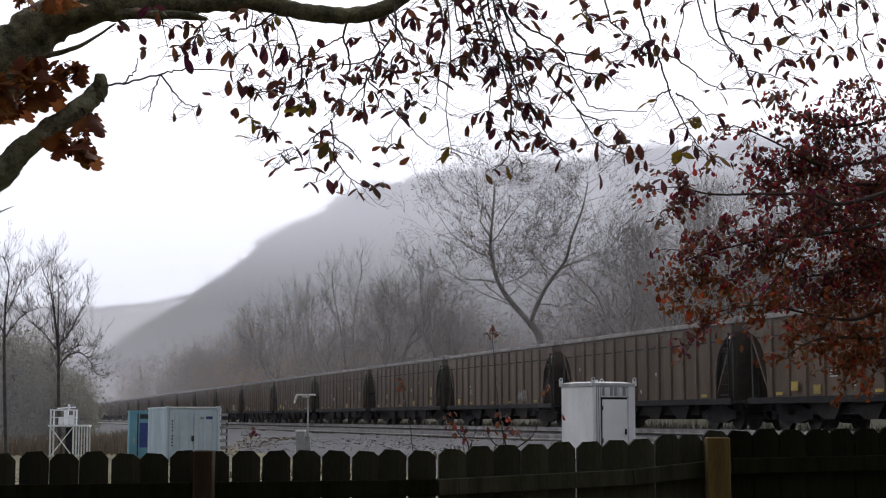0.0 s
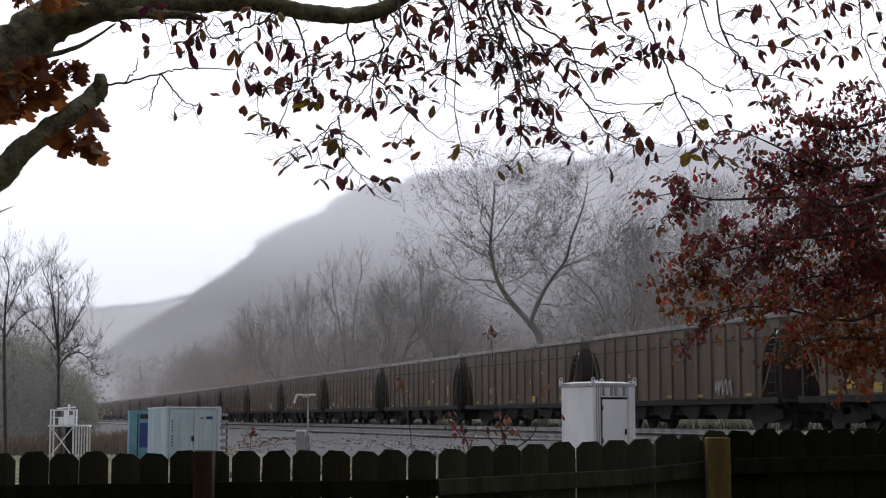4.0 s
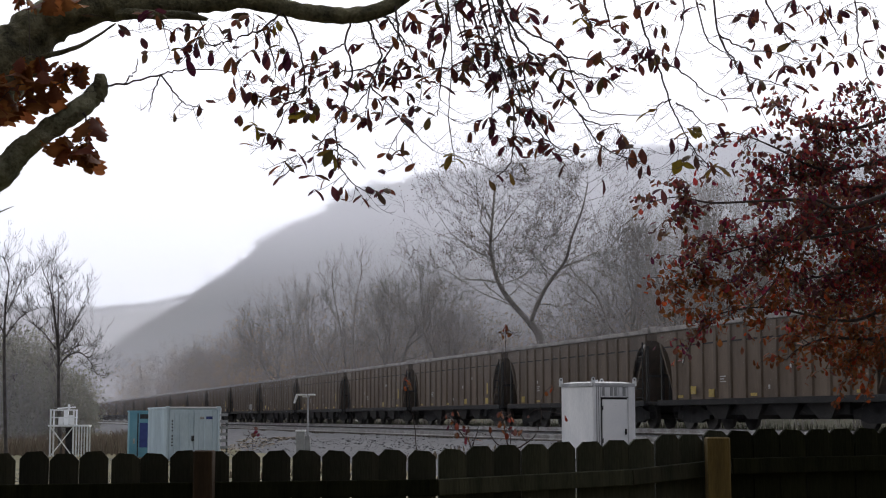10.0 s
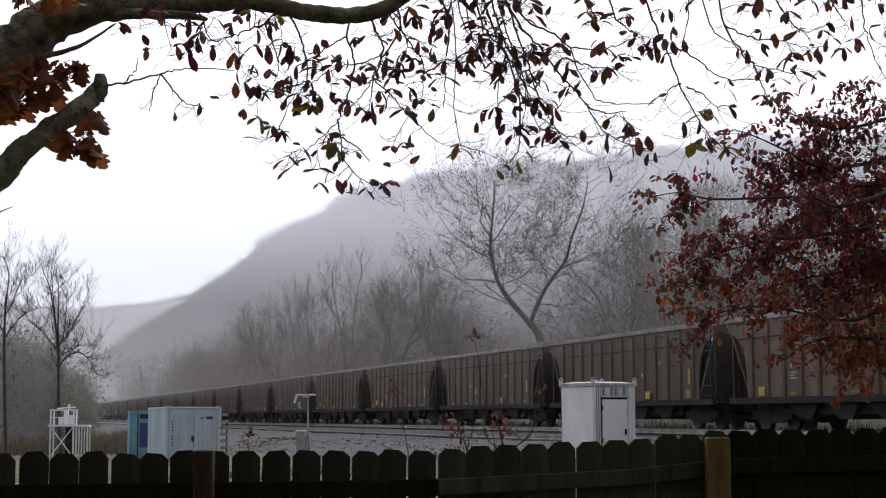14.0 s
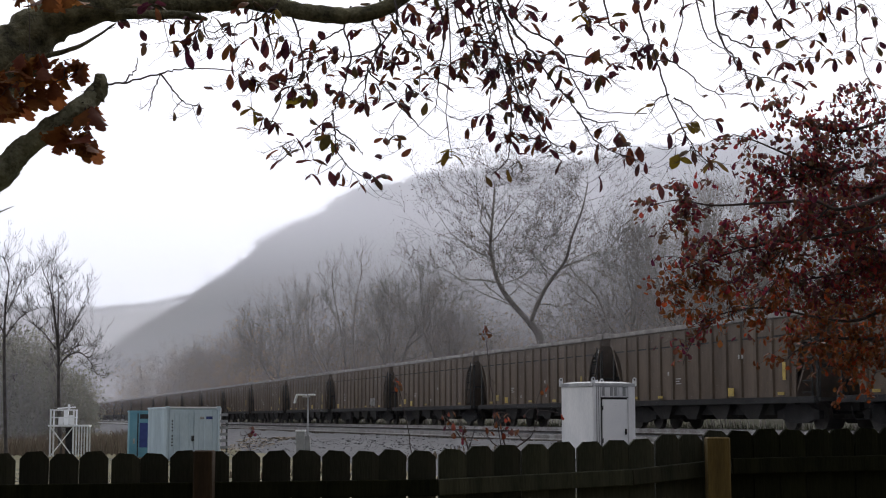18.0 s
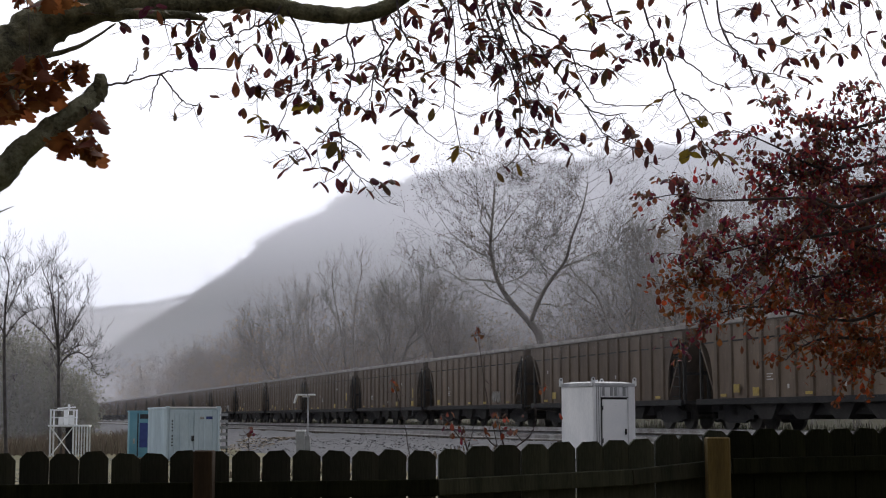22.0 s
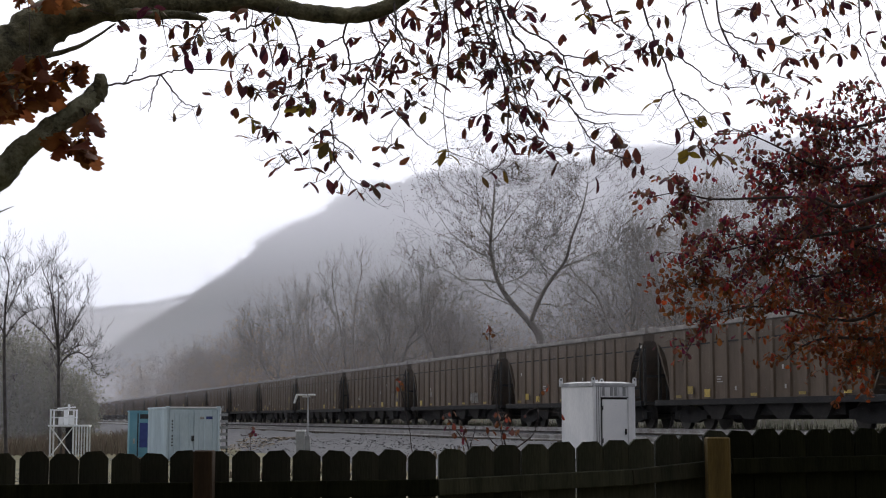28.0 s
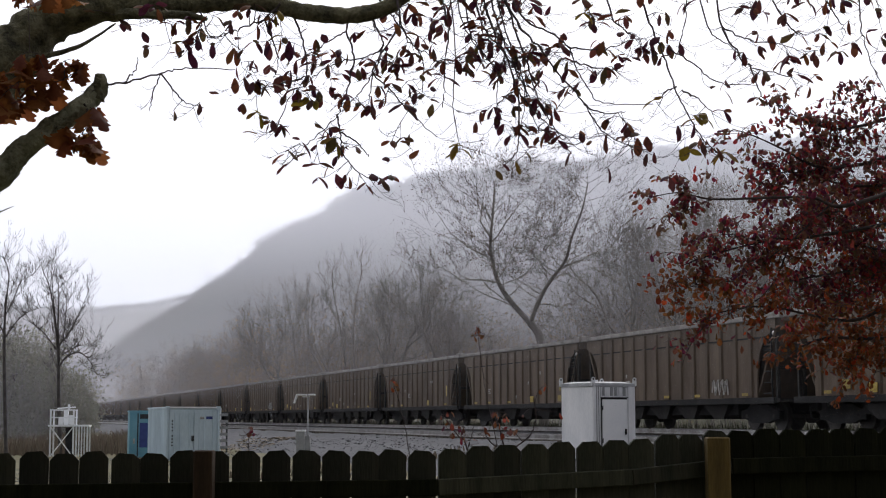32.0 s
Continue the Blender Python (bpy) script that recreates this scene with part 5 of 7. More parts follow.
def spray(tree, name, label, stems, clusters, leaves, seed, thick=0.0045, shoots=10, spread=100, size=1.0, gold=(), reach=0.16, leafy=0.27):
    """A hanging branch with its leaves; it turns about its first point. clusters: (place, how many leaves)."""
    rng = random.Random(seed)
    o = Vector(stems[0][0])
    sh, samples = Shape(), []
    for k, stem in enumerate(stems):
        pts = [p - o for p in curve(stem, 7)]
        n = len(pts)
        w = thick if k == 0 else thick * 0.75
        radii = [w * (1 - 0.72 * i / (n - 1)) + 0.0009 for i in range(n)]
        pts = [p + Vector((rng.gauss(0, 0.002), rng.gauss(0, 0.01), rng.gauss(0, 0.002))) * (1 if 0 < i < n - 1 else 0) for i, p in enumerate(pts)]
        sh.tube(pts, radii, 5, False)
        samples += [(p, r) for p, r in zip(pts, radii)]
    twig_ends, loose = [], []
    for place, count in clusters:
        c = Vector(place) - o + Vector((0, rng.gauss(0, 0.06), 0.022))
        near = sorted(samples, key=lambda q: (q[0] - c).length - 0.25 * max(0, q[0].z - c.z))[0]
        a = near[0]
        mid = a.lerp(c, 0.55) + Vector((rng.gauss(0, 0.012), 0, 0.16 * (a - c).length * rng.uniform(0, 1)))
        line = curve([a, mid, c], 4)
        r0 = min(near[1] * 0.7, 0.003)
        sh.tube(line, [r0 + (0.0015 - r0) * i / (len(line) - 1) for i in range(len(line))], 4, False)
        samples += [(p, 0.002) for p in line[2:]]
        twig_ends.append((c, count))
    for _ in range(shoots * 5 // 2):
        p, r = samples[rng.randrange(len(samples))]
        w = rng.choice((-1, 1)) * rng.uniform(0.25, 1)
        size_ = reach * rng.uniform(0.45, 1.05)
        e = p + Vector((w * size_, rng.gauss(0, 0.07), -rng.uniform(-0.15, 0.75) * size_))
        m = p.lerp(e, 0.55) + Vector((rng.gauss(0, 0.008), 0, -rng.uniform(0.02, 0.2) * size_))
        line = curve([p, m, e], 4)
        sh.tube(line, [0.0016 * (1 - 0.6 * i / (len(line) - 1)) for i in range(len(line))], 3, False)
        if rng.random() < leafy:
            loose.append((e, rng.choice((1, 1, 2, 3))))
        for at in (3, 5, 6):
            if rng.random() < 0.6:
                f = line[at] + Vector((w * rng.uniform(0.02, 0.05), rng.gauss(0, 0.02), rng.uniform(-0.03, 0.02)))
                g = f + Vector((w * rng.uniform(0.0, 0.02), 0, rng.uniform(0.0, 0.03)))
                sh.tube([line[at], f, g], [0.0011, 0.0009, 0.0006], 3, False)
    ob = part(name, sh.mesh(name, TWIG, True, False), None, tree, label, Matrix.Translation(o))
    for i, (c, count) in enumerate(twig_ends):
        kinds = GOLD if i in gold else leaves
        first = rng.uniform(0, 6.283)
        for k in range(count):
            q = c + Vector((rng.gauss(0, 0.012), rng.gauss(0, 0.02), rng.gauss(0, 0.008)))
            m = hang(q, rng, spread, size, first + k * 6.283 / count + rng.gauss(0, 0.3))
            lf = part("leaf", kinds[rng.randrange(len(kinds))], None, ob)
            lf.matrix_basis = m
    more = Shape()
    for c, count in loose:
        first = rng.uniform(0, 6.283)
        for k in range(count):
            m = hang(c, rng, spread, size * 0.9, first + k * 6.283 / count)
            me = leaves[rng.randrange(len(leaves))]
            j = len(more.v)
            more.v += [tuple(m @ v.co) for v in me.vertices]
            more.f += [tuple(i + j for i in p.vertices) for p in me.polygons]
    if more.f:
        tagged(part("foliage", more.mesh("foliage", leaves[0].materials[0], True, False), None, ob), "scattered small hanging leaves", kind="stuff")
    return ob, o


# ---- the hickory that reaches over the yard ----
hickory = thing("hickory_tree", pose(-2.62, 6.4, 0), "dark-barked hickory overhanging the yard with sparse autumn leaves", "tree")
HO = Vector((-2.62, 6.4, 0))


def limb(parent, origin, name, label, pts, radii, sides=14, knob=0.3, material=BARK, steps=14):
    line = [p - origin for p in curve(pts, steps)]
    n = len(line)
    rr = [float(np.interp(i / (n - 1) * (len(radii) - 1), range(len(radii)), radii)) for i in range(n)]
    return part(name, Shape().tube(line, rr, sides, True, knob), material, parent, label, smooth=True)


limb(hickory, HO, "trunk", "thick dark trunk", [(-2.62, 6.4, -0.2), (-2.6, 6.4, 1.5), (-2.5, 6.42, 2.8), (-2.35, 6.45, 3.9), (-2.4, 6.5, 6.0)], [0.24, 0.2, 0.18, 0.16, 0.13], 12)
limb(hickory, HO, "limb", "long arching dark limb", [(-2.42, 6.42, 3.05), (-1.997, 6.450, 3.455), (-1.820, 6.500, 3.645), (-1.686, 6.500, 3.755), (-1.439, 6.500, 3.805), (-1.104, 6.500, 3.811), (-0.855, 6.500, 3.826), (-0.611, 6.550, 3.789), (-0.401, 6.600, 3.787),
      (-0.237, 6.600, 3.833), (-0.112, 6.650, 3.931), (0.170, 6.700, 4.045), (0.555, 6.700, 4.098), (1.069, 6.700, 4.072), (1.634, 6.700, 4.045), (2.146, 6.700, 3.993)],
     [0.19, 0.165, 0.118, 0.092, 0.066, 0.044, 0.038, 0.037, 0.036, 0.034, 0.033, 0.031, 0.028, 0.024, 0.02, 0.015], 12, 0.25)
limb(hickory, HO, "limb", "short dark side limb", [(-1.475, 6.500, 3.767), (-1.285, 6.420, 3.743), (-1.110, 6.400, 3.733), (-1.019, 6.400, 3.715)], [0.03, 0.022, 0.02, 0.008], 8)
limb(hickory, HO, "broken_stub", "mossy broken limb stub", [(-2.5, 6.4, 2.55), (-1.911, 6.300, 2.983), (-1.796, 6.300, 3.103), (-1.645, 6.300, 3.224), (-1.521, 6.320, 3.325), (-1.462, 6.350, 3.413)], [0.07, 0.06, 0.052, 0.046, 0.042, 0.036], 10, 0.35, MOSSY)
limb(hickory, HO, "broken_stub", "rotten stub end with peeling bark", [(-1.483, 6.340, 3.354), (-1.465, 6.340, 3.415), (-1.466, 6.340, 3.460)], [0.045, 0.036, 0.018], 8, 0.5)
limb(hickory, HO, "side_branch", "thin side branch", [(-1.770, 6.420, 3.548), (-1.619, 6.400, 3.578), (-1.523, 6.400, 3.623), (-1.426, 6.450, 3.711)], [0.012, 0.010, 0.007, 0.004], 6)
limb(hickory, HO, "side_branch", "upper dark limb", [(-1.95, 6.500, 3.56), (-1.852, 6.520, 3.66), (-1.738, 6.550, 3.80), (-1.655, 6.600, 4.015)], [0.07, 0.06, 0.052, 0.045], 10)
limb(hickory, HO, "side_branch", "twig with a forked end", [(-1.830, 6.200, 2.847), (-1.772, 6.200, 2.873)], [0.003, 0.001], 5)

SWAYS = []


def swaying(name, label, stems, clusters, leaves, seed, series, amount=1.0, tree=None, origin=None, length=0.6, **more):
    tree, origin = tree or hickory, origin or HO
    ob, o = spray(tree, name, label, stems, clusters, leaves, seed, **more)
    ob.matrix_basis = Matrix.Translation(o - origin)
    SWAYS.append((ob, o - origin, series, amount, length))
    return ob


TW = "drooping twig with dark hanging leaves"
swaying("twig_spray", "thin bare twig with two shrivelled leaves", [[(-1.460, 6.340, 3.415), (-1.361, 6.350, 3.422), (-1.215, 6.400, 3.478), (-1.109, 6.420, 3.503), (-0.903, 6.450, 3.505)],
        [(-1.215, 6.400, 3.476), (-1.245, 6.400, 3.392), (-1.260, 6.400, 3.310)], [(-1.215, 6.400, 3.476), (-1.140, 6.400, 3.379), (-1.103, 6.400, 3.347), (-1.025, 6.400, 3.327)], [(-1.361, 6.350, 3.422), (-1.314, 6.350, 3.479), (-1.308, 6.350, 3.533)]],
        [((-1.168, 6.400, 3.305), 1), ((-1.032, 6.400, 3.317), 1)], HICKORY, 1, "calm", 0.5, shoots=3, spread=25, size=0.8, leafy=0)
swaying("twig_spray", TW, [[(-1.224, 6.420, 3.733), (-1.203, 6.400, 3.708), (-1.200, 6.400, 3.693)], [(-1.078, 6.500, 3.793), (-1.035, 6.420, 3.708), (-0.998, 6.400, 3.628), (-0.950, 6.400, 3.633)], [(-1.035, 6.420, 3.708), (-1.048, 6.400, 3.653), (-1.071, 6.400, 3.590)]],
        [((-1.207, 6.400, 3.690), 6), ((-1.059, 6.400, 3.638), 4), ((-1.054, 6.400, 3.590), 4), ((-1.005, 6.400, 3.583), 2), ((-0.983, 6.420, 3.688), 2), ((-0.926, 6.420, 3.653), 1), ((-1.098, 6.420, 3.545), 2), ((-1.419, 6.440, 3.701), 1), ((-1.546, 6.440, 3.701), 1),
         ((-1.303, 6.420, 3.638), 1), ((-1.184, 6.420, 3.575), 1)], HICKORY, 2, "left", 0.5, shoots=12, size=1.0, length=0.25)
swaying("twig_spray", TW, [[(-0.706, 6.500, 3.793), (-0.773, 6.450, 3.696), (-0.847, 6.450, 3.665), (-0.928, 6.420, 3.620), (-1.005, 6.400, 3.593)], [(-0.773, 6.450, 3.696), (-0.741, 6.500, 3.628), (-0.707, 6.500, 3.527), (-0.726, 6.500, 3.451)]],
        [((-0.868, 6.450, 3.761), 2), ((-0.811, 6.450, 3.731), 3), ((-0.754, 6.450, 3.706), 5), ((-0.699, 6.450, 3.701), 3), ((-0.753, 6.500, 3.597), 2), ((-0.683, 6.500, 3.577), 4), ((-0.649, 6.500, 3.613), 1), ((-0.890, 6.420, 3.538), 2), ((-0.869, 6.420, 3.478), 2),
         ((-0.815, 6.450, 3.500), 2), ((-0.739, 6.500, 3.506), 3), ((-0.701, 6.500, 3.436), 2), ((-0.850, 6.450, 3.400), 2), ((-0.814, 6.450, 3.425), 1)], HICKORY, 3, "left", 0.8, shoots=14, gold=(3,), length=0.4)
swaying("twig_spray", TW, [[(-0.693, 6.500, 3.785), (-0.635, 6.550, 3.691), (-0.601, 6.550, 3.589), (-0.595, 6.600, 3.473), (-0.656, 6.550, 3.374), (-0.709, 6.550, 3.235)], [(-0.595, 6.600, 3.473), (-0.707, 6.550, 3.424), (-0.787, 6.500, 3.396)]],
        [((-0.795, 6.500, 3.386), 5), ((-0.738, 6.500, 3.386), 2), ((-0.681, 6.550, 3.396), 3), ((-0.631, 6.550, 3.376), 6), ((-0.573, 6.600, 3.351), 4), ((-0.556, 6.600, 3.397), 2), ((-0.786, 6.500, 3.255), 4), ((-0.729, 6.550, 3.220), 4), ((-0.684, 6.550, 3.210), 3),
         ((-0.662, 6.600, 3.468), 2)], HICKORY, 4, "left", 1.0, shoots=12, gold=(4, 6))
swaying("twig_spray", TW, [[(-0.396, 6.600, 3.782), (-0.424, 6.620, 3.684), (-0.390, 6.650, 3.583), (-0.402, 6.650, 3.485), (-0.429, 6.650, 3.382), (-0.456, 6.650, 3.305), (-0.526, 6.650, 3.233), (-0.601, 6.650, 3.162)],
        [(-0.456, 6.650, 3.305), (-0.440, 6.650, 3.223), (-0.427, 6.650, 3.139), (-0.361, 6.650, 3.055), (-0.281, 6.650, 3.014)], [(-0.424, 6.620, 3.684), (-0.493, 6.600, 3.637), (-0.563, 6.600, 3.586), (-0.641, 6.580, 3.530)], [(-0.440, 6.650, 3.228), (-0.362, 6.650, 3.182), (-0.312, 6.650, 3.121)]],
        [((-0.557, 6.650, 3.259), 1), ((-0.496, 6.650, 3.213), 1), ((-0.538, 6.650, 3.157), 2), ((-0.613, 6.650, 3.147), 2), ((-0.683, 6.650, 3.111), 2), ((-0.630, 6.650, 3.101), 1), ((-0.463, 6.650, 3.157), 4), ((-0.412, 6.650, 3.152), 2), ((-0.525, 6.650, 3.063), 2),
         ((-0.449, 6.650, 3.025), 1), ((-0.406, 6.650, 3.030), 2), ((-0.344, 6.650, 3.012), 1), ((-0.311, 6.650, 3.020), 2), ((-0.266, 6.650, 3.014), 1)], HICKORY, 5, "left", 1.0, shoots=16, gold=(6,), length=0.75)
swaying("twig_spray", TW, [[(-0.325, 6.600, 3.794), (-0.297, 6.700, 3.730), (-0.260, 6.700, 3.647), (-0.316, 6.700, 3.594), (-0.444, 6.700, 3.563), (-0.532, 6.700, 3.522), (-0.608, 6.700, 3.444)], [(-0.260, 6.700, 3.647), (-0.296, 6.700, 3.522), (-0.366, 6.700, 3.418), (-0.404, 6.700, 3.379)]],
        [((-0.579, 6.650, 3.557), 2), ((-0.561, 6.650, 3.521), 4), ((-0.504, 6.650, 3.567), 2), ((-0.444, 6.700, 3.579), 4), ((-0.482, 6.700, 3.542), 3), ((-0.367, 6.700, 3.532), 3), ((-0.329, 6.700, 3.542), 2), ((-0.278, 6.700, 3.553), 2), ((-0.493, 6.700, 3.413), 2),
         ((-0.417, 6.700, 3.377), 5), ((-0.366, 6.700, 3.366), 3), ((-0.291, 6.700, 3.657), 1)], HICKORY, 6, "left", 0.95, shoots=16)
swaying("twig_spray", TW, [[(-0.212, 6.600, 3.872), (-0.179, 6.500, 3.704), (-0.223, 6.500, 3.602), (-0.292, 6.500, 3.471), (-0.207, 6.500, 3.386), (-0.133, 6.500, 3.300), (-0.005, 6.500, 3.185)], [(-0.292, 6.500, 3.471), (-0.306, 6.500, 3.325)], [(-0.179, 6.500, 3.704), (-0.129, 6.500, 3.597), (-0.035, 6.500, 3.547)]],
        [((-0.232, 6.500, 3.476), 3), ((-0.171, 6.500, 3.466), 2), ((-0.301, 6.500, 3.295), 5), ((-0.293, 6.500, 3.335), 2), ((-0.232, 6.500, 3.351), 2), ((-0.145, 6.500, 3.325), 4), ((-0.084, 6.500, 3.361), 1), ((-0.035, 6.500, 3.330), 2), ((-0.206, 6.500, 3.151), 2), ((-0.162, 6.500, 3.146), 3),
         ((-0.113, 6.500, 3.121), 1), ((-0.233, 6.500, 3.547), 2), ((-0.158, 6.500, 3.557), 4), ((-0.096, 6.500, 3.537), 3)], HICKORY, 7, "left", 1.0, shoots=16, length=0.65)
swaying("twig_spray", TW, [[(-0.283, 6.600, 3.838), (-0.241, 6.700, 3.809), (-0.165, 6.750, 3.717), (-0.087, 6.750, 3.612), (-0.082, 6.750, 3.455)]],
        [((-0.305, 6.700, 3.819), 2), ((-0.240, 6.700, 3.782), 3), ((-0.143, 6.700, 3.830), 3), ((-0.118, 6.700, 3.814), 2), ((-0.057, 6.750, 3.870), 2), ((-0.036, 6.750, 3.769), 3), ((0.015, 6.750, 3.790), 3), ((0.015, 6.750, 3.711), 2), ((-0.057, 6.750, 3.685), 2), ((-0.049, 6.750, 3.622), 2),
         ((-0.087, 6.750, 3.528), 2), ((-0.164, 6.750, 3.475), 2), ((-0.113, 6.750, 3.439), 1)], HICKORY, 8, "left", 0.6, shoots=12, length=0.5)
swaying("twig_spray", TW, [[(-0.048, 6.650, 3.938), (0.015, 6.550, 3.717), (-0.002, 6.550, 3.564), (-0.010, 6.550, 3.437), (-0.020, 6.550, 3.331)], [(0.041, 6.650, 3.978), (0.070, 6.550, 3.742), (0.127, 6.550, 3.615), (0.214, 6.550, 3.513)]],
        [((0.053, 6.550, 3.789), 2), ((0.090, 6.550, 3.824), 4), ((0.140, 6.550, 3.814), 2), ((0.115, 6.550, 3.704), 3), ((0.165, 6.550, 3.666), 2), ((0.090, 6.550, 3.564), 2), ((0.127, 6.550, 3.574), 2), ((0.065, 6.550, 3.498), 1), ((0.134, 6.550, 3.467), 2), ((-0.072, 6.550, 3.482), 1),
         ((-0.020, 6.550, 3.462), 1), ((0.215, 6.550, 3.584), 2)], HICKORY, 9, "middle", 0.8, shoots=30, length=0.5, reach=0.2, leafy=0.45)
swaying("twig_spray", TW, [[(0.105, 6.700, 4.032), (0.166, 6.600, 3.704), (0.261, 6.600, 3.576), (0.311, 6.600, 3.422), (0.385, 6.600, 3.315), (0.504, 6.600, 3.204), (0.594, 6.600, 3.189)], [(0.311, 6.600, 3.417), (0.245, 6.600, 3.371), (0.205, 6.600, 3.315)], [(0.261, 6.600, 3.576), (0.226, 6.600, 3.448), (0.220, 6.600, 3.333)],
        [(0.321, 6.600, 3.417), (0.315, 6.600, 3.244), (0.302, 6.600, 3.130), (0.234, 6.600, 3.062)]],
        [((0.190, 6.600, 3.320), 4), ((0.215, 6.600, 3.270), 2), ((0.240, 6.600, 3.229), 1), ((0.265, 6.600, 3.224), 1), ((0.327, 6.600, 3.219), 4), ((0.355, 6.600, 3.219), 2), ((0.402, 6.600, 3.194), 2), ((0.432, 6.600, 3.173), 2), ((0.465, 6.600, 3.204), 3), ((0.484, 6.600, 3.168), 2),
         ((0.514, 6.600, 3.148), 1), ((0.577, 6.600, 3.178), 2), ((0.634, 6.600, 3.168), 1), ((0.689, 6.600, 3.183), 1)], HICKORY, 10, "middle", 1.0, shoots=26, length=0.75, leafy=0.18)
swaying("twig_spray", TW, [[(0.170, 6.700, 4.045), (0.242, 6.750, 3.743), (0.311, 6.750, 3.559), (0.361, 6.750, 3.442), (0.412, 6.750, 3.337)], [(0.144, 6.700, 4.019), (0.202, 6.800, 3.782), (0.275, 6.800, 3.676), (0.339, 6.800, 3.544)]],
        [((0.222, 6.750, 3.859), 3), ((0.273, 6.750, 3.833), 3), ((0.299, 6.750, 3.753), 2), ((0.247, 6.750, 3.706), 3), ((0.246, 6.750, 3.549), 3), ((0.298, 6.750, 3.596), 2), ((0.375, 6.750, 3.559), 2), ((0.364, 6.750, 3.460), 2), ((0.399, 6.750, 3.376), 2), ((0.386, 6.750, 3.350), 1),
         ((0.439, 6.750, 3.533), 3), ((0.375, 6.750, 3.648), 2)], HICKORY, 11, "middle", 0.9, shoots=34, length=0.6, reach=0.2, leafy=0.45)
swaying("twig_spray", "bundle of dark drooping twigs with small leaves", [[(0.221, 6.700, 4.045), (0.307, 6.650, 3.717), (0.364, 6.650, 3.536), (0.409, 6.650, 3.382), (0.463, 6.650, 3.266), (0.506, 6.650, 3.198)], [(0.190, 6.700, 4.045), (0.268, 6.620, 3.684), (0.330, 6.620, 3.503), (0.367, 6.620, 3.350), (0.403, 6.620, 3.223)],
        [(0.131, 6.700, 4.032), (0.216, 6.600, 3.678), (0.291, 6.600, 3.525), (0.346, 6.600, 3.397), (0.320, 6.600, 3.232)], [(0.080, 6.700, 4.019), (0.103, 6.600, 3.704), (0.171, 6.600, 3.576), (0.241, 6.600, 3.473)]],
        [((0.369, 6.650, 3.485), 2), ((0.419, 6.650, 3.366), 2), ((0.448, 6.650, 3.284), 2), ((0.342, 6.620, 3.375), 2), ((0.311, 6.600, 3.550), 2), ((0.211, 6.600, 3.627), 2), ((0.146, 6.600, 3.704), 2), ((0.179, 6.600, 3.756), 2)], HICKORY, 21, "middle", 0.95, shoots=22, length=0.7, reach=0.16, leafy=0.15)
swaying("twig_spray", "twig ending in a few yellowed leaves", [[(0.015, 6.700, 4.006), (0.042, 6.850, 3.662), (0.029, 6.850, 3.397), (0.057, 6.850, 3.186)]],
        [((0.057, 6.850, 3.176), 3), ((0.072, 6.850, 3.171), 2), ((0.248, 6.850, 3.113), 1), ((0.313, 6.850, 3.108), 1), ((0.357, 6.850, 3.150), 1)], HICKORY, 12, "middle", 1.0, shoots=4, gold=(0, 1, 3), length=0.75, thick=0.003, leafy=0)
swaying("twig_spray", TW, [[(0.170, 6.700, 4.051), (0.337, 6.500, 3.666), (0.423, 6.500, 3.564), (0.509, 6.500, 3.436), (0.597, 6.500, 3.335), (0.645, 6.500, 3.245), (0.728, 6.500, 3.166), (0.865, 6.500, 3.121)], [(0.597, 6.500, 3.325), (0.680, 6.500, 3.285), (0.779, 6.500, 3.290)]],
        [((0.411, 6.500, 3.577), 2), ((0.440, 6.500, 3.527), 2), ((0.498, 6.500, 3.577), 4), ((0.509, 6.500, 3.511), 2), ((0.777, 6.500, 3.195), 4), ((0.826, 6.500, 3.180), 2), ((0.843, 6.500, 3.141), 1), ((0.869, 6.500, 3.101), 1), ((0.741, 6.500, 3.245), 1)],
        HICKORY, 13, "middle", 0.9, shoots=16, length=0.8, reach=0.2)
swaying("twig_spray", TW, [[(0.221, 6.700, 4.051), (0.343, 6.600, 3.756), (0.468, 6.600, 3.678), (0.543, 6.600, 3.612), (0.573, 6.600, 3.535), (0.622, 6.600, 3.432), (0.696, 6.600, 3.356), (0.916, 6.600, 3.346)], [(0.543, 6.600, 3.612), (0.694, 6.600, 3.596), (0.825, 6.600, 3.637)], [(0.555, 6.600, 3.545), (0.668, 6.600, 3.514), (0.755, 6.600, 3.499)]],
        [((0.368, 6.600, 3.813), 2), ((0.383, 6.600, 3.771), 1), ((0.456, 6.600, 3.787), 1), ((0.630, 6.600, 3.478), 3), ((0.718, 6.600, 3.494), 3), ((0.758, 6.600, 3.489), 3), ((0.818, 6.600, 3.519), 2), ((0.684, 6.600, 3.617), 4), ((0.724, 6.600, 3.591), 2), ((0.470, 6.600, 3.285), 1)],
        HICKORY, 14, "middle", 0.8, shoots=18, length=0.7, reach=0.2)
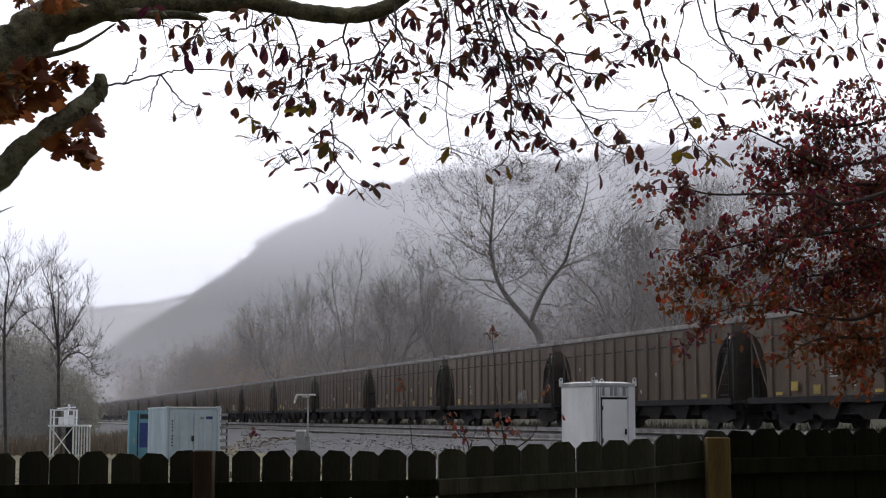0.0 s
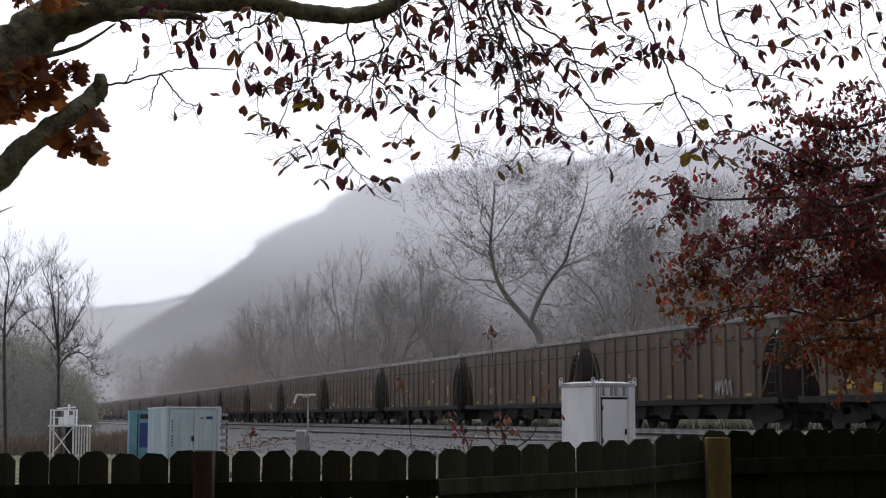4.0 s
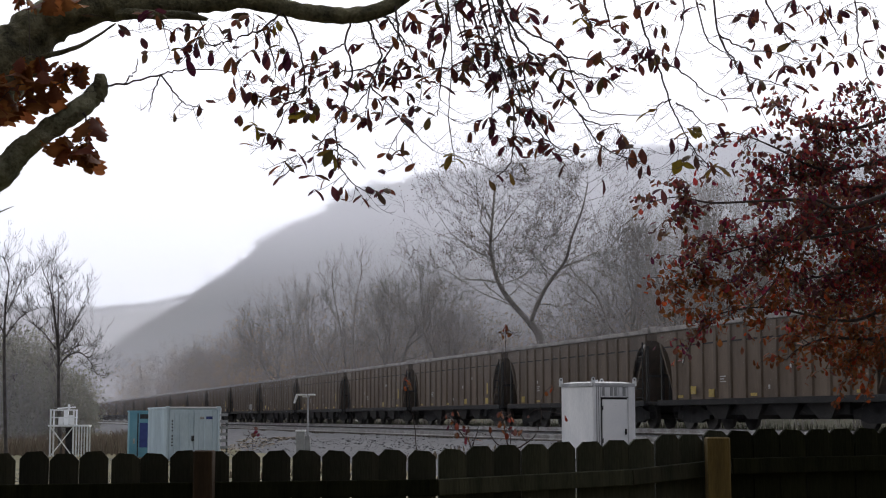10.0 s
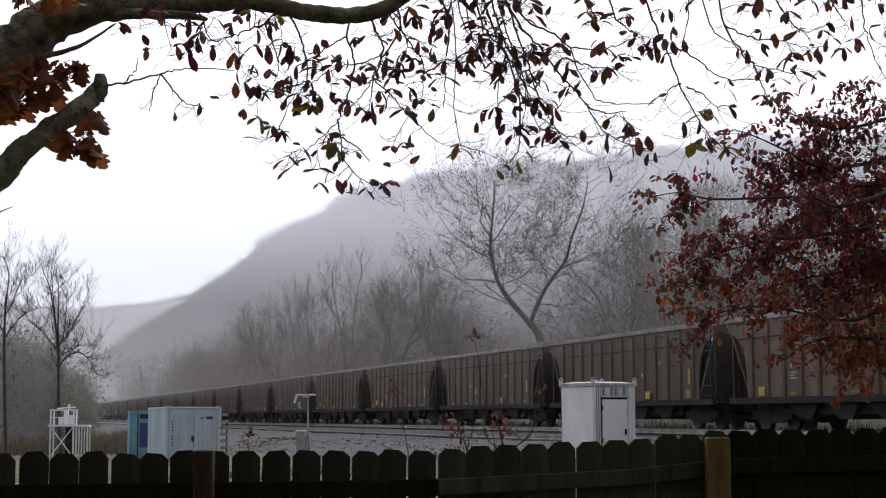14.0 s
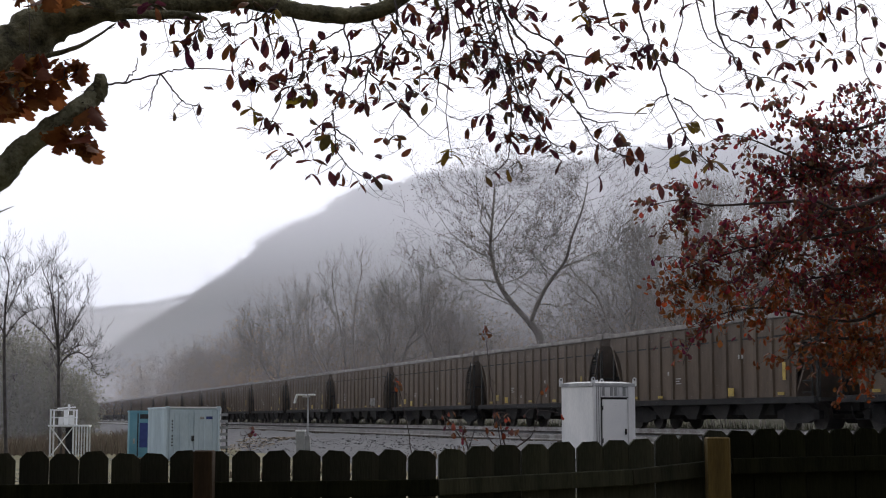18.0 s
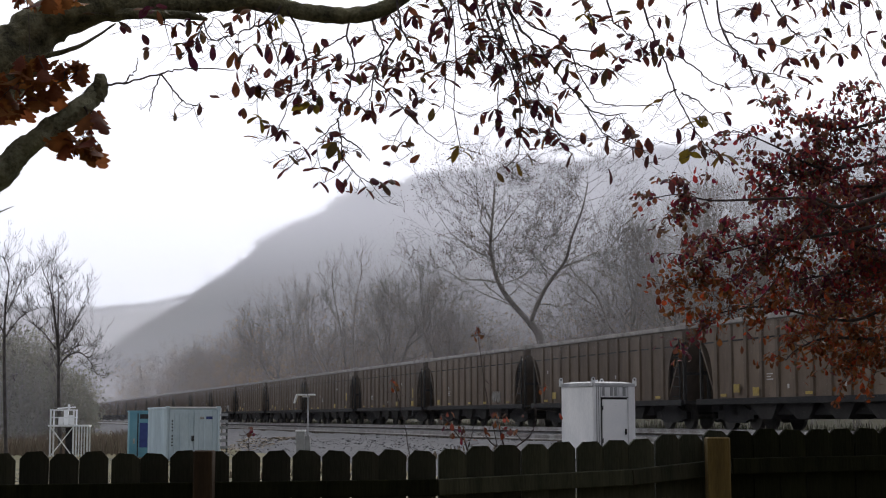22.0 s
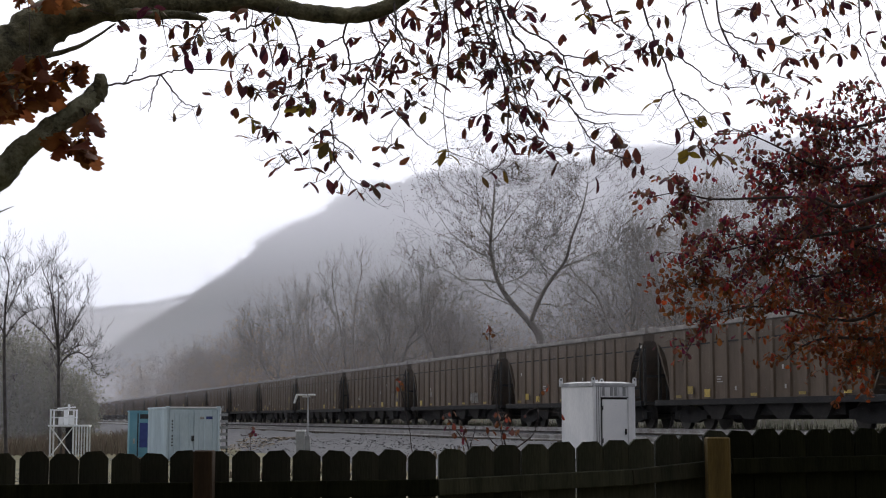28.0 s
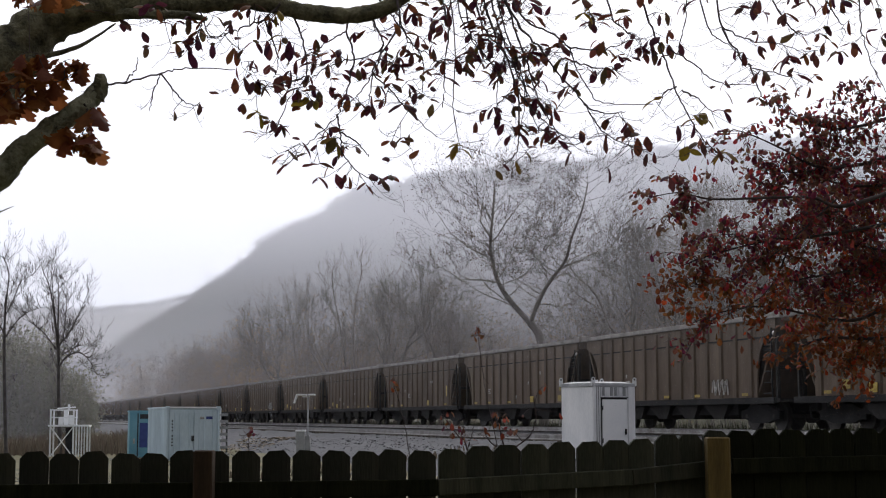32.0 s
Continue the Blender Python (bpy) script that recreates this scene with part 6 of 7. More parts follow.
swaying("twig_spray", TW, [[(0.697, 6.700, 4.085), (0.740, 6.550, 3.742), (0.790, 6.550, 3.686), (0.844, 6.550, 3.635)], [(0.555, 6.700, 4.093), (0.587, 6.500, 3.856), (0.648, 6.500, 3.729), (0.735, 6.500, 3.716)]],
        [((0.599, 6.500, 3.800), 3), ((0.623, 6.500, 3.739), 4), ((0.673, 6.500, 3.724), 4), ((0.724, 6.500, 3.704), 2), ((0.780, 6.550, 3.702), 3), ((0.802, 6.550, 3.640), 1), ((0.839, 6.550, 3.630), 2), ((0.863, 6.550, 3.584), 3), ((0.894, 6.550, 3.615), 2)],
        HICKORY, 15, "right", 0.5, shoots=12, gold=(1,), length=0.45)
swaying("twig_spray", "long drooping twig ending in yellowing leaves", [[(0.812, 6.700, 4.085), (0.897, 6.600, 3.730), (0.957, 6.600, 3.576), (1.017, 6.600, 3.382), (1.080, 6.600, 3.254), (1.143, 6.600, 3.148), (1.241, 6.600, 3.067)], [(0.995, 6.600, 3.576), (1.099, 6.600, 3.509), (1.198, 6.600, 3.422), (1.343, 6.600, 3.412)],
        [(1.017, 6.600, 3.407), (0.967, 6.600, 3.382), (0.941, 6.600, 3.326)], [(1.042, 6.600, 3.392), (1.116, 6.600, 3.346), (1.180, 6.600, 3.280)]],
        [((0.961, 6.600, 3.828), 2), ((1.005, 6.600, 3.844), 1), ((0.952, 6.600, 3.715), 2), ((0.986, 6.600, 3.637), 2), ((0.945, 6.600, 3.591), 2), ((0.928, 6.600, 3.326), 2), ((1.110, 6.600, 3.270), 3), ((1.160, 6.600, 3.275), 3), ((1.064, 6.600, 3.209), 1), ((1.029, 6.600, 3.219), 2),
         ((1.052, 6.600, 3.118), 3), ((1.113, 6.600, 3.138), 2), ((1.167, 6.600, 3.108), 2), ((1.216, 6.600, 3.092), 4)], HICKORY, 16, "right", 1.0, shoots=18, gold=(5, 6, 7, 10, 13), length=0.8, reach=0.2)
swaying("twig_spray", "long bare drooping twig with few leaves", [[(1.229, 6.700, 4.072), (1.243, 6.700, 3.756), (1.341, 6.700, 3.574), (1.416, 6.700, 3.522), (1.558, 6.700, 3.490)], [(1.121, 6.700, 4.072), (1.186, 6.700, 3.735), (1.266, 6.700, 3.652), (1.341, 6.700, 3.579)], [(1.255, 6.700, 3.725), (1.369, 6.700, 3.662), (1.483, 6.700, 3.647), (1.622, 6.700, 3.605)],
        [(1.366, 6.700, 3.553), (1.405, 6.700, 3.444), (1.439, 6.700, 3.377)], [(1.082, 6.700, 4.072), (1.082, 6.650, 3.795), (1.054, 6.650, 3.639), (1.023, 6.650, 3.567)]],
        [((1.147, 6.700, 3.830), 2), ((1.325, 6.700, 3.788), 1), ((1.419, 6.700, 3.835), 2), ((1.453, 6.700, 3.788), 1), ((1.386, 6.700, 3.751), 1), ((1.545, 6.700, 3.553), 4), ((1.601, 6.700, 3.568), 3), ((1.641, 6.700, 3.548), 2), ((1.558, 6.700, 3.496), 2), ((1.599, 6.700, 3.480), 1), ((1.416, 6.700, 3.496), 2)],
        HICKORY, 17, "right", 0.7, shoots=26, length=0.6, reach=0.2)
swaying("twig_spray", TW, [[(1.403, 6.700, 4.059), (1.449, 6.600, 3.846), (1.541, 6.600, 3.689), (1.605, 6.600, 3.653)], [(1.686, 6.700, 4.045), (1.696, 6.600, 3.833), (1.758, 6.600, 3.715), (1.782, 6.600, 3.663)], [(1.865, 6.700, 4.032), (1.854, 6.600, 3.730), (1.875, 6.600, 3.576), (1.944, 6.600, 3.397)]],
        [((1.554, 6.600, 3.823), 3), ((1.629, 6.600, 3.807), 2), ((1.679, 6.600, 3.766), 2), ((1.735, 6.600, 3.782), 2), ((1.596, 6.600, 3.673), 3), ((1.666, 6.600, 3.653), 1), ((1.741, 6.600, 3.648), 2), ((1.777, 6.600, 3.678), 1), ((1.807, 6.600, 3.823), 4), ((1.830, 6.600, 3.607), 4), ((1.897, 6.600, 3.823), 4),
         ((1.935, 6.600, 3.751), 3), ((1.957, 6.600, 3.642), 3), ((1.964, 6.600, 3.545), 2)], HICKORY, 18, "right", 0.7, shoots=22, length=0.5)
swaying("leafy_spur", "cluster of large rust-brown dry leaves", [[(-1.650, 6.300, 3.406), (-1.723, 6.260, 3.397), (-1.791, 6.250, 3.395)], [(-1.650, 6.300, 3.406), (-1.586, 6.280, 3.426), (-1.527, 6.280, 3.463)]],
        [((-1.752, 6.270, 3.477), 3), ((-1.692, 6.270, 3.485), 3), ((-1.632, 6.270, 3.477), 3), ((-1.573, 6.270, 3.485), 4), ((-1.536, 6.270, 3.460), 3), ((-1.797, 6.270, 3.400), 3), ((-1.843, 6.270, 3.351), 4), ((-1.799, 6.270, 3.315), 4), ((-1.700, 6.270, 3.363), 3), ((-1.629, 6.270, 3.375), 2),
         ((-1.607, 6.270, 3.436), 2), ((-1.829, 6.270, 3.279), 4), ((-1.756, 6.250, 3.419), 4), ((-1.718, 6.250, 3.323), 4), ((-1.851, 6.250, 3.419), 3), ((-1.661, 6.250, 3.419), 3), ((-1.781, 6.300, 3.780), 3), ((-1.648, 6.300, 3.762), 3), ((-1.595, 6.300, 3.770), 3)], RUSTY, 19, "left", 0.2, shoots=1, spread=60, length=0.3, leafy=0)
swaying("leafy_spur", "hanging cluster of rust-brown dry leaves", [[(-1.523, 6.330, 3.315), (-1.488, 6.270, 3.242), (-1.505, 6.270, 3.158)]],
        [((-1.471, 6.270, 3.250), 3), ((-1.487, 6.270, 3.201), 2), ((-1.588, 6.270, 3.163), 2), ((-1.552, 6.270, 3.144), 3), ((-1.492, 6.270, 3.139), 3), ((-1.452, 6.270, 3.129), 4), ((-1.671, 6.270, 3.158), 1), ((-1.432, 6.270, 3.110), 2)], RUSTY, 20, "left", 0.7, shoots=1, spread=45, length=0.3, leafy=0)

# ---- the red-leaved tree beyond the fence ----
RO = Vector((3.55, 8.9, 0))
redtree = thing("red_maple_tree", Matrix.Translation(RO), "low-branched tree with dense dark red autumn leaves", "tree")
limb(redtree, RO, "trunk", "grey-brown trunk", [(3.55, 8.9, -0.2), (3.5, 8.9, 1.2), (3.4, 8.88, 2.4), (3.45, 8.9, 4.2)], [0.16, 0.13, 0.11, 0.07], 10)


def red_branch(lines, seed, amount, shoots, warm, label, reach=0.23, keep=36):
    """One bough with leafy side shoots: some leaves singly, the rest gathered."""
    rng = random.Random(seed)
    o = Vector(lines[0][0])
    sh, more, single = Shape(), Shape(), []
    for k, stem in enumerate(lines):
        pts = [p - o for p in curve(stem, 6)]
        n = len(pts)
        w = (0.013 if k == 0 else 0.0065) * min(1.0, (pts[0] - pts[-1]).length / 0.9)
        sh.tube(pts, [w * (1 - 0.94 * i / (n - 1)) + 0.0011 for i in range(n)], 5, False)
        for _ in range(shoots if k == 0 else shoots * 2 // 3):
            f = rng.uniform(0.08, 1.0)
            p = pts[int(f * (n - 1))]
            w = rng.uniform(0, 6.283)
            e = p + Vector((math.cos(w) * reach - 0.06, rng.gauss(0, 0.16), math.sin(w) * reach * 0.75 - 0.02)) * rng.uniform(0.35, 1.0)
            line = curve([p, p.lerp(e, 0.5) + Vector((0, 0, 0.03)), e], 3)
            sh.tube(line, [0.0026 - 0.0017 * i / (len(line) - 1) for i in range(len(line))], 3, False)
            for q in line[2:]:
                for _ in range(rng.choice((1, 2, 2, 3))):
                    single.append((q + Vector((rng.gauss(0, 0.018), rng.gauss(0, 0.02), rng.gauss(0, 0.015))), rng.random() < warm))
    ob = part("leafy_branch", sh.mesh("leafy_branch", TWIG, True, False), None, redtree, label, Matrix.Translation(o - RO))
    rng.shuffle(single)
    for i, (q, hot) in enumerate(single):
        kinds = ORANGE if hot else REDLEAF
        m = hang(q, rng, 95, 1.0)
        if i < keep:
            lf = part("leaf", kinds[rng.randrange(5)], None, ob)
            lf.matrix_basis = m
        else:
            me = kinds[rng.randrange(5)]
            k = len(more.v)
            more.v += [tuple(m @ v.co) for v in me.vertices]
            more.f += [tuple(j + k for j in p.vertices) for p in me.polygons]
    if more.f:
        tagged(part("foliage", more.mesh("foliage", LEAFORANGE if warm > 0.5 else LEAFRED, True, False), None, ob), "dense small red leaves", kind="stuff")
    SWAYS.append((ob, o - RO, "red", amount, 1.2))


red_branch([[(2.869, 8.700, 3.191), (2.536, 8.600, 3.103), (2.152, 8.600, 3.031), (1.828, 8.600, 2.992), (1.504, 8.600, 2.901), (1.357, 8.600, 2.843)], [(2.229, 8.500, 3.229), (1.967, 8.500, 2.987), (1.804, 8.500, 2.858), (1.675, 8.500, 2.762)], [(1.828, 8.600, 2.992), (1.635, 8.600, 3.031), (1.425, 8.600, 2.998)]],
           101, 0.7, 40, 0.25, "bough crowded with dark red leaves")
red_branch([[(2.887, 8.800, 2.789), (2.550, 8.700, 2.634), (2.359, 8.700, 2.559), (2.132, 8.700, 2.585), (1.873, 8.700, 2.634), (1.645, 8.700, 2.611), (1.433, 8.700, 2.536)], [(1.973, 8.600, 2.966), (1.888, 8.600, 2.771), (1.756, 8.600, 2.642), (1.561, 8.600, 2.562)], [(1.662, 8.600, 2.771), (1.468, 8.600, 2.755), (1.339, 8.600, 2.707)]],
           102, 0.35, 40, 0.55, "bough of red and orange leaves")
red_branch([[(2.844, 8.600, 3.391), (2.292, 8.500, 3.187), (2.101, 8.500, 3.229), (1.813, 8.500, 3.219), (1.524, 8.500, 3.206), (1.333, 8.500, 3.238), (1.159, 8.500, 3.200)], [(1.524, 8.500, 3.206), (1.379, 8.500, 3.132), (1.298, 8.500, 3.083)], [(1.365, 8.500, 3.238), (1.382, 8.500, 3.293), (1.430, 8.500, 3.326)]],
           103, 1.3, 15, 0.04, "thin bough of small purple-red leaves", 0.14)
red_branch([[(2.919, 8.800, 3.659), (2.514, 8.800, 3.490), (2.214, 8.800, 3.457), (2.017, 8.800, 3.551), (1.835, 8.800, 3.632), (1.703, 8.800, 3.673)], [(2.380, 8.800, 3.473), (2.046, 8.800, 3.416), (1.815, 8.800, 3.450)], [(2.214, 8.800, 3.457), (2.045, 8.800, 3.356), (1.845, 8.800, 3.339)]],
           104, 1.2, 34, 0.04, "upper bough of purple-red leaves", 0.24)
red_branch([[(2.961, 8.900, 3.918), (2.618, 8.900, 3.763), (2.346, 8.900, 3.705), (2.146, 8.900, 3.763), (1.986, 8.900, 3.842)], [(2.618, 8.900, 3.763), (2.411, 8.900, 3.610), (2.209, 8.900, 3.603)], [(2.756, 8.900, 3.849), (2.554, 8.900, 3.884), (2.317, 8.900, 3.849)]],
           105, 1.2, 34, 0.02, "upper bough of purple-red leaves", 0.22)
red_branch([[(2.908, 8.900, 2.465), (2.481, 8.800, 2.460), (2.219, 8.800, 2.460), (2.053, 8.800, 2.394), (1.986, 8.800, 2.329)], [(2.481, 8.800, 2.460), (2.379, 8.800, 2.329), (2.326, 8.800, 2.198)], [(2.749, 8.800, 2.591), (2.543, 8.800, 2.329), (2.491, 8.800, 2.231)]],
           106, 0.3, 30, 0.7, "low bough of orange-red leaves", 0.22)
red_branch([[(2.992, 9.100, 2.988), (2.648, 9.100, 2.919), (2.374, 9.100, 2.868), (2.100, 9.100, 2.816), (1.859, 9.100, 2.748)], [(2.648, 9.100, 2.919), (2.506, 9.100, 2.748), (2.267, 9.100, 2.697)], [(2.651, 9.100, 3.022), (2.451, 9.100, 3.177), (2.212, 9.100, 3.212)], [(2.864, 9.100, 3.229), (2.593, 9.100, 3.350), (2.286, 9.100, 3.402)]],
           107, 0.5, 50, 0.3, "inner bough crowded with dark red leaves")
red_branch([[(3.192, 9.400, 2.914), (2.873, 9.400, 2.843), (2.659, 9.400, 2.773), (2.444, 9.400, 2.632), (2.300, 9.400, 2.491)], [(2.873, 9.400, 2.843), (2.702, 9.400, 3.020), (2.492, 9.400, 3.056)], [(2.936, 9.400, 2.632), (2.721, 9.400, 2.491), (2.506, 9.400, 2.351)], [(2.882, 9.400, 3.127), (2.675, 9.400, 3.269), (2.502, 9.400, 3.412)]],
           109, 0.3, 62, 0.6, "shaded inner bough of brown-red leaves", 0.26)
red_branch([[(3.15, 9.0, 3.46), (2.75, 9.0, 3.40), (2.45, 9.0, 3.38), (2.2, 9.0, 3.45), (2.0, 9.0, 3.55)], [(2.75, 9.0, 3.40), (2.5, 9.0, 3.25), (2.25, 9.0, 3.2)], [(2.45, 9.0, 3.38), (2.3, 9.0, 3.55), (2.22, 9.0, 3.7)], [(3.1, 9.0, 3.5), (2.8, 9.0, 3.6), (2.55, 9.0, 3.62)]],
           110, 0.9, 30, 0.05, "upper bough crowded with purple-red leaves", 0.26)
red_branch([[(3.2, 9.25, 2.98), (2.85, 9.25, 3.00), (2.5, 9.25, 3.06), (2.2, 9.25, 3.10), (1.9, 9.25, 3.08)], [(2.85, 9.25, 3.00), (2.6, 9.25, 2.85), (2.35, 9.25, 2.78), (2.1, 9.25, 2.80)], [(2.5, 9.25, 3.06), (2.3, 9.25, 3.25), (2.1, 9.25, 3.35)], [(3.1, 9.25, 3.20), (2.8, 9.25, 3.32), (2.5, 9.25, 3.50)]],
           111, 0.4, 52, 0.5, "shaded inner bough of brown-red leaves", 0.28)
red_branch([[(1.571, 8.650, 2.581), (1.451, 8.620, 2.483), (1.381, 8.600, 2.369), (1.357, 8.600, 2.296)]], 108, 0.35, 9, 0.3, "hanging shoot of red-brown leaves", 0.09, 40)

# ---- saplings behind the fence ----
def sapling(label, stems, clusters, seed, leaves, series, amount, thick=0.006):
    o = Vector(stems[0][0])
    base = Vector((o.x, o.y, 0))
    s = thing("sapling", Matrix.Translation(base), label, "sapling", "saplings along the fence")
    ob, o2 = spray(s, "shoot", "thin stem with a few leaves", stems, clusters, leaves, seed, thick=thick, shoots=3, spread=75, size=0.85, reach=0.1, leafy=0.1)
    ob.matrix_basis = Matrix.Translation(o2 - base)
    SWAYS.append((ob, o2 - base, series, amount, -0.9))


sapling("tall thin sapling with orange-brown leaves at its tip", [[(0.373, 8.400, 1.267), (0.329, 8.400, 1.818), (0.281, 8.400, 2.189), (0.257, 8.400, 2.470)]],
        [((0.257, 8.400, 2.495), 3), ((0.244, 8.400, 2.470), 2), ((0.276, 8.400, 2.452), 2), ((0.232, 8.400, 2.433), 1)], 201, ORANGE, "shoot", 1.0, 0.0022)
sapling("thin sapling with a few red leaves", [[(-0.134, 8.300, 1.276), (-0.166, 8.300, 1.820), (-0.209, 8.300, 2.064), (-0.241, 8.300, 2.193)]],
        [((-0.259, 8.300, 2.199), 3), ((-0.228, 8.300, 2.187), 3), ((-0.241, 8.300, 2.156), 2)], 202, ORANGE, "shoot", 0.6, 0.0022)
sapling("low twiggy shoot with a red leaf above the fence", [[(-1.036, 8.200, 1.285), (-1.030, 8.200, 1.762), (-1.036, 8.200, 1.912)]], [((-1.036, 8.200, 1.931), 4), ((-1.023, 8.200, 1.912), 2)], 203, REDLEAF, "shoot", 0.3, 0.002)
sapling("twiggy sapling with rust-red leaves", [[(0.161, 8.600, 1.250), (0.146, 8.600, 1.813), (0.089, 8.600, 1.915), (0.026, 8.600, 2.003)], [(0.146, 8.600, 1.813), (0.162, 8.600, 1.877), (0.185, 8.600, 1.956)]],
        [((0.035, 8.600, 2.010), 3), ((0.051, 8.600, 1.965), 3), ((0.099, 8.600, 1.940), 3), ((0.140, 8.600, 1.924), 3), ((0.070, 8.600, 1.889), 2), ((0.121, 8.600, 1.877), 3), ((0.172, 8.600, 1.858), 2), ((0.013, 8.600, 1.940), 1)], 204, RED_MIX, "shoot", 0.3)
sapling("twiggy sapling with orange and rust leaves", [[(0.371, 8.700, 1.241), (0.357, 8.700, 1.811), (0.342, 8.700, 1.907), (0.323, 8.700, 2.003)], [(0.367, 8.700, 1.811), (0.454, 8.700, 1.859), (0.519, 8.700, 1.923), (0.542, 8.700, 2.019), (0.536, 8.700, 2.083)], [(0.357, 8.700, 1.811), (0.277, 8.700, 1.875), (0.251, 8.700, 1.914)]],
        [((0.323, 8.700, 2.019), 3), ((0.358, 8.700, 1.987), 3), ((0.310, 8.700, 1.955), 3), ((0.374, 8.700, 1.923), 3), ((0.348, 8.700, 1.891), 3), ((0.251, 8.700, 1.920), 2), ((0.422, 8.700, 1.907), 2), ((0.471, 8.700, 2.003), 1), ((0.595, 8.700, 2.164), 2), ((0.575, 8.700, 2.132), 1), ((0.665, 8.700, 2.010), 1)], 205, RED_MIX, "shoot", 0.3)


# ---- unseen wall and eaves behind the camera, added to shade the fence and leaves ----
hw = Shape().box(-9, 9, -2.6, -2.4, 0, 7)
for k in range(28):
    hw.box(-9, 9, -2.4, -2.385, k * 0.25 + 0.02, k * 0.25 + 0.235)
solid("wall_house", hw, WALL, "unseen dark sided wall added behind the yard to shade it", kind="structure")
solid("roof_house", Shape().box(-9.4, 9.4, -6, -1.2, 7.0, 7.2), WALL, "unseen eaves added on top of the shading wall", kind="structure")


# ---- the wind: how far the leafy twigs are blown aside and up, in metres, every half second ----
WIND = {}
WIND['left'] = []
WIND['left'] += [(0, -0.053, 0.011), (0.5, -0.034, 0.014), (1, -0.038, 0.022), (1.5, -0.046, 0.033), (2, -0.034, 0.033), (2.5, -0.049, 0.025), (3, -0.016, 0.029), (3.5, -0.012, 0.029)]
WIND['left'] += [(5.5, -0.023, 0.04), (6, -0.019, 0.04), (6.5, -0.042, 0.051), (7, -0.053, 0.033), (7.5, -0.053, -0.004), (8, -0.027, -0.008), (8.5, -0.027, -0.008), (9, -0.023, -0.015), (9.5, -0.016, -0.015), (10, -0.034, -0.019), (10.5, -0.038, -0.012), (11, -0.019, -0.019), (11.5, -0.034, -0.012), (12, -0.027, -0.015), (12.5, -0.012, -0), (13, -0.016, 0.014), (13.5, -0.027, 0.011), (14, -0.016, 0.014), (14.5, -0.005, 0.048)]
WIND['left'] += [(16.5, -0.049, 0.014), (17, -0.011, 0.003), (17.5, 0.011, 0.014), (18, -0.046, 0.048), (18.5, -0.057, 0.014), (19, -0.001, -0), (19.5, -0.023, -0), (20, -0.008, -0.012), (20.5, -0.023, -0.004), (21, -0.046, -0.004), (21.5, -0.019, -0), (22, -0.016, 0.018), (22.5, -0.024, 0.029), (23, -0.04, 0.014), (23.5, -0.005, 0.04), (24, -0.023, 0.029), (24.5, -0.03, 0.044), (25, -0.047, 0.014), (25.5, -0.008, -0.012)]
WIND['left'] += [(27.5, -0.031, -0.008), (28, -0.053, 0.011), (28.5, -0.034, 0.037), (29, -0.057, 0.029), (29.5, -0.053, 0.022), (30, -0.049, 0.037), (30.5, -0.038, 0.033), (31, -0.053, 0.037), (31.5, -0.038, 0.025), (32, -0.019, 0.037)]
WIND['middle'] = []
WIND['middle'] += [(0, -0.015, 0.02), (0.5, -0.011, 0.034), (1, -0.004, 0.034), (1.5, -0.011, 0.031), (2, -0.004, 0.024), (2.5, 0.015, 0.016), (3, 0.026, 0.034), (3.5, 0.03, 0.031)]
WIND['middle'] += [(5.5, 0, 0.038), (6, 0.008, 0.046), (6.5, -0.011, 0.042), (7, -0.022, 0.001), (7.5, 0, -0.006), (8, 0.026, 0.005), (8.5, 0.015, 0.008), (9, 0.022, -0.006), (9.5, 0.026, -0.003), (10, -0.004, -0.01), (10.5, 0.004, -0.003), (11, 0.015, 0.012), (11.5, -0.004, -0.003), (12, -0.015, 0.008), (12.5, 0.008, 0.046), (13, 0.004, 0.027), (13.5, 0.011, 0.027), (14, 0.022, 0.034), (14.5, 0.041, 0.061)]
WIND['middle'] += [(16.5, -0.018, 0.008), (17, 0.012, 0.008), (17.5, 0.038, 0.068), (18, -0.015, 0.008), (18.5, 0, 0.016), (19, 0, 0.001), (19.5, 0.015, 0.008), (20, 0.022, 0.005), (20.5, -0.019, -0.003), (21, -0.019, 0.008), (21.5, 0, 0.02), (22, 0.022, 0.024), (22.5, 0.003, 0.031), (23, -0.009, 0.016), (23.5, 0.014, 0.027), (24, 0.023, 0.034), (24.5, 0, 0.024), (25, 0.002, 0.008), (25.5, 0.011, 0.008)]
WIND['middle'] += [(27.5, -0.005, 0.016), (28, -0.027, 0.008), (28.5, -0.02, 0.027), (29, -0.023, 0.016), (29.5, -0.023, 0.016), (30, -0.005, 0.031), (30.5, -0.031, 0.016), (31, -0.005, 0.016), (31.5, -0.001, 0.031), (32, 0.018, 0.034)]
WIND['right'] = []
WIND['right'] += [(0, -0.008, 0.044), (0.5, 0.007, 0.052), (1, 0.007, 0.044), (1.5, -0.001, 0.03), (2, 0.018, 0.026), (2.5, 0.021, 0.037), (3, 0.029, 0.037), (3.5, 0.021, 0.022)]
WIND['right'] += [(5.5, 0.021, 0.052), (6, 0.003, 0.052), (6.5, 0.003, 0.011), (7, -0.012, -0), (7.5, -0.008, -0), (8, 0.018, 0.015), (8.5, -0.001, -0.008), (9, 0.018, -0.015), (9.5, 0.007, -0.015), (10, -0.008, -0), (10.5, 0.01, 0.015), (11, 0.01, -0.011), (11.5, 0.018, 0.011), (12, -0.001, 0.063), (12.5, 0.01, 0.041), (13, 0.003, 0.037), (13.5, 0.021, 0.048), (14, 0.04, 0.063), (14.5, 0.021, 0.056)]
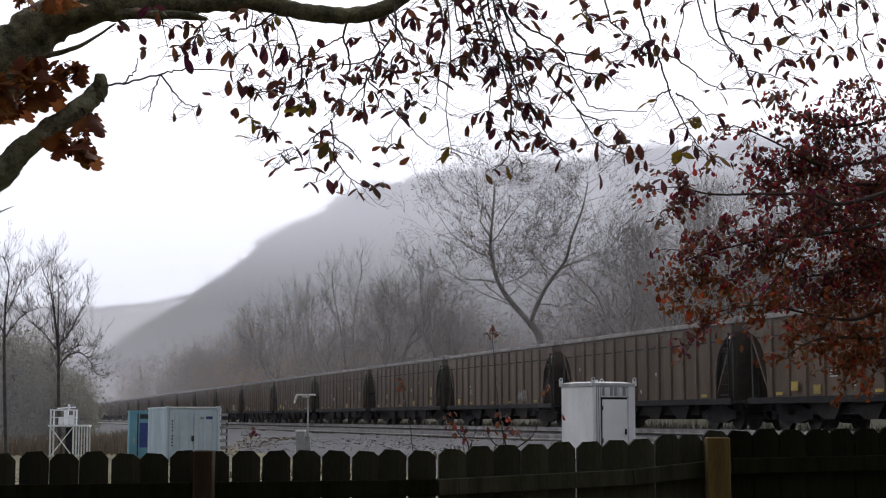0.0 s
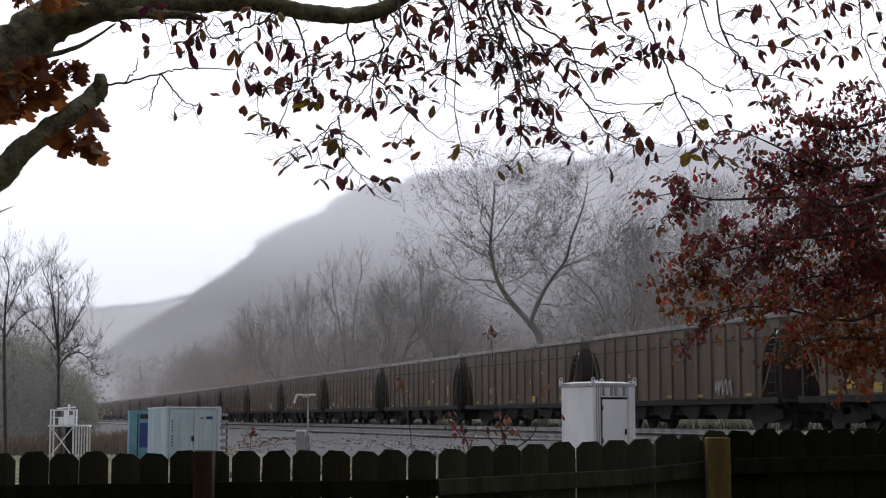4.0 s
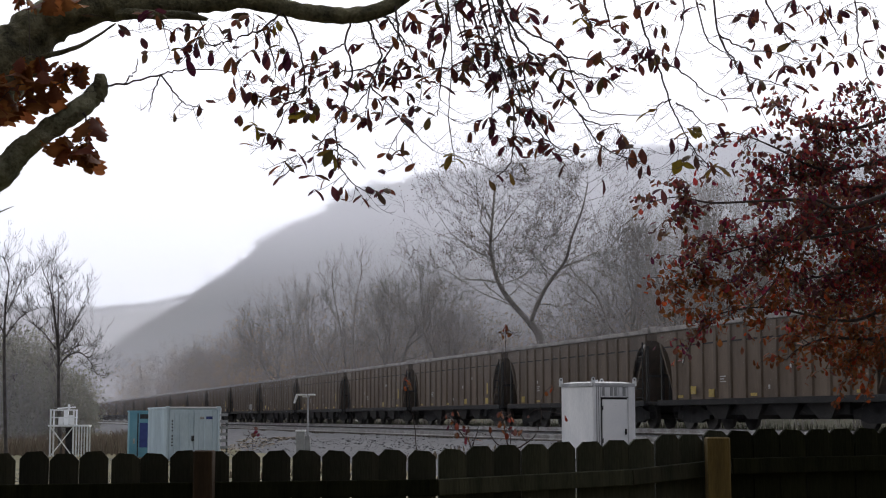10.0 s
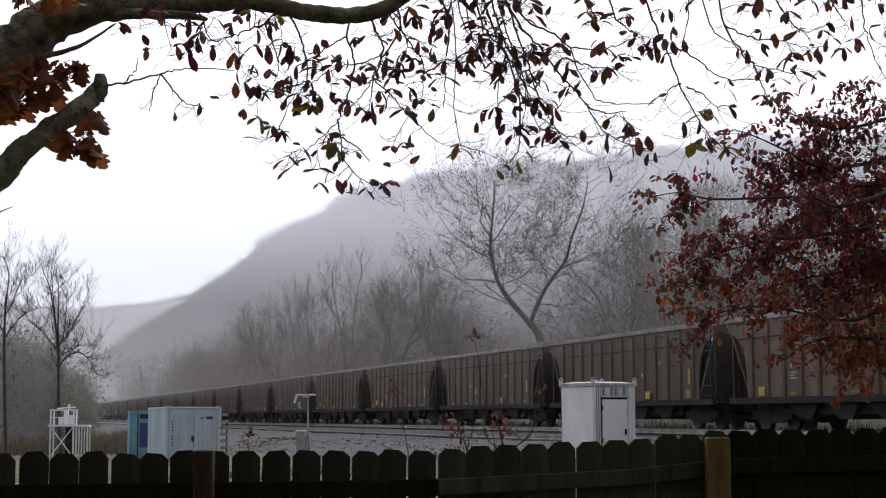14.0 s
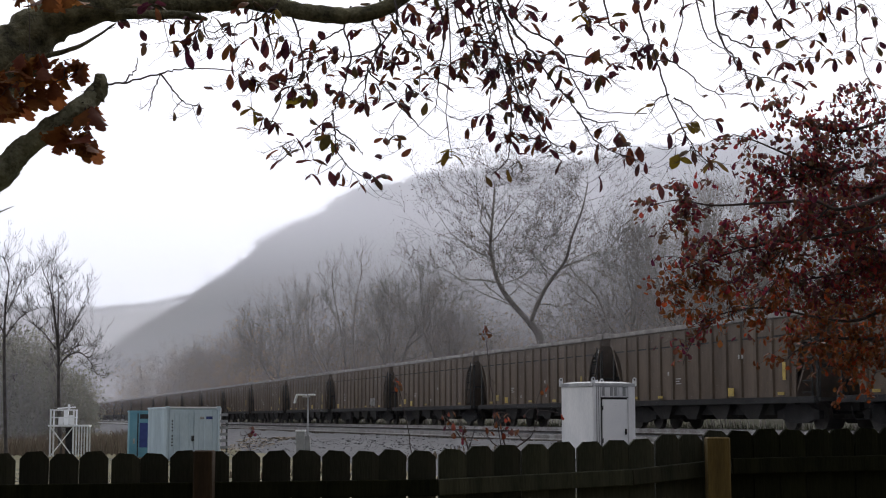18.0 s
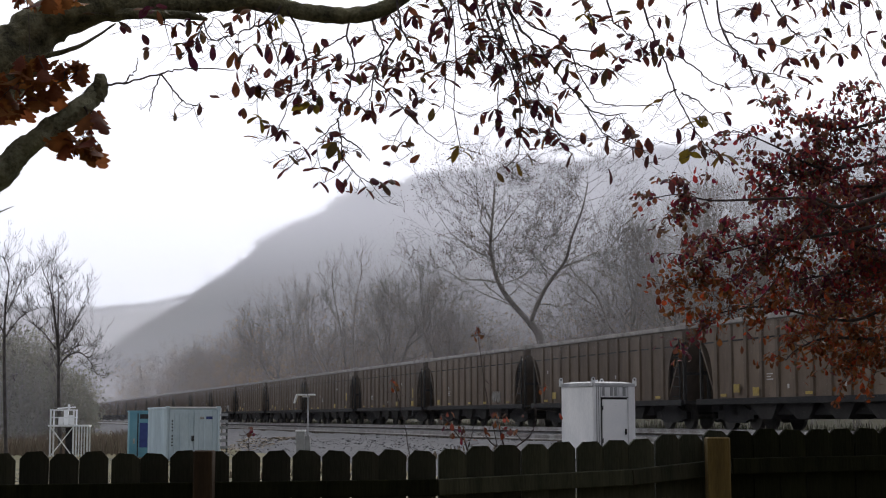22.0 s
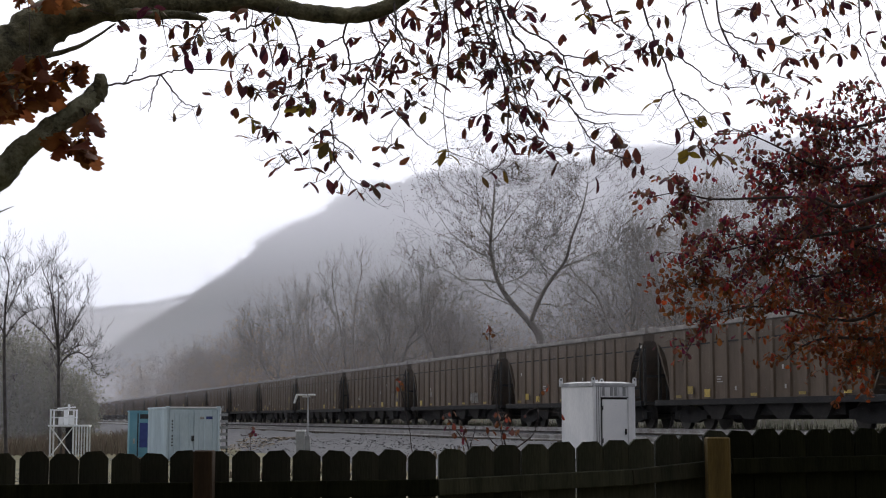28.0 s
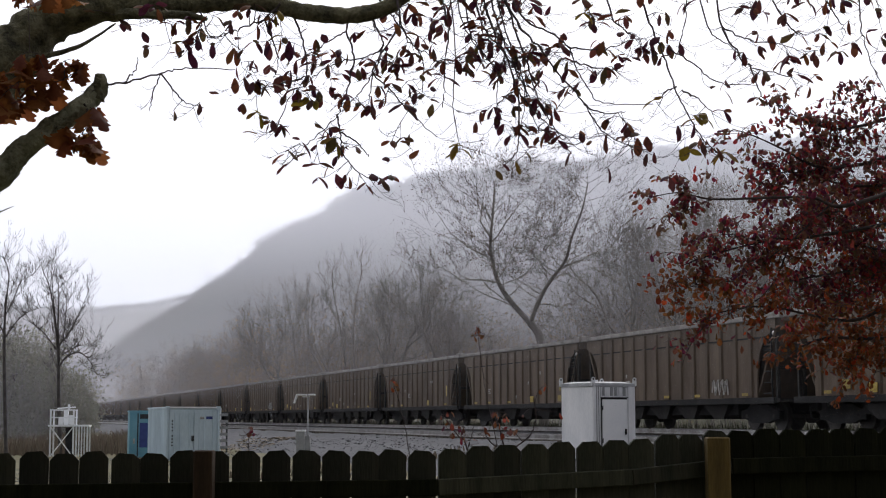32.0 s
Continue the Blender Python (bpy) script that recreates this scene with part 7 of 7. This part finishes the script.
WIND['right'] += [(16.5, 0.003, 0.006), (17, 0.018, 0.07), (17.5, 0.018, 0.029), (18, -0.016, 0.025), (18.5, -0.019, -0.012), (19, -0.001, -0.001), (19.5, 0.003, -0.005), (20, 0.01, 0.006), (20.5, -0.001, 0.006), (21, -0.019, 0.01), (21.5, -0.001, 0.025), (22, 0.018, 0.04), (22.5, -0.013, 0.029), (23, 0.009, 0.021), (23.5, 0.013, 0.032), (24, 0.018, 0.025), (24.5, -0.001, 0.014), (25, 0.001, 0.003), (25.5, 0.025, 0.036)]
WIND['right'] += [(27.5, 0.014, 0.004), (28, 0.014, 0.041), (28.5, -0.012, 0.026), (29, -0.012, 0.033), (29.5, -0.001, 0.037), (30, 0.003, 0.026), (30.5, 0.007, 0.018), (31, 0.007, 0.03), (31.5, 0.018, 0.044), (32, 0.018, 0.052)]
WIND['red'] = []
WIND['red'] += [(0, 0, 0.031), (0.5, 0, 0.027), (1, 0, 0.031), (1.5, 0, 0.023), (2, 0, 0.023), (2.5, 0, 0.016), (3, 0, 0.016), (3.5, 0, 0.012)]
WIND['red'] += [(5.5, 0, 0.031), (6, 0, 0.031), (6.5, 0, 0.02), (7, 0, 0.02), (7.5, 0, 0.008), (8, 0, 0.012), (8.5, 0, 0.008), (9, 0, 0.008), (9.5, 0, 0.005), (10, 0, 0.005), (10.5, 0, 0.005), (11, 0, 0.005), (11.5, 0, 0.005), (12, 0, 0.005), (12.5, 0, 0.005), (13, 0, 0.005), (13.5, 0, 0.012), (14, 0, 0.016), (14.5, 0, 0.016)]
WIND['red'] += [(16.5, 0, 0.012), (17, 0, 0.001), (17.5, 0, 0.001), (18, 0, -0.003), (18.5, 0, -0.003), (19, 0, -0.003), (19.5, 0, 0.008), (20, 0, 0.008), (20.5, 0, 0.008), (21, 0, 0.023), (21.5, 0, 0.012), (22, 0, 0.012), (22.5, 0, 0.023), (23, 0, 0.023), (23.5, 0, 0.023), (24, 0, 0.027), (24.5, 0, 0.027), (25, 0, 0.027), (25.5, 0, 0.031)]
WIND['red'] += [(27.5, 0, 0.023), (28, 0, 0.016), (28.5, 0, 0.016), (29, 0, 0.016), (29.5, 0, 0.027), (30, 0, 0.027), (30.5, 0, 0.034), (31, 0, 0.031), (31.5, 0, 0.016), (32, 0, 0.016)]
WIND['shoot'] = []
WIND['shoot'] += [(0, 0.01, 0.002), (0.5, 0.018, 0.002), (1, 0.018, 0.002), (1.5, 0.013, 0.002), (2, 0.023, 0.002), (2.5, 0.025, 0.002), (3, 0.029, 0.002), (3.5, 0.025, 0.002)]
WIND['shoot'] += [(5.5, -0.061, 0.027), (6, -0.024, 0.012), (6.5, -0.05, 0.008), (7, -0.032, 0.001), (7.5, 0.016, 0.001), (8, 0.028, 0.02), (8.5, -0.002, 0.012), (9, 0.061, 0.008), (9.5, 0.046, 0.012), (10, 0.054, 0.012), (10.5, 0.054, 0.012), (11, 0.054, 0.012), (11.5, 0.05, 0.008), (12, 0.031, 0.008), (12.5, 0.031, 0.008), (13, 0.028, 0.001), (13.5, -0.017, 0.001), (14, -0.05, -0.01), (14.5, -0.017, -0.017)]
WIND['shoot'] += [(16.5, 0.004, 0.011), (17, 0.019, -0), (17.5, -0.03, -0), (18, -0.012, -0.008), (18.5, -0.038, -0.037), (19, -0, -0), (19.5, -0.045, 0.004), (20, 0.007, 0.004), (20.5, 0.04, -0), (21, 0.007, 0.015), (21.5, 0.01, -0), (22, -0.038, -0.011), (22.5, -0.016, 0.007), (23, -0.021, 0.015), (23.5, -0.008, -0.015), (24, 0.007, 0.015), (24.5, -0.008, 0.007), (25, 0.001, -0.004), (25.5, 0.007, 0.007)]
WIND['shoot'] += [(27.5, -0.008, -0), (28, -0, -0.011), (28.5, -0.004, -0.008), (29, 0.037, -0.008), (29.5, -0.019, 0.007), (30, -0.056, 0.004), (30.5, -0.03, -0.011), (31, -0.071, 0.004), (31.5, -0.019, -0.022), (32, -0.038, -0.011)]
WIND['calm'] = []
WIND['calm'] += [(0, -0.019, 0.002), (0.5, -0.012, 0.002), (1, -0.013, 0.003), (1.5, -0.016, 0.005), (2, -0.012, 0.005), (2.5, -0.017, 0.004), (3, -0.006, 0.004), (3.5, -0.004, 0.004)]
WIND['calm'] += [(5.5, -0.008, 0.006), (6, -0.007, 0.006), (6.5, -0.015, 0.008), (7, -0.019, 0.005), (7.5, -0.019, -0.001), (8, -0.009, -0.001), (8.5, -0.009, -0.001), (9, -0.008, -0.002), (9.5, -0.006, -0.002), (10, -0.012, -0.003), (10.5, -0.013, -0.002), (11, -0.007, -0.003), (11.5, -0.012, -0.002), (12, -0.009, -0.002), (12.5, -0.004, -0), (13, -0.006, 0.002), (13.5, -0.009, 0.002), (14, -0.006, 0.002), (14.5, -0.002, 0.007)]
WIND['calm'] += [(16.5, -0.017, 0.002), (17, -0.004, 0), (17.5, 0.004, 0.002), (18, -0.016, 0.007), (18.5, -0.02, 0.002), (19, -0, -0), (19.5, -0.008, -0), (20, -0.003, -0.002), (20.5, -0.008, -0.001), (21, -0.016, -0.001), (21.5, -0.007, -0), (22, -0.006, 0.003), (22.5, -0.008, 0.004), (23, -0.014, 0.002), (23.5, -0.002, 0.006), (24, -0.008, 0.004), (24.5, -0.01, 0.007), (25, -0.016, 0.002), (25.5, -0.003, -0.002)]
WIND['calm'] += [(27.5, -0.011, -0.001), (28, -0.019, 0.002), (28.5, -0.012, 0.006), (29, -0.02, 0.004), (29.5, -0.019, 0.003), (30, -0.017, 0.006), (30.5, -0.013, 0.005), (31, -0.019, 0.006), (31.5, -0.013, 0.004), (32, -0.007, 0.006)]


def blown(o, dx, dz, amount, length, series):
    """The pose of a twig that swings from o (or stands on it, for a negative length)."""
    if series == "red":
        return Matrix.Translation(o) @ Matrix.Rotation(1.33 * amount * dz / length, 4, "Y")
    if length < 0:
        return Matrix.Translation(o) @ Matrix.Rotation(-1.25 * amount * dx / length, 4, "Y")
    shift = Vector((0.3 * dx, 0, dz)) * amount
    return Matrix.Translation(o + shift) @ Matrix.Rotation(-0.8 * amount * dx / length, 4, "Y")


def motions():
    for car, _, start in CARS:
        walk(car, [(float(t), car_pose(start + travel(t))) for t in range(0, 33)])
    # every wheelset rolls alike, so they share one run of keys
    wheels = [o for o in bpy.data.objects if o.name.startswith("wheelset")]
    first = wheels[0]
    at = {w: w.location.copy() for w in wheels}
    spin = [(k / FPS, Matrix.Translation((0.88, 0, 0.457)) @ Matrix.Rotation(travel(k / FPS) / 0.457, 4, "Y")) for k in range(32 * FPS + 1)]
    for sign in (-1, 1):
        mates = [w for w in wheels if at[w].x * sign > 0]
        walk(mates[0], [(t, Matrix.Translation((0.88 * sign, 0, 0.457)) @ m.to_3x3().to_4x4()) for t, m in spin])
        for w in mates[1:]:
            w.rotation_mode = "QUATERNION"
            data = w.animation_data_create()
            data.action = mates[0].animation_data.action
            data.action_slot = mates[0].animation_data.action_slot
    for ob, o, series, amount, length in SWAYS:
        walk(ob, [(t, blown(o, dx, dz, amount, length, series)) for t, dx, dz in WIND[series]])


motions()
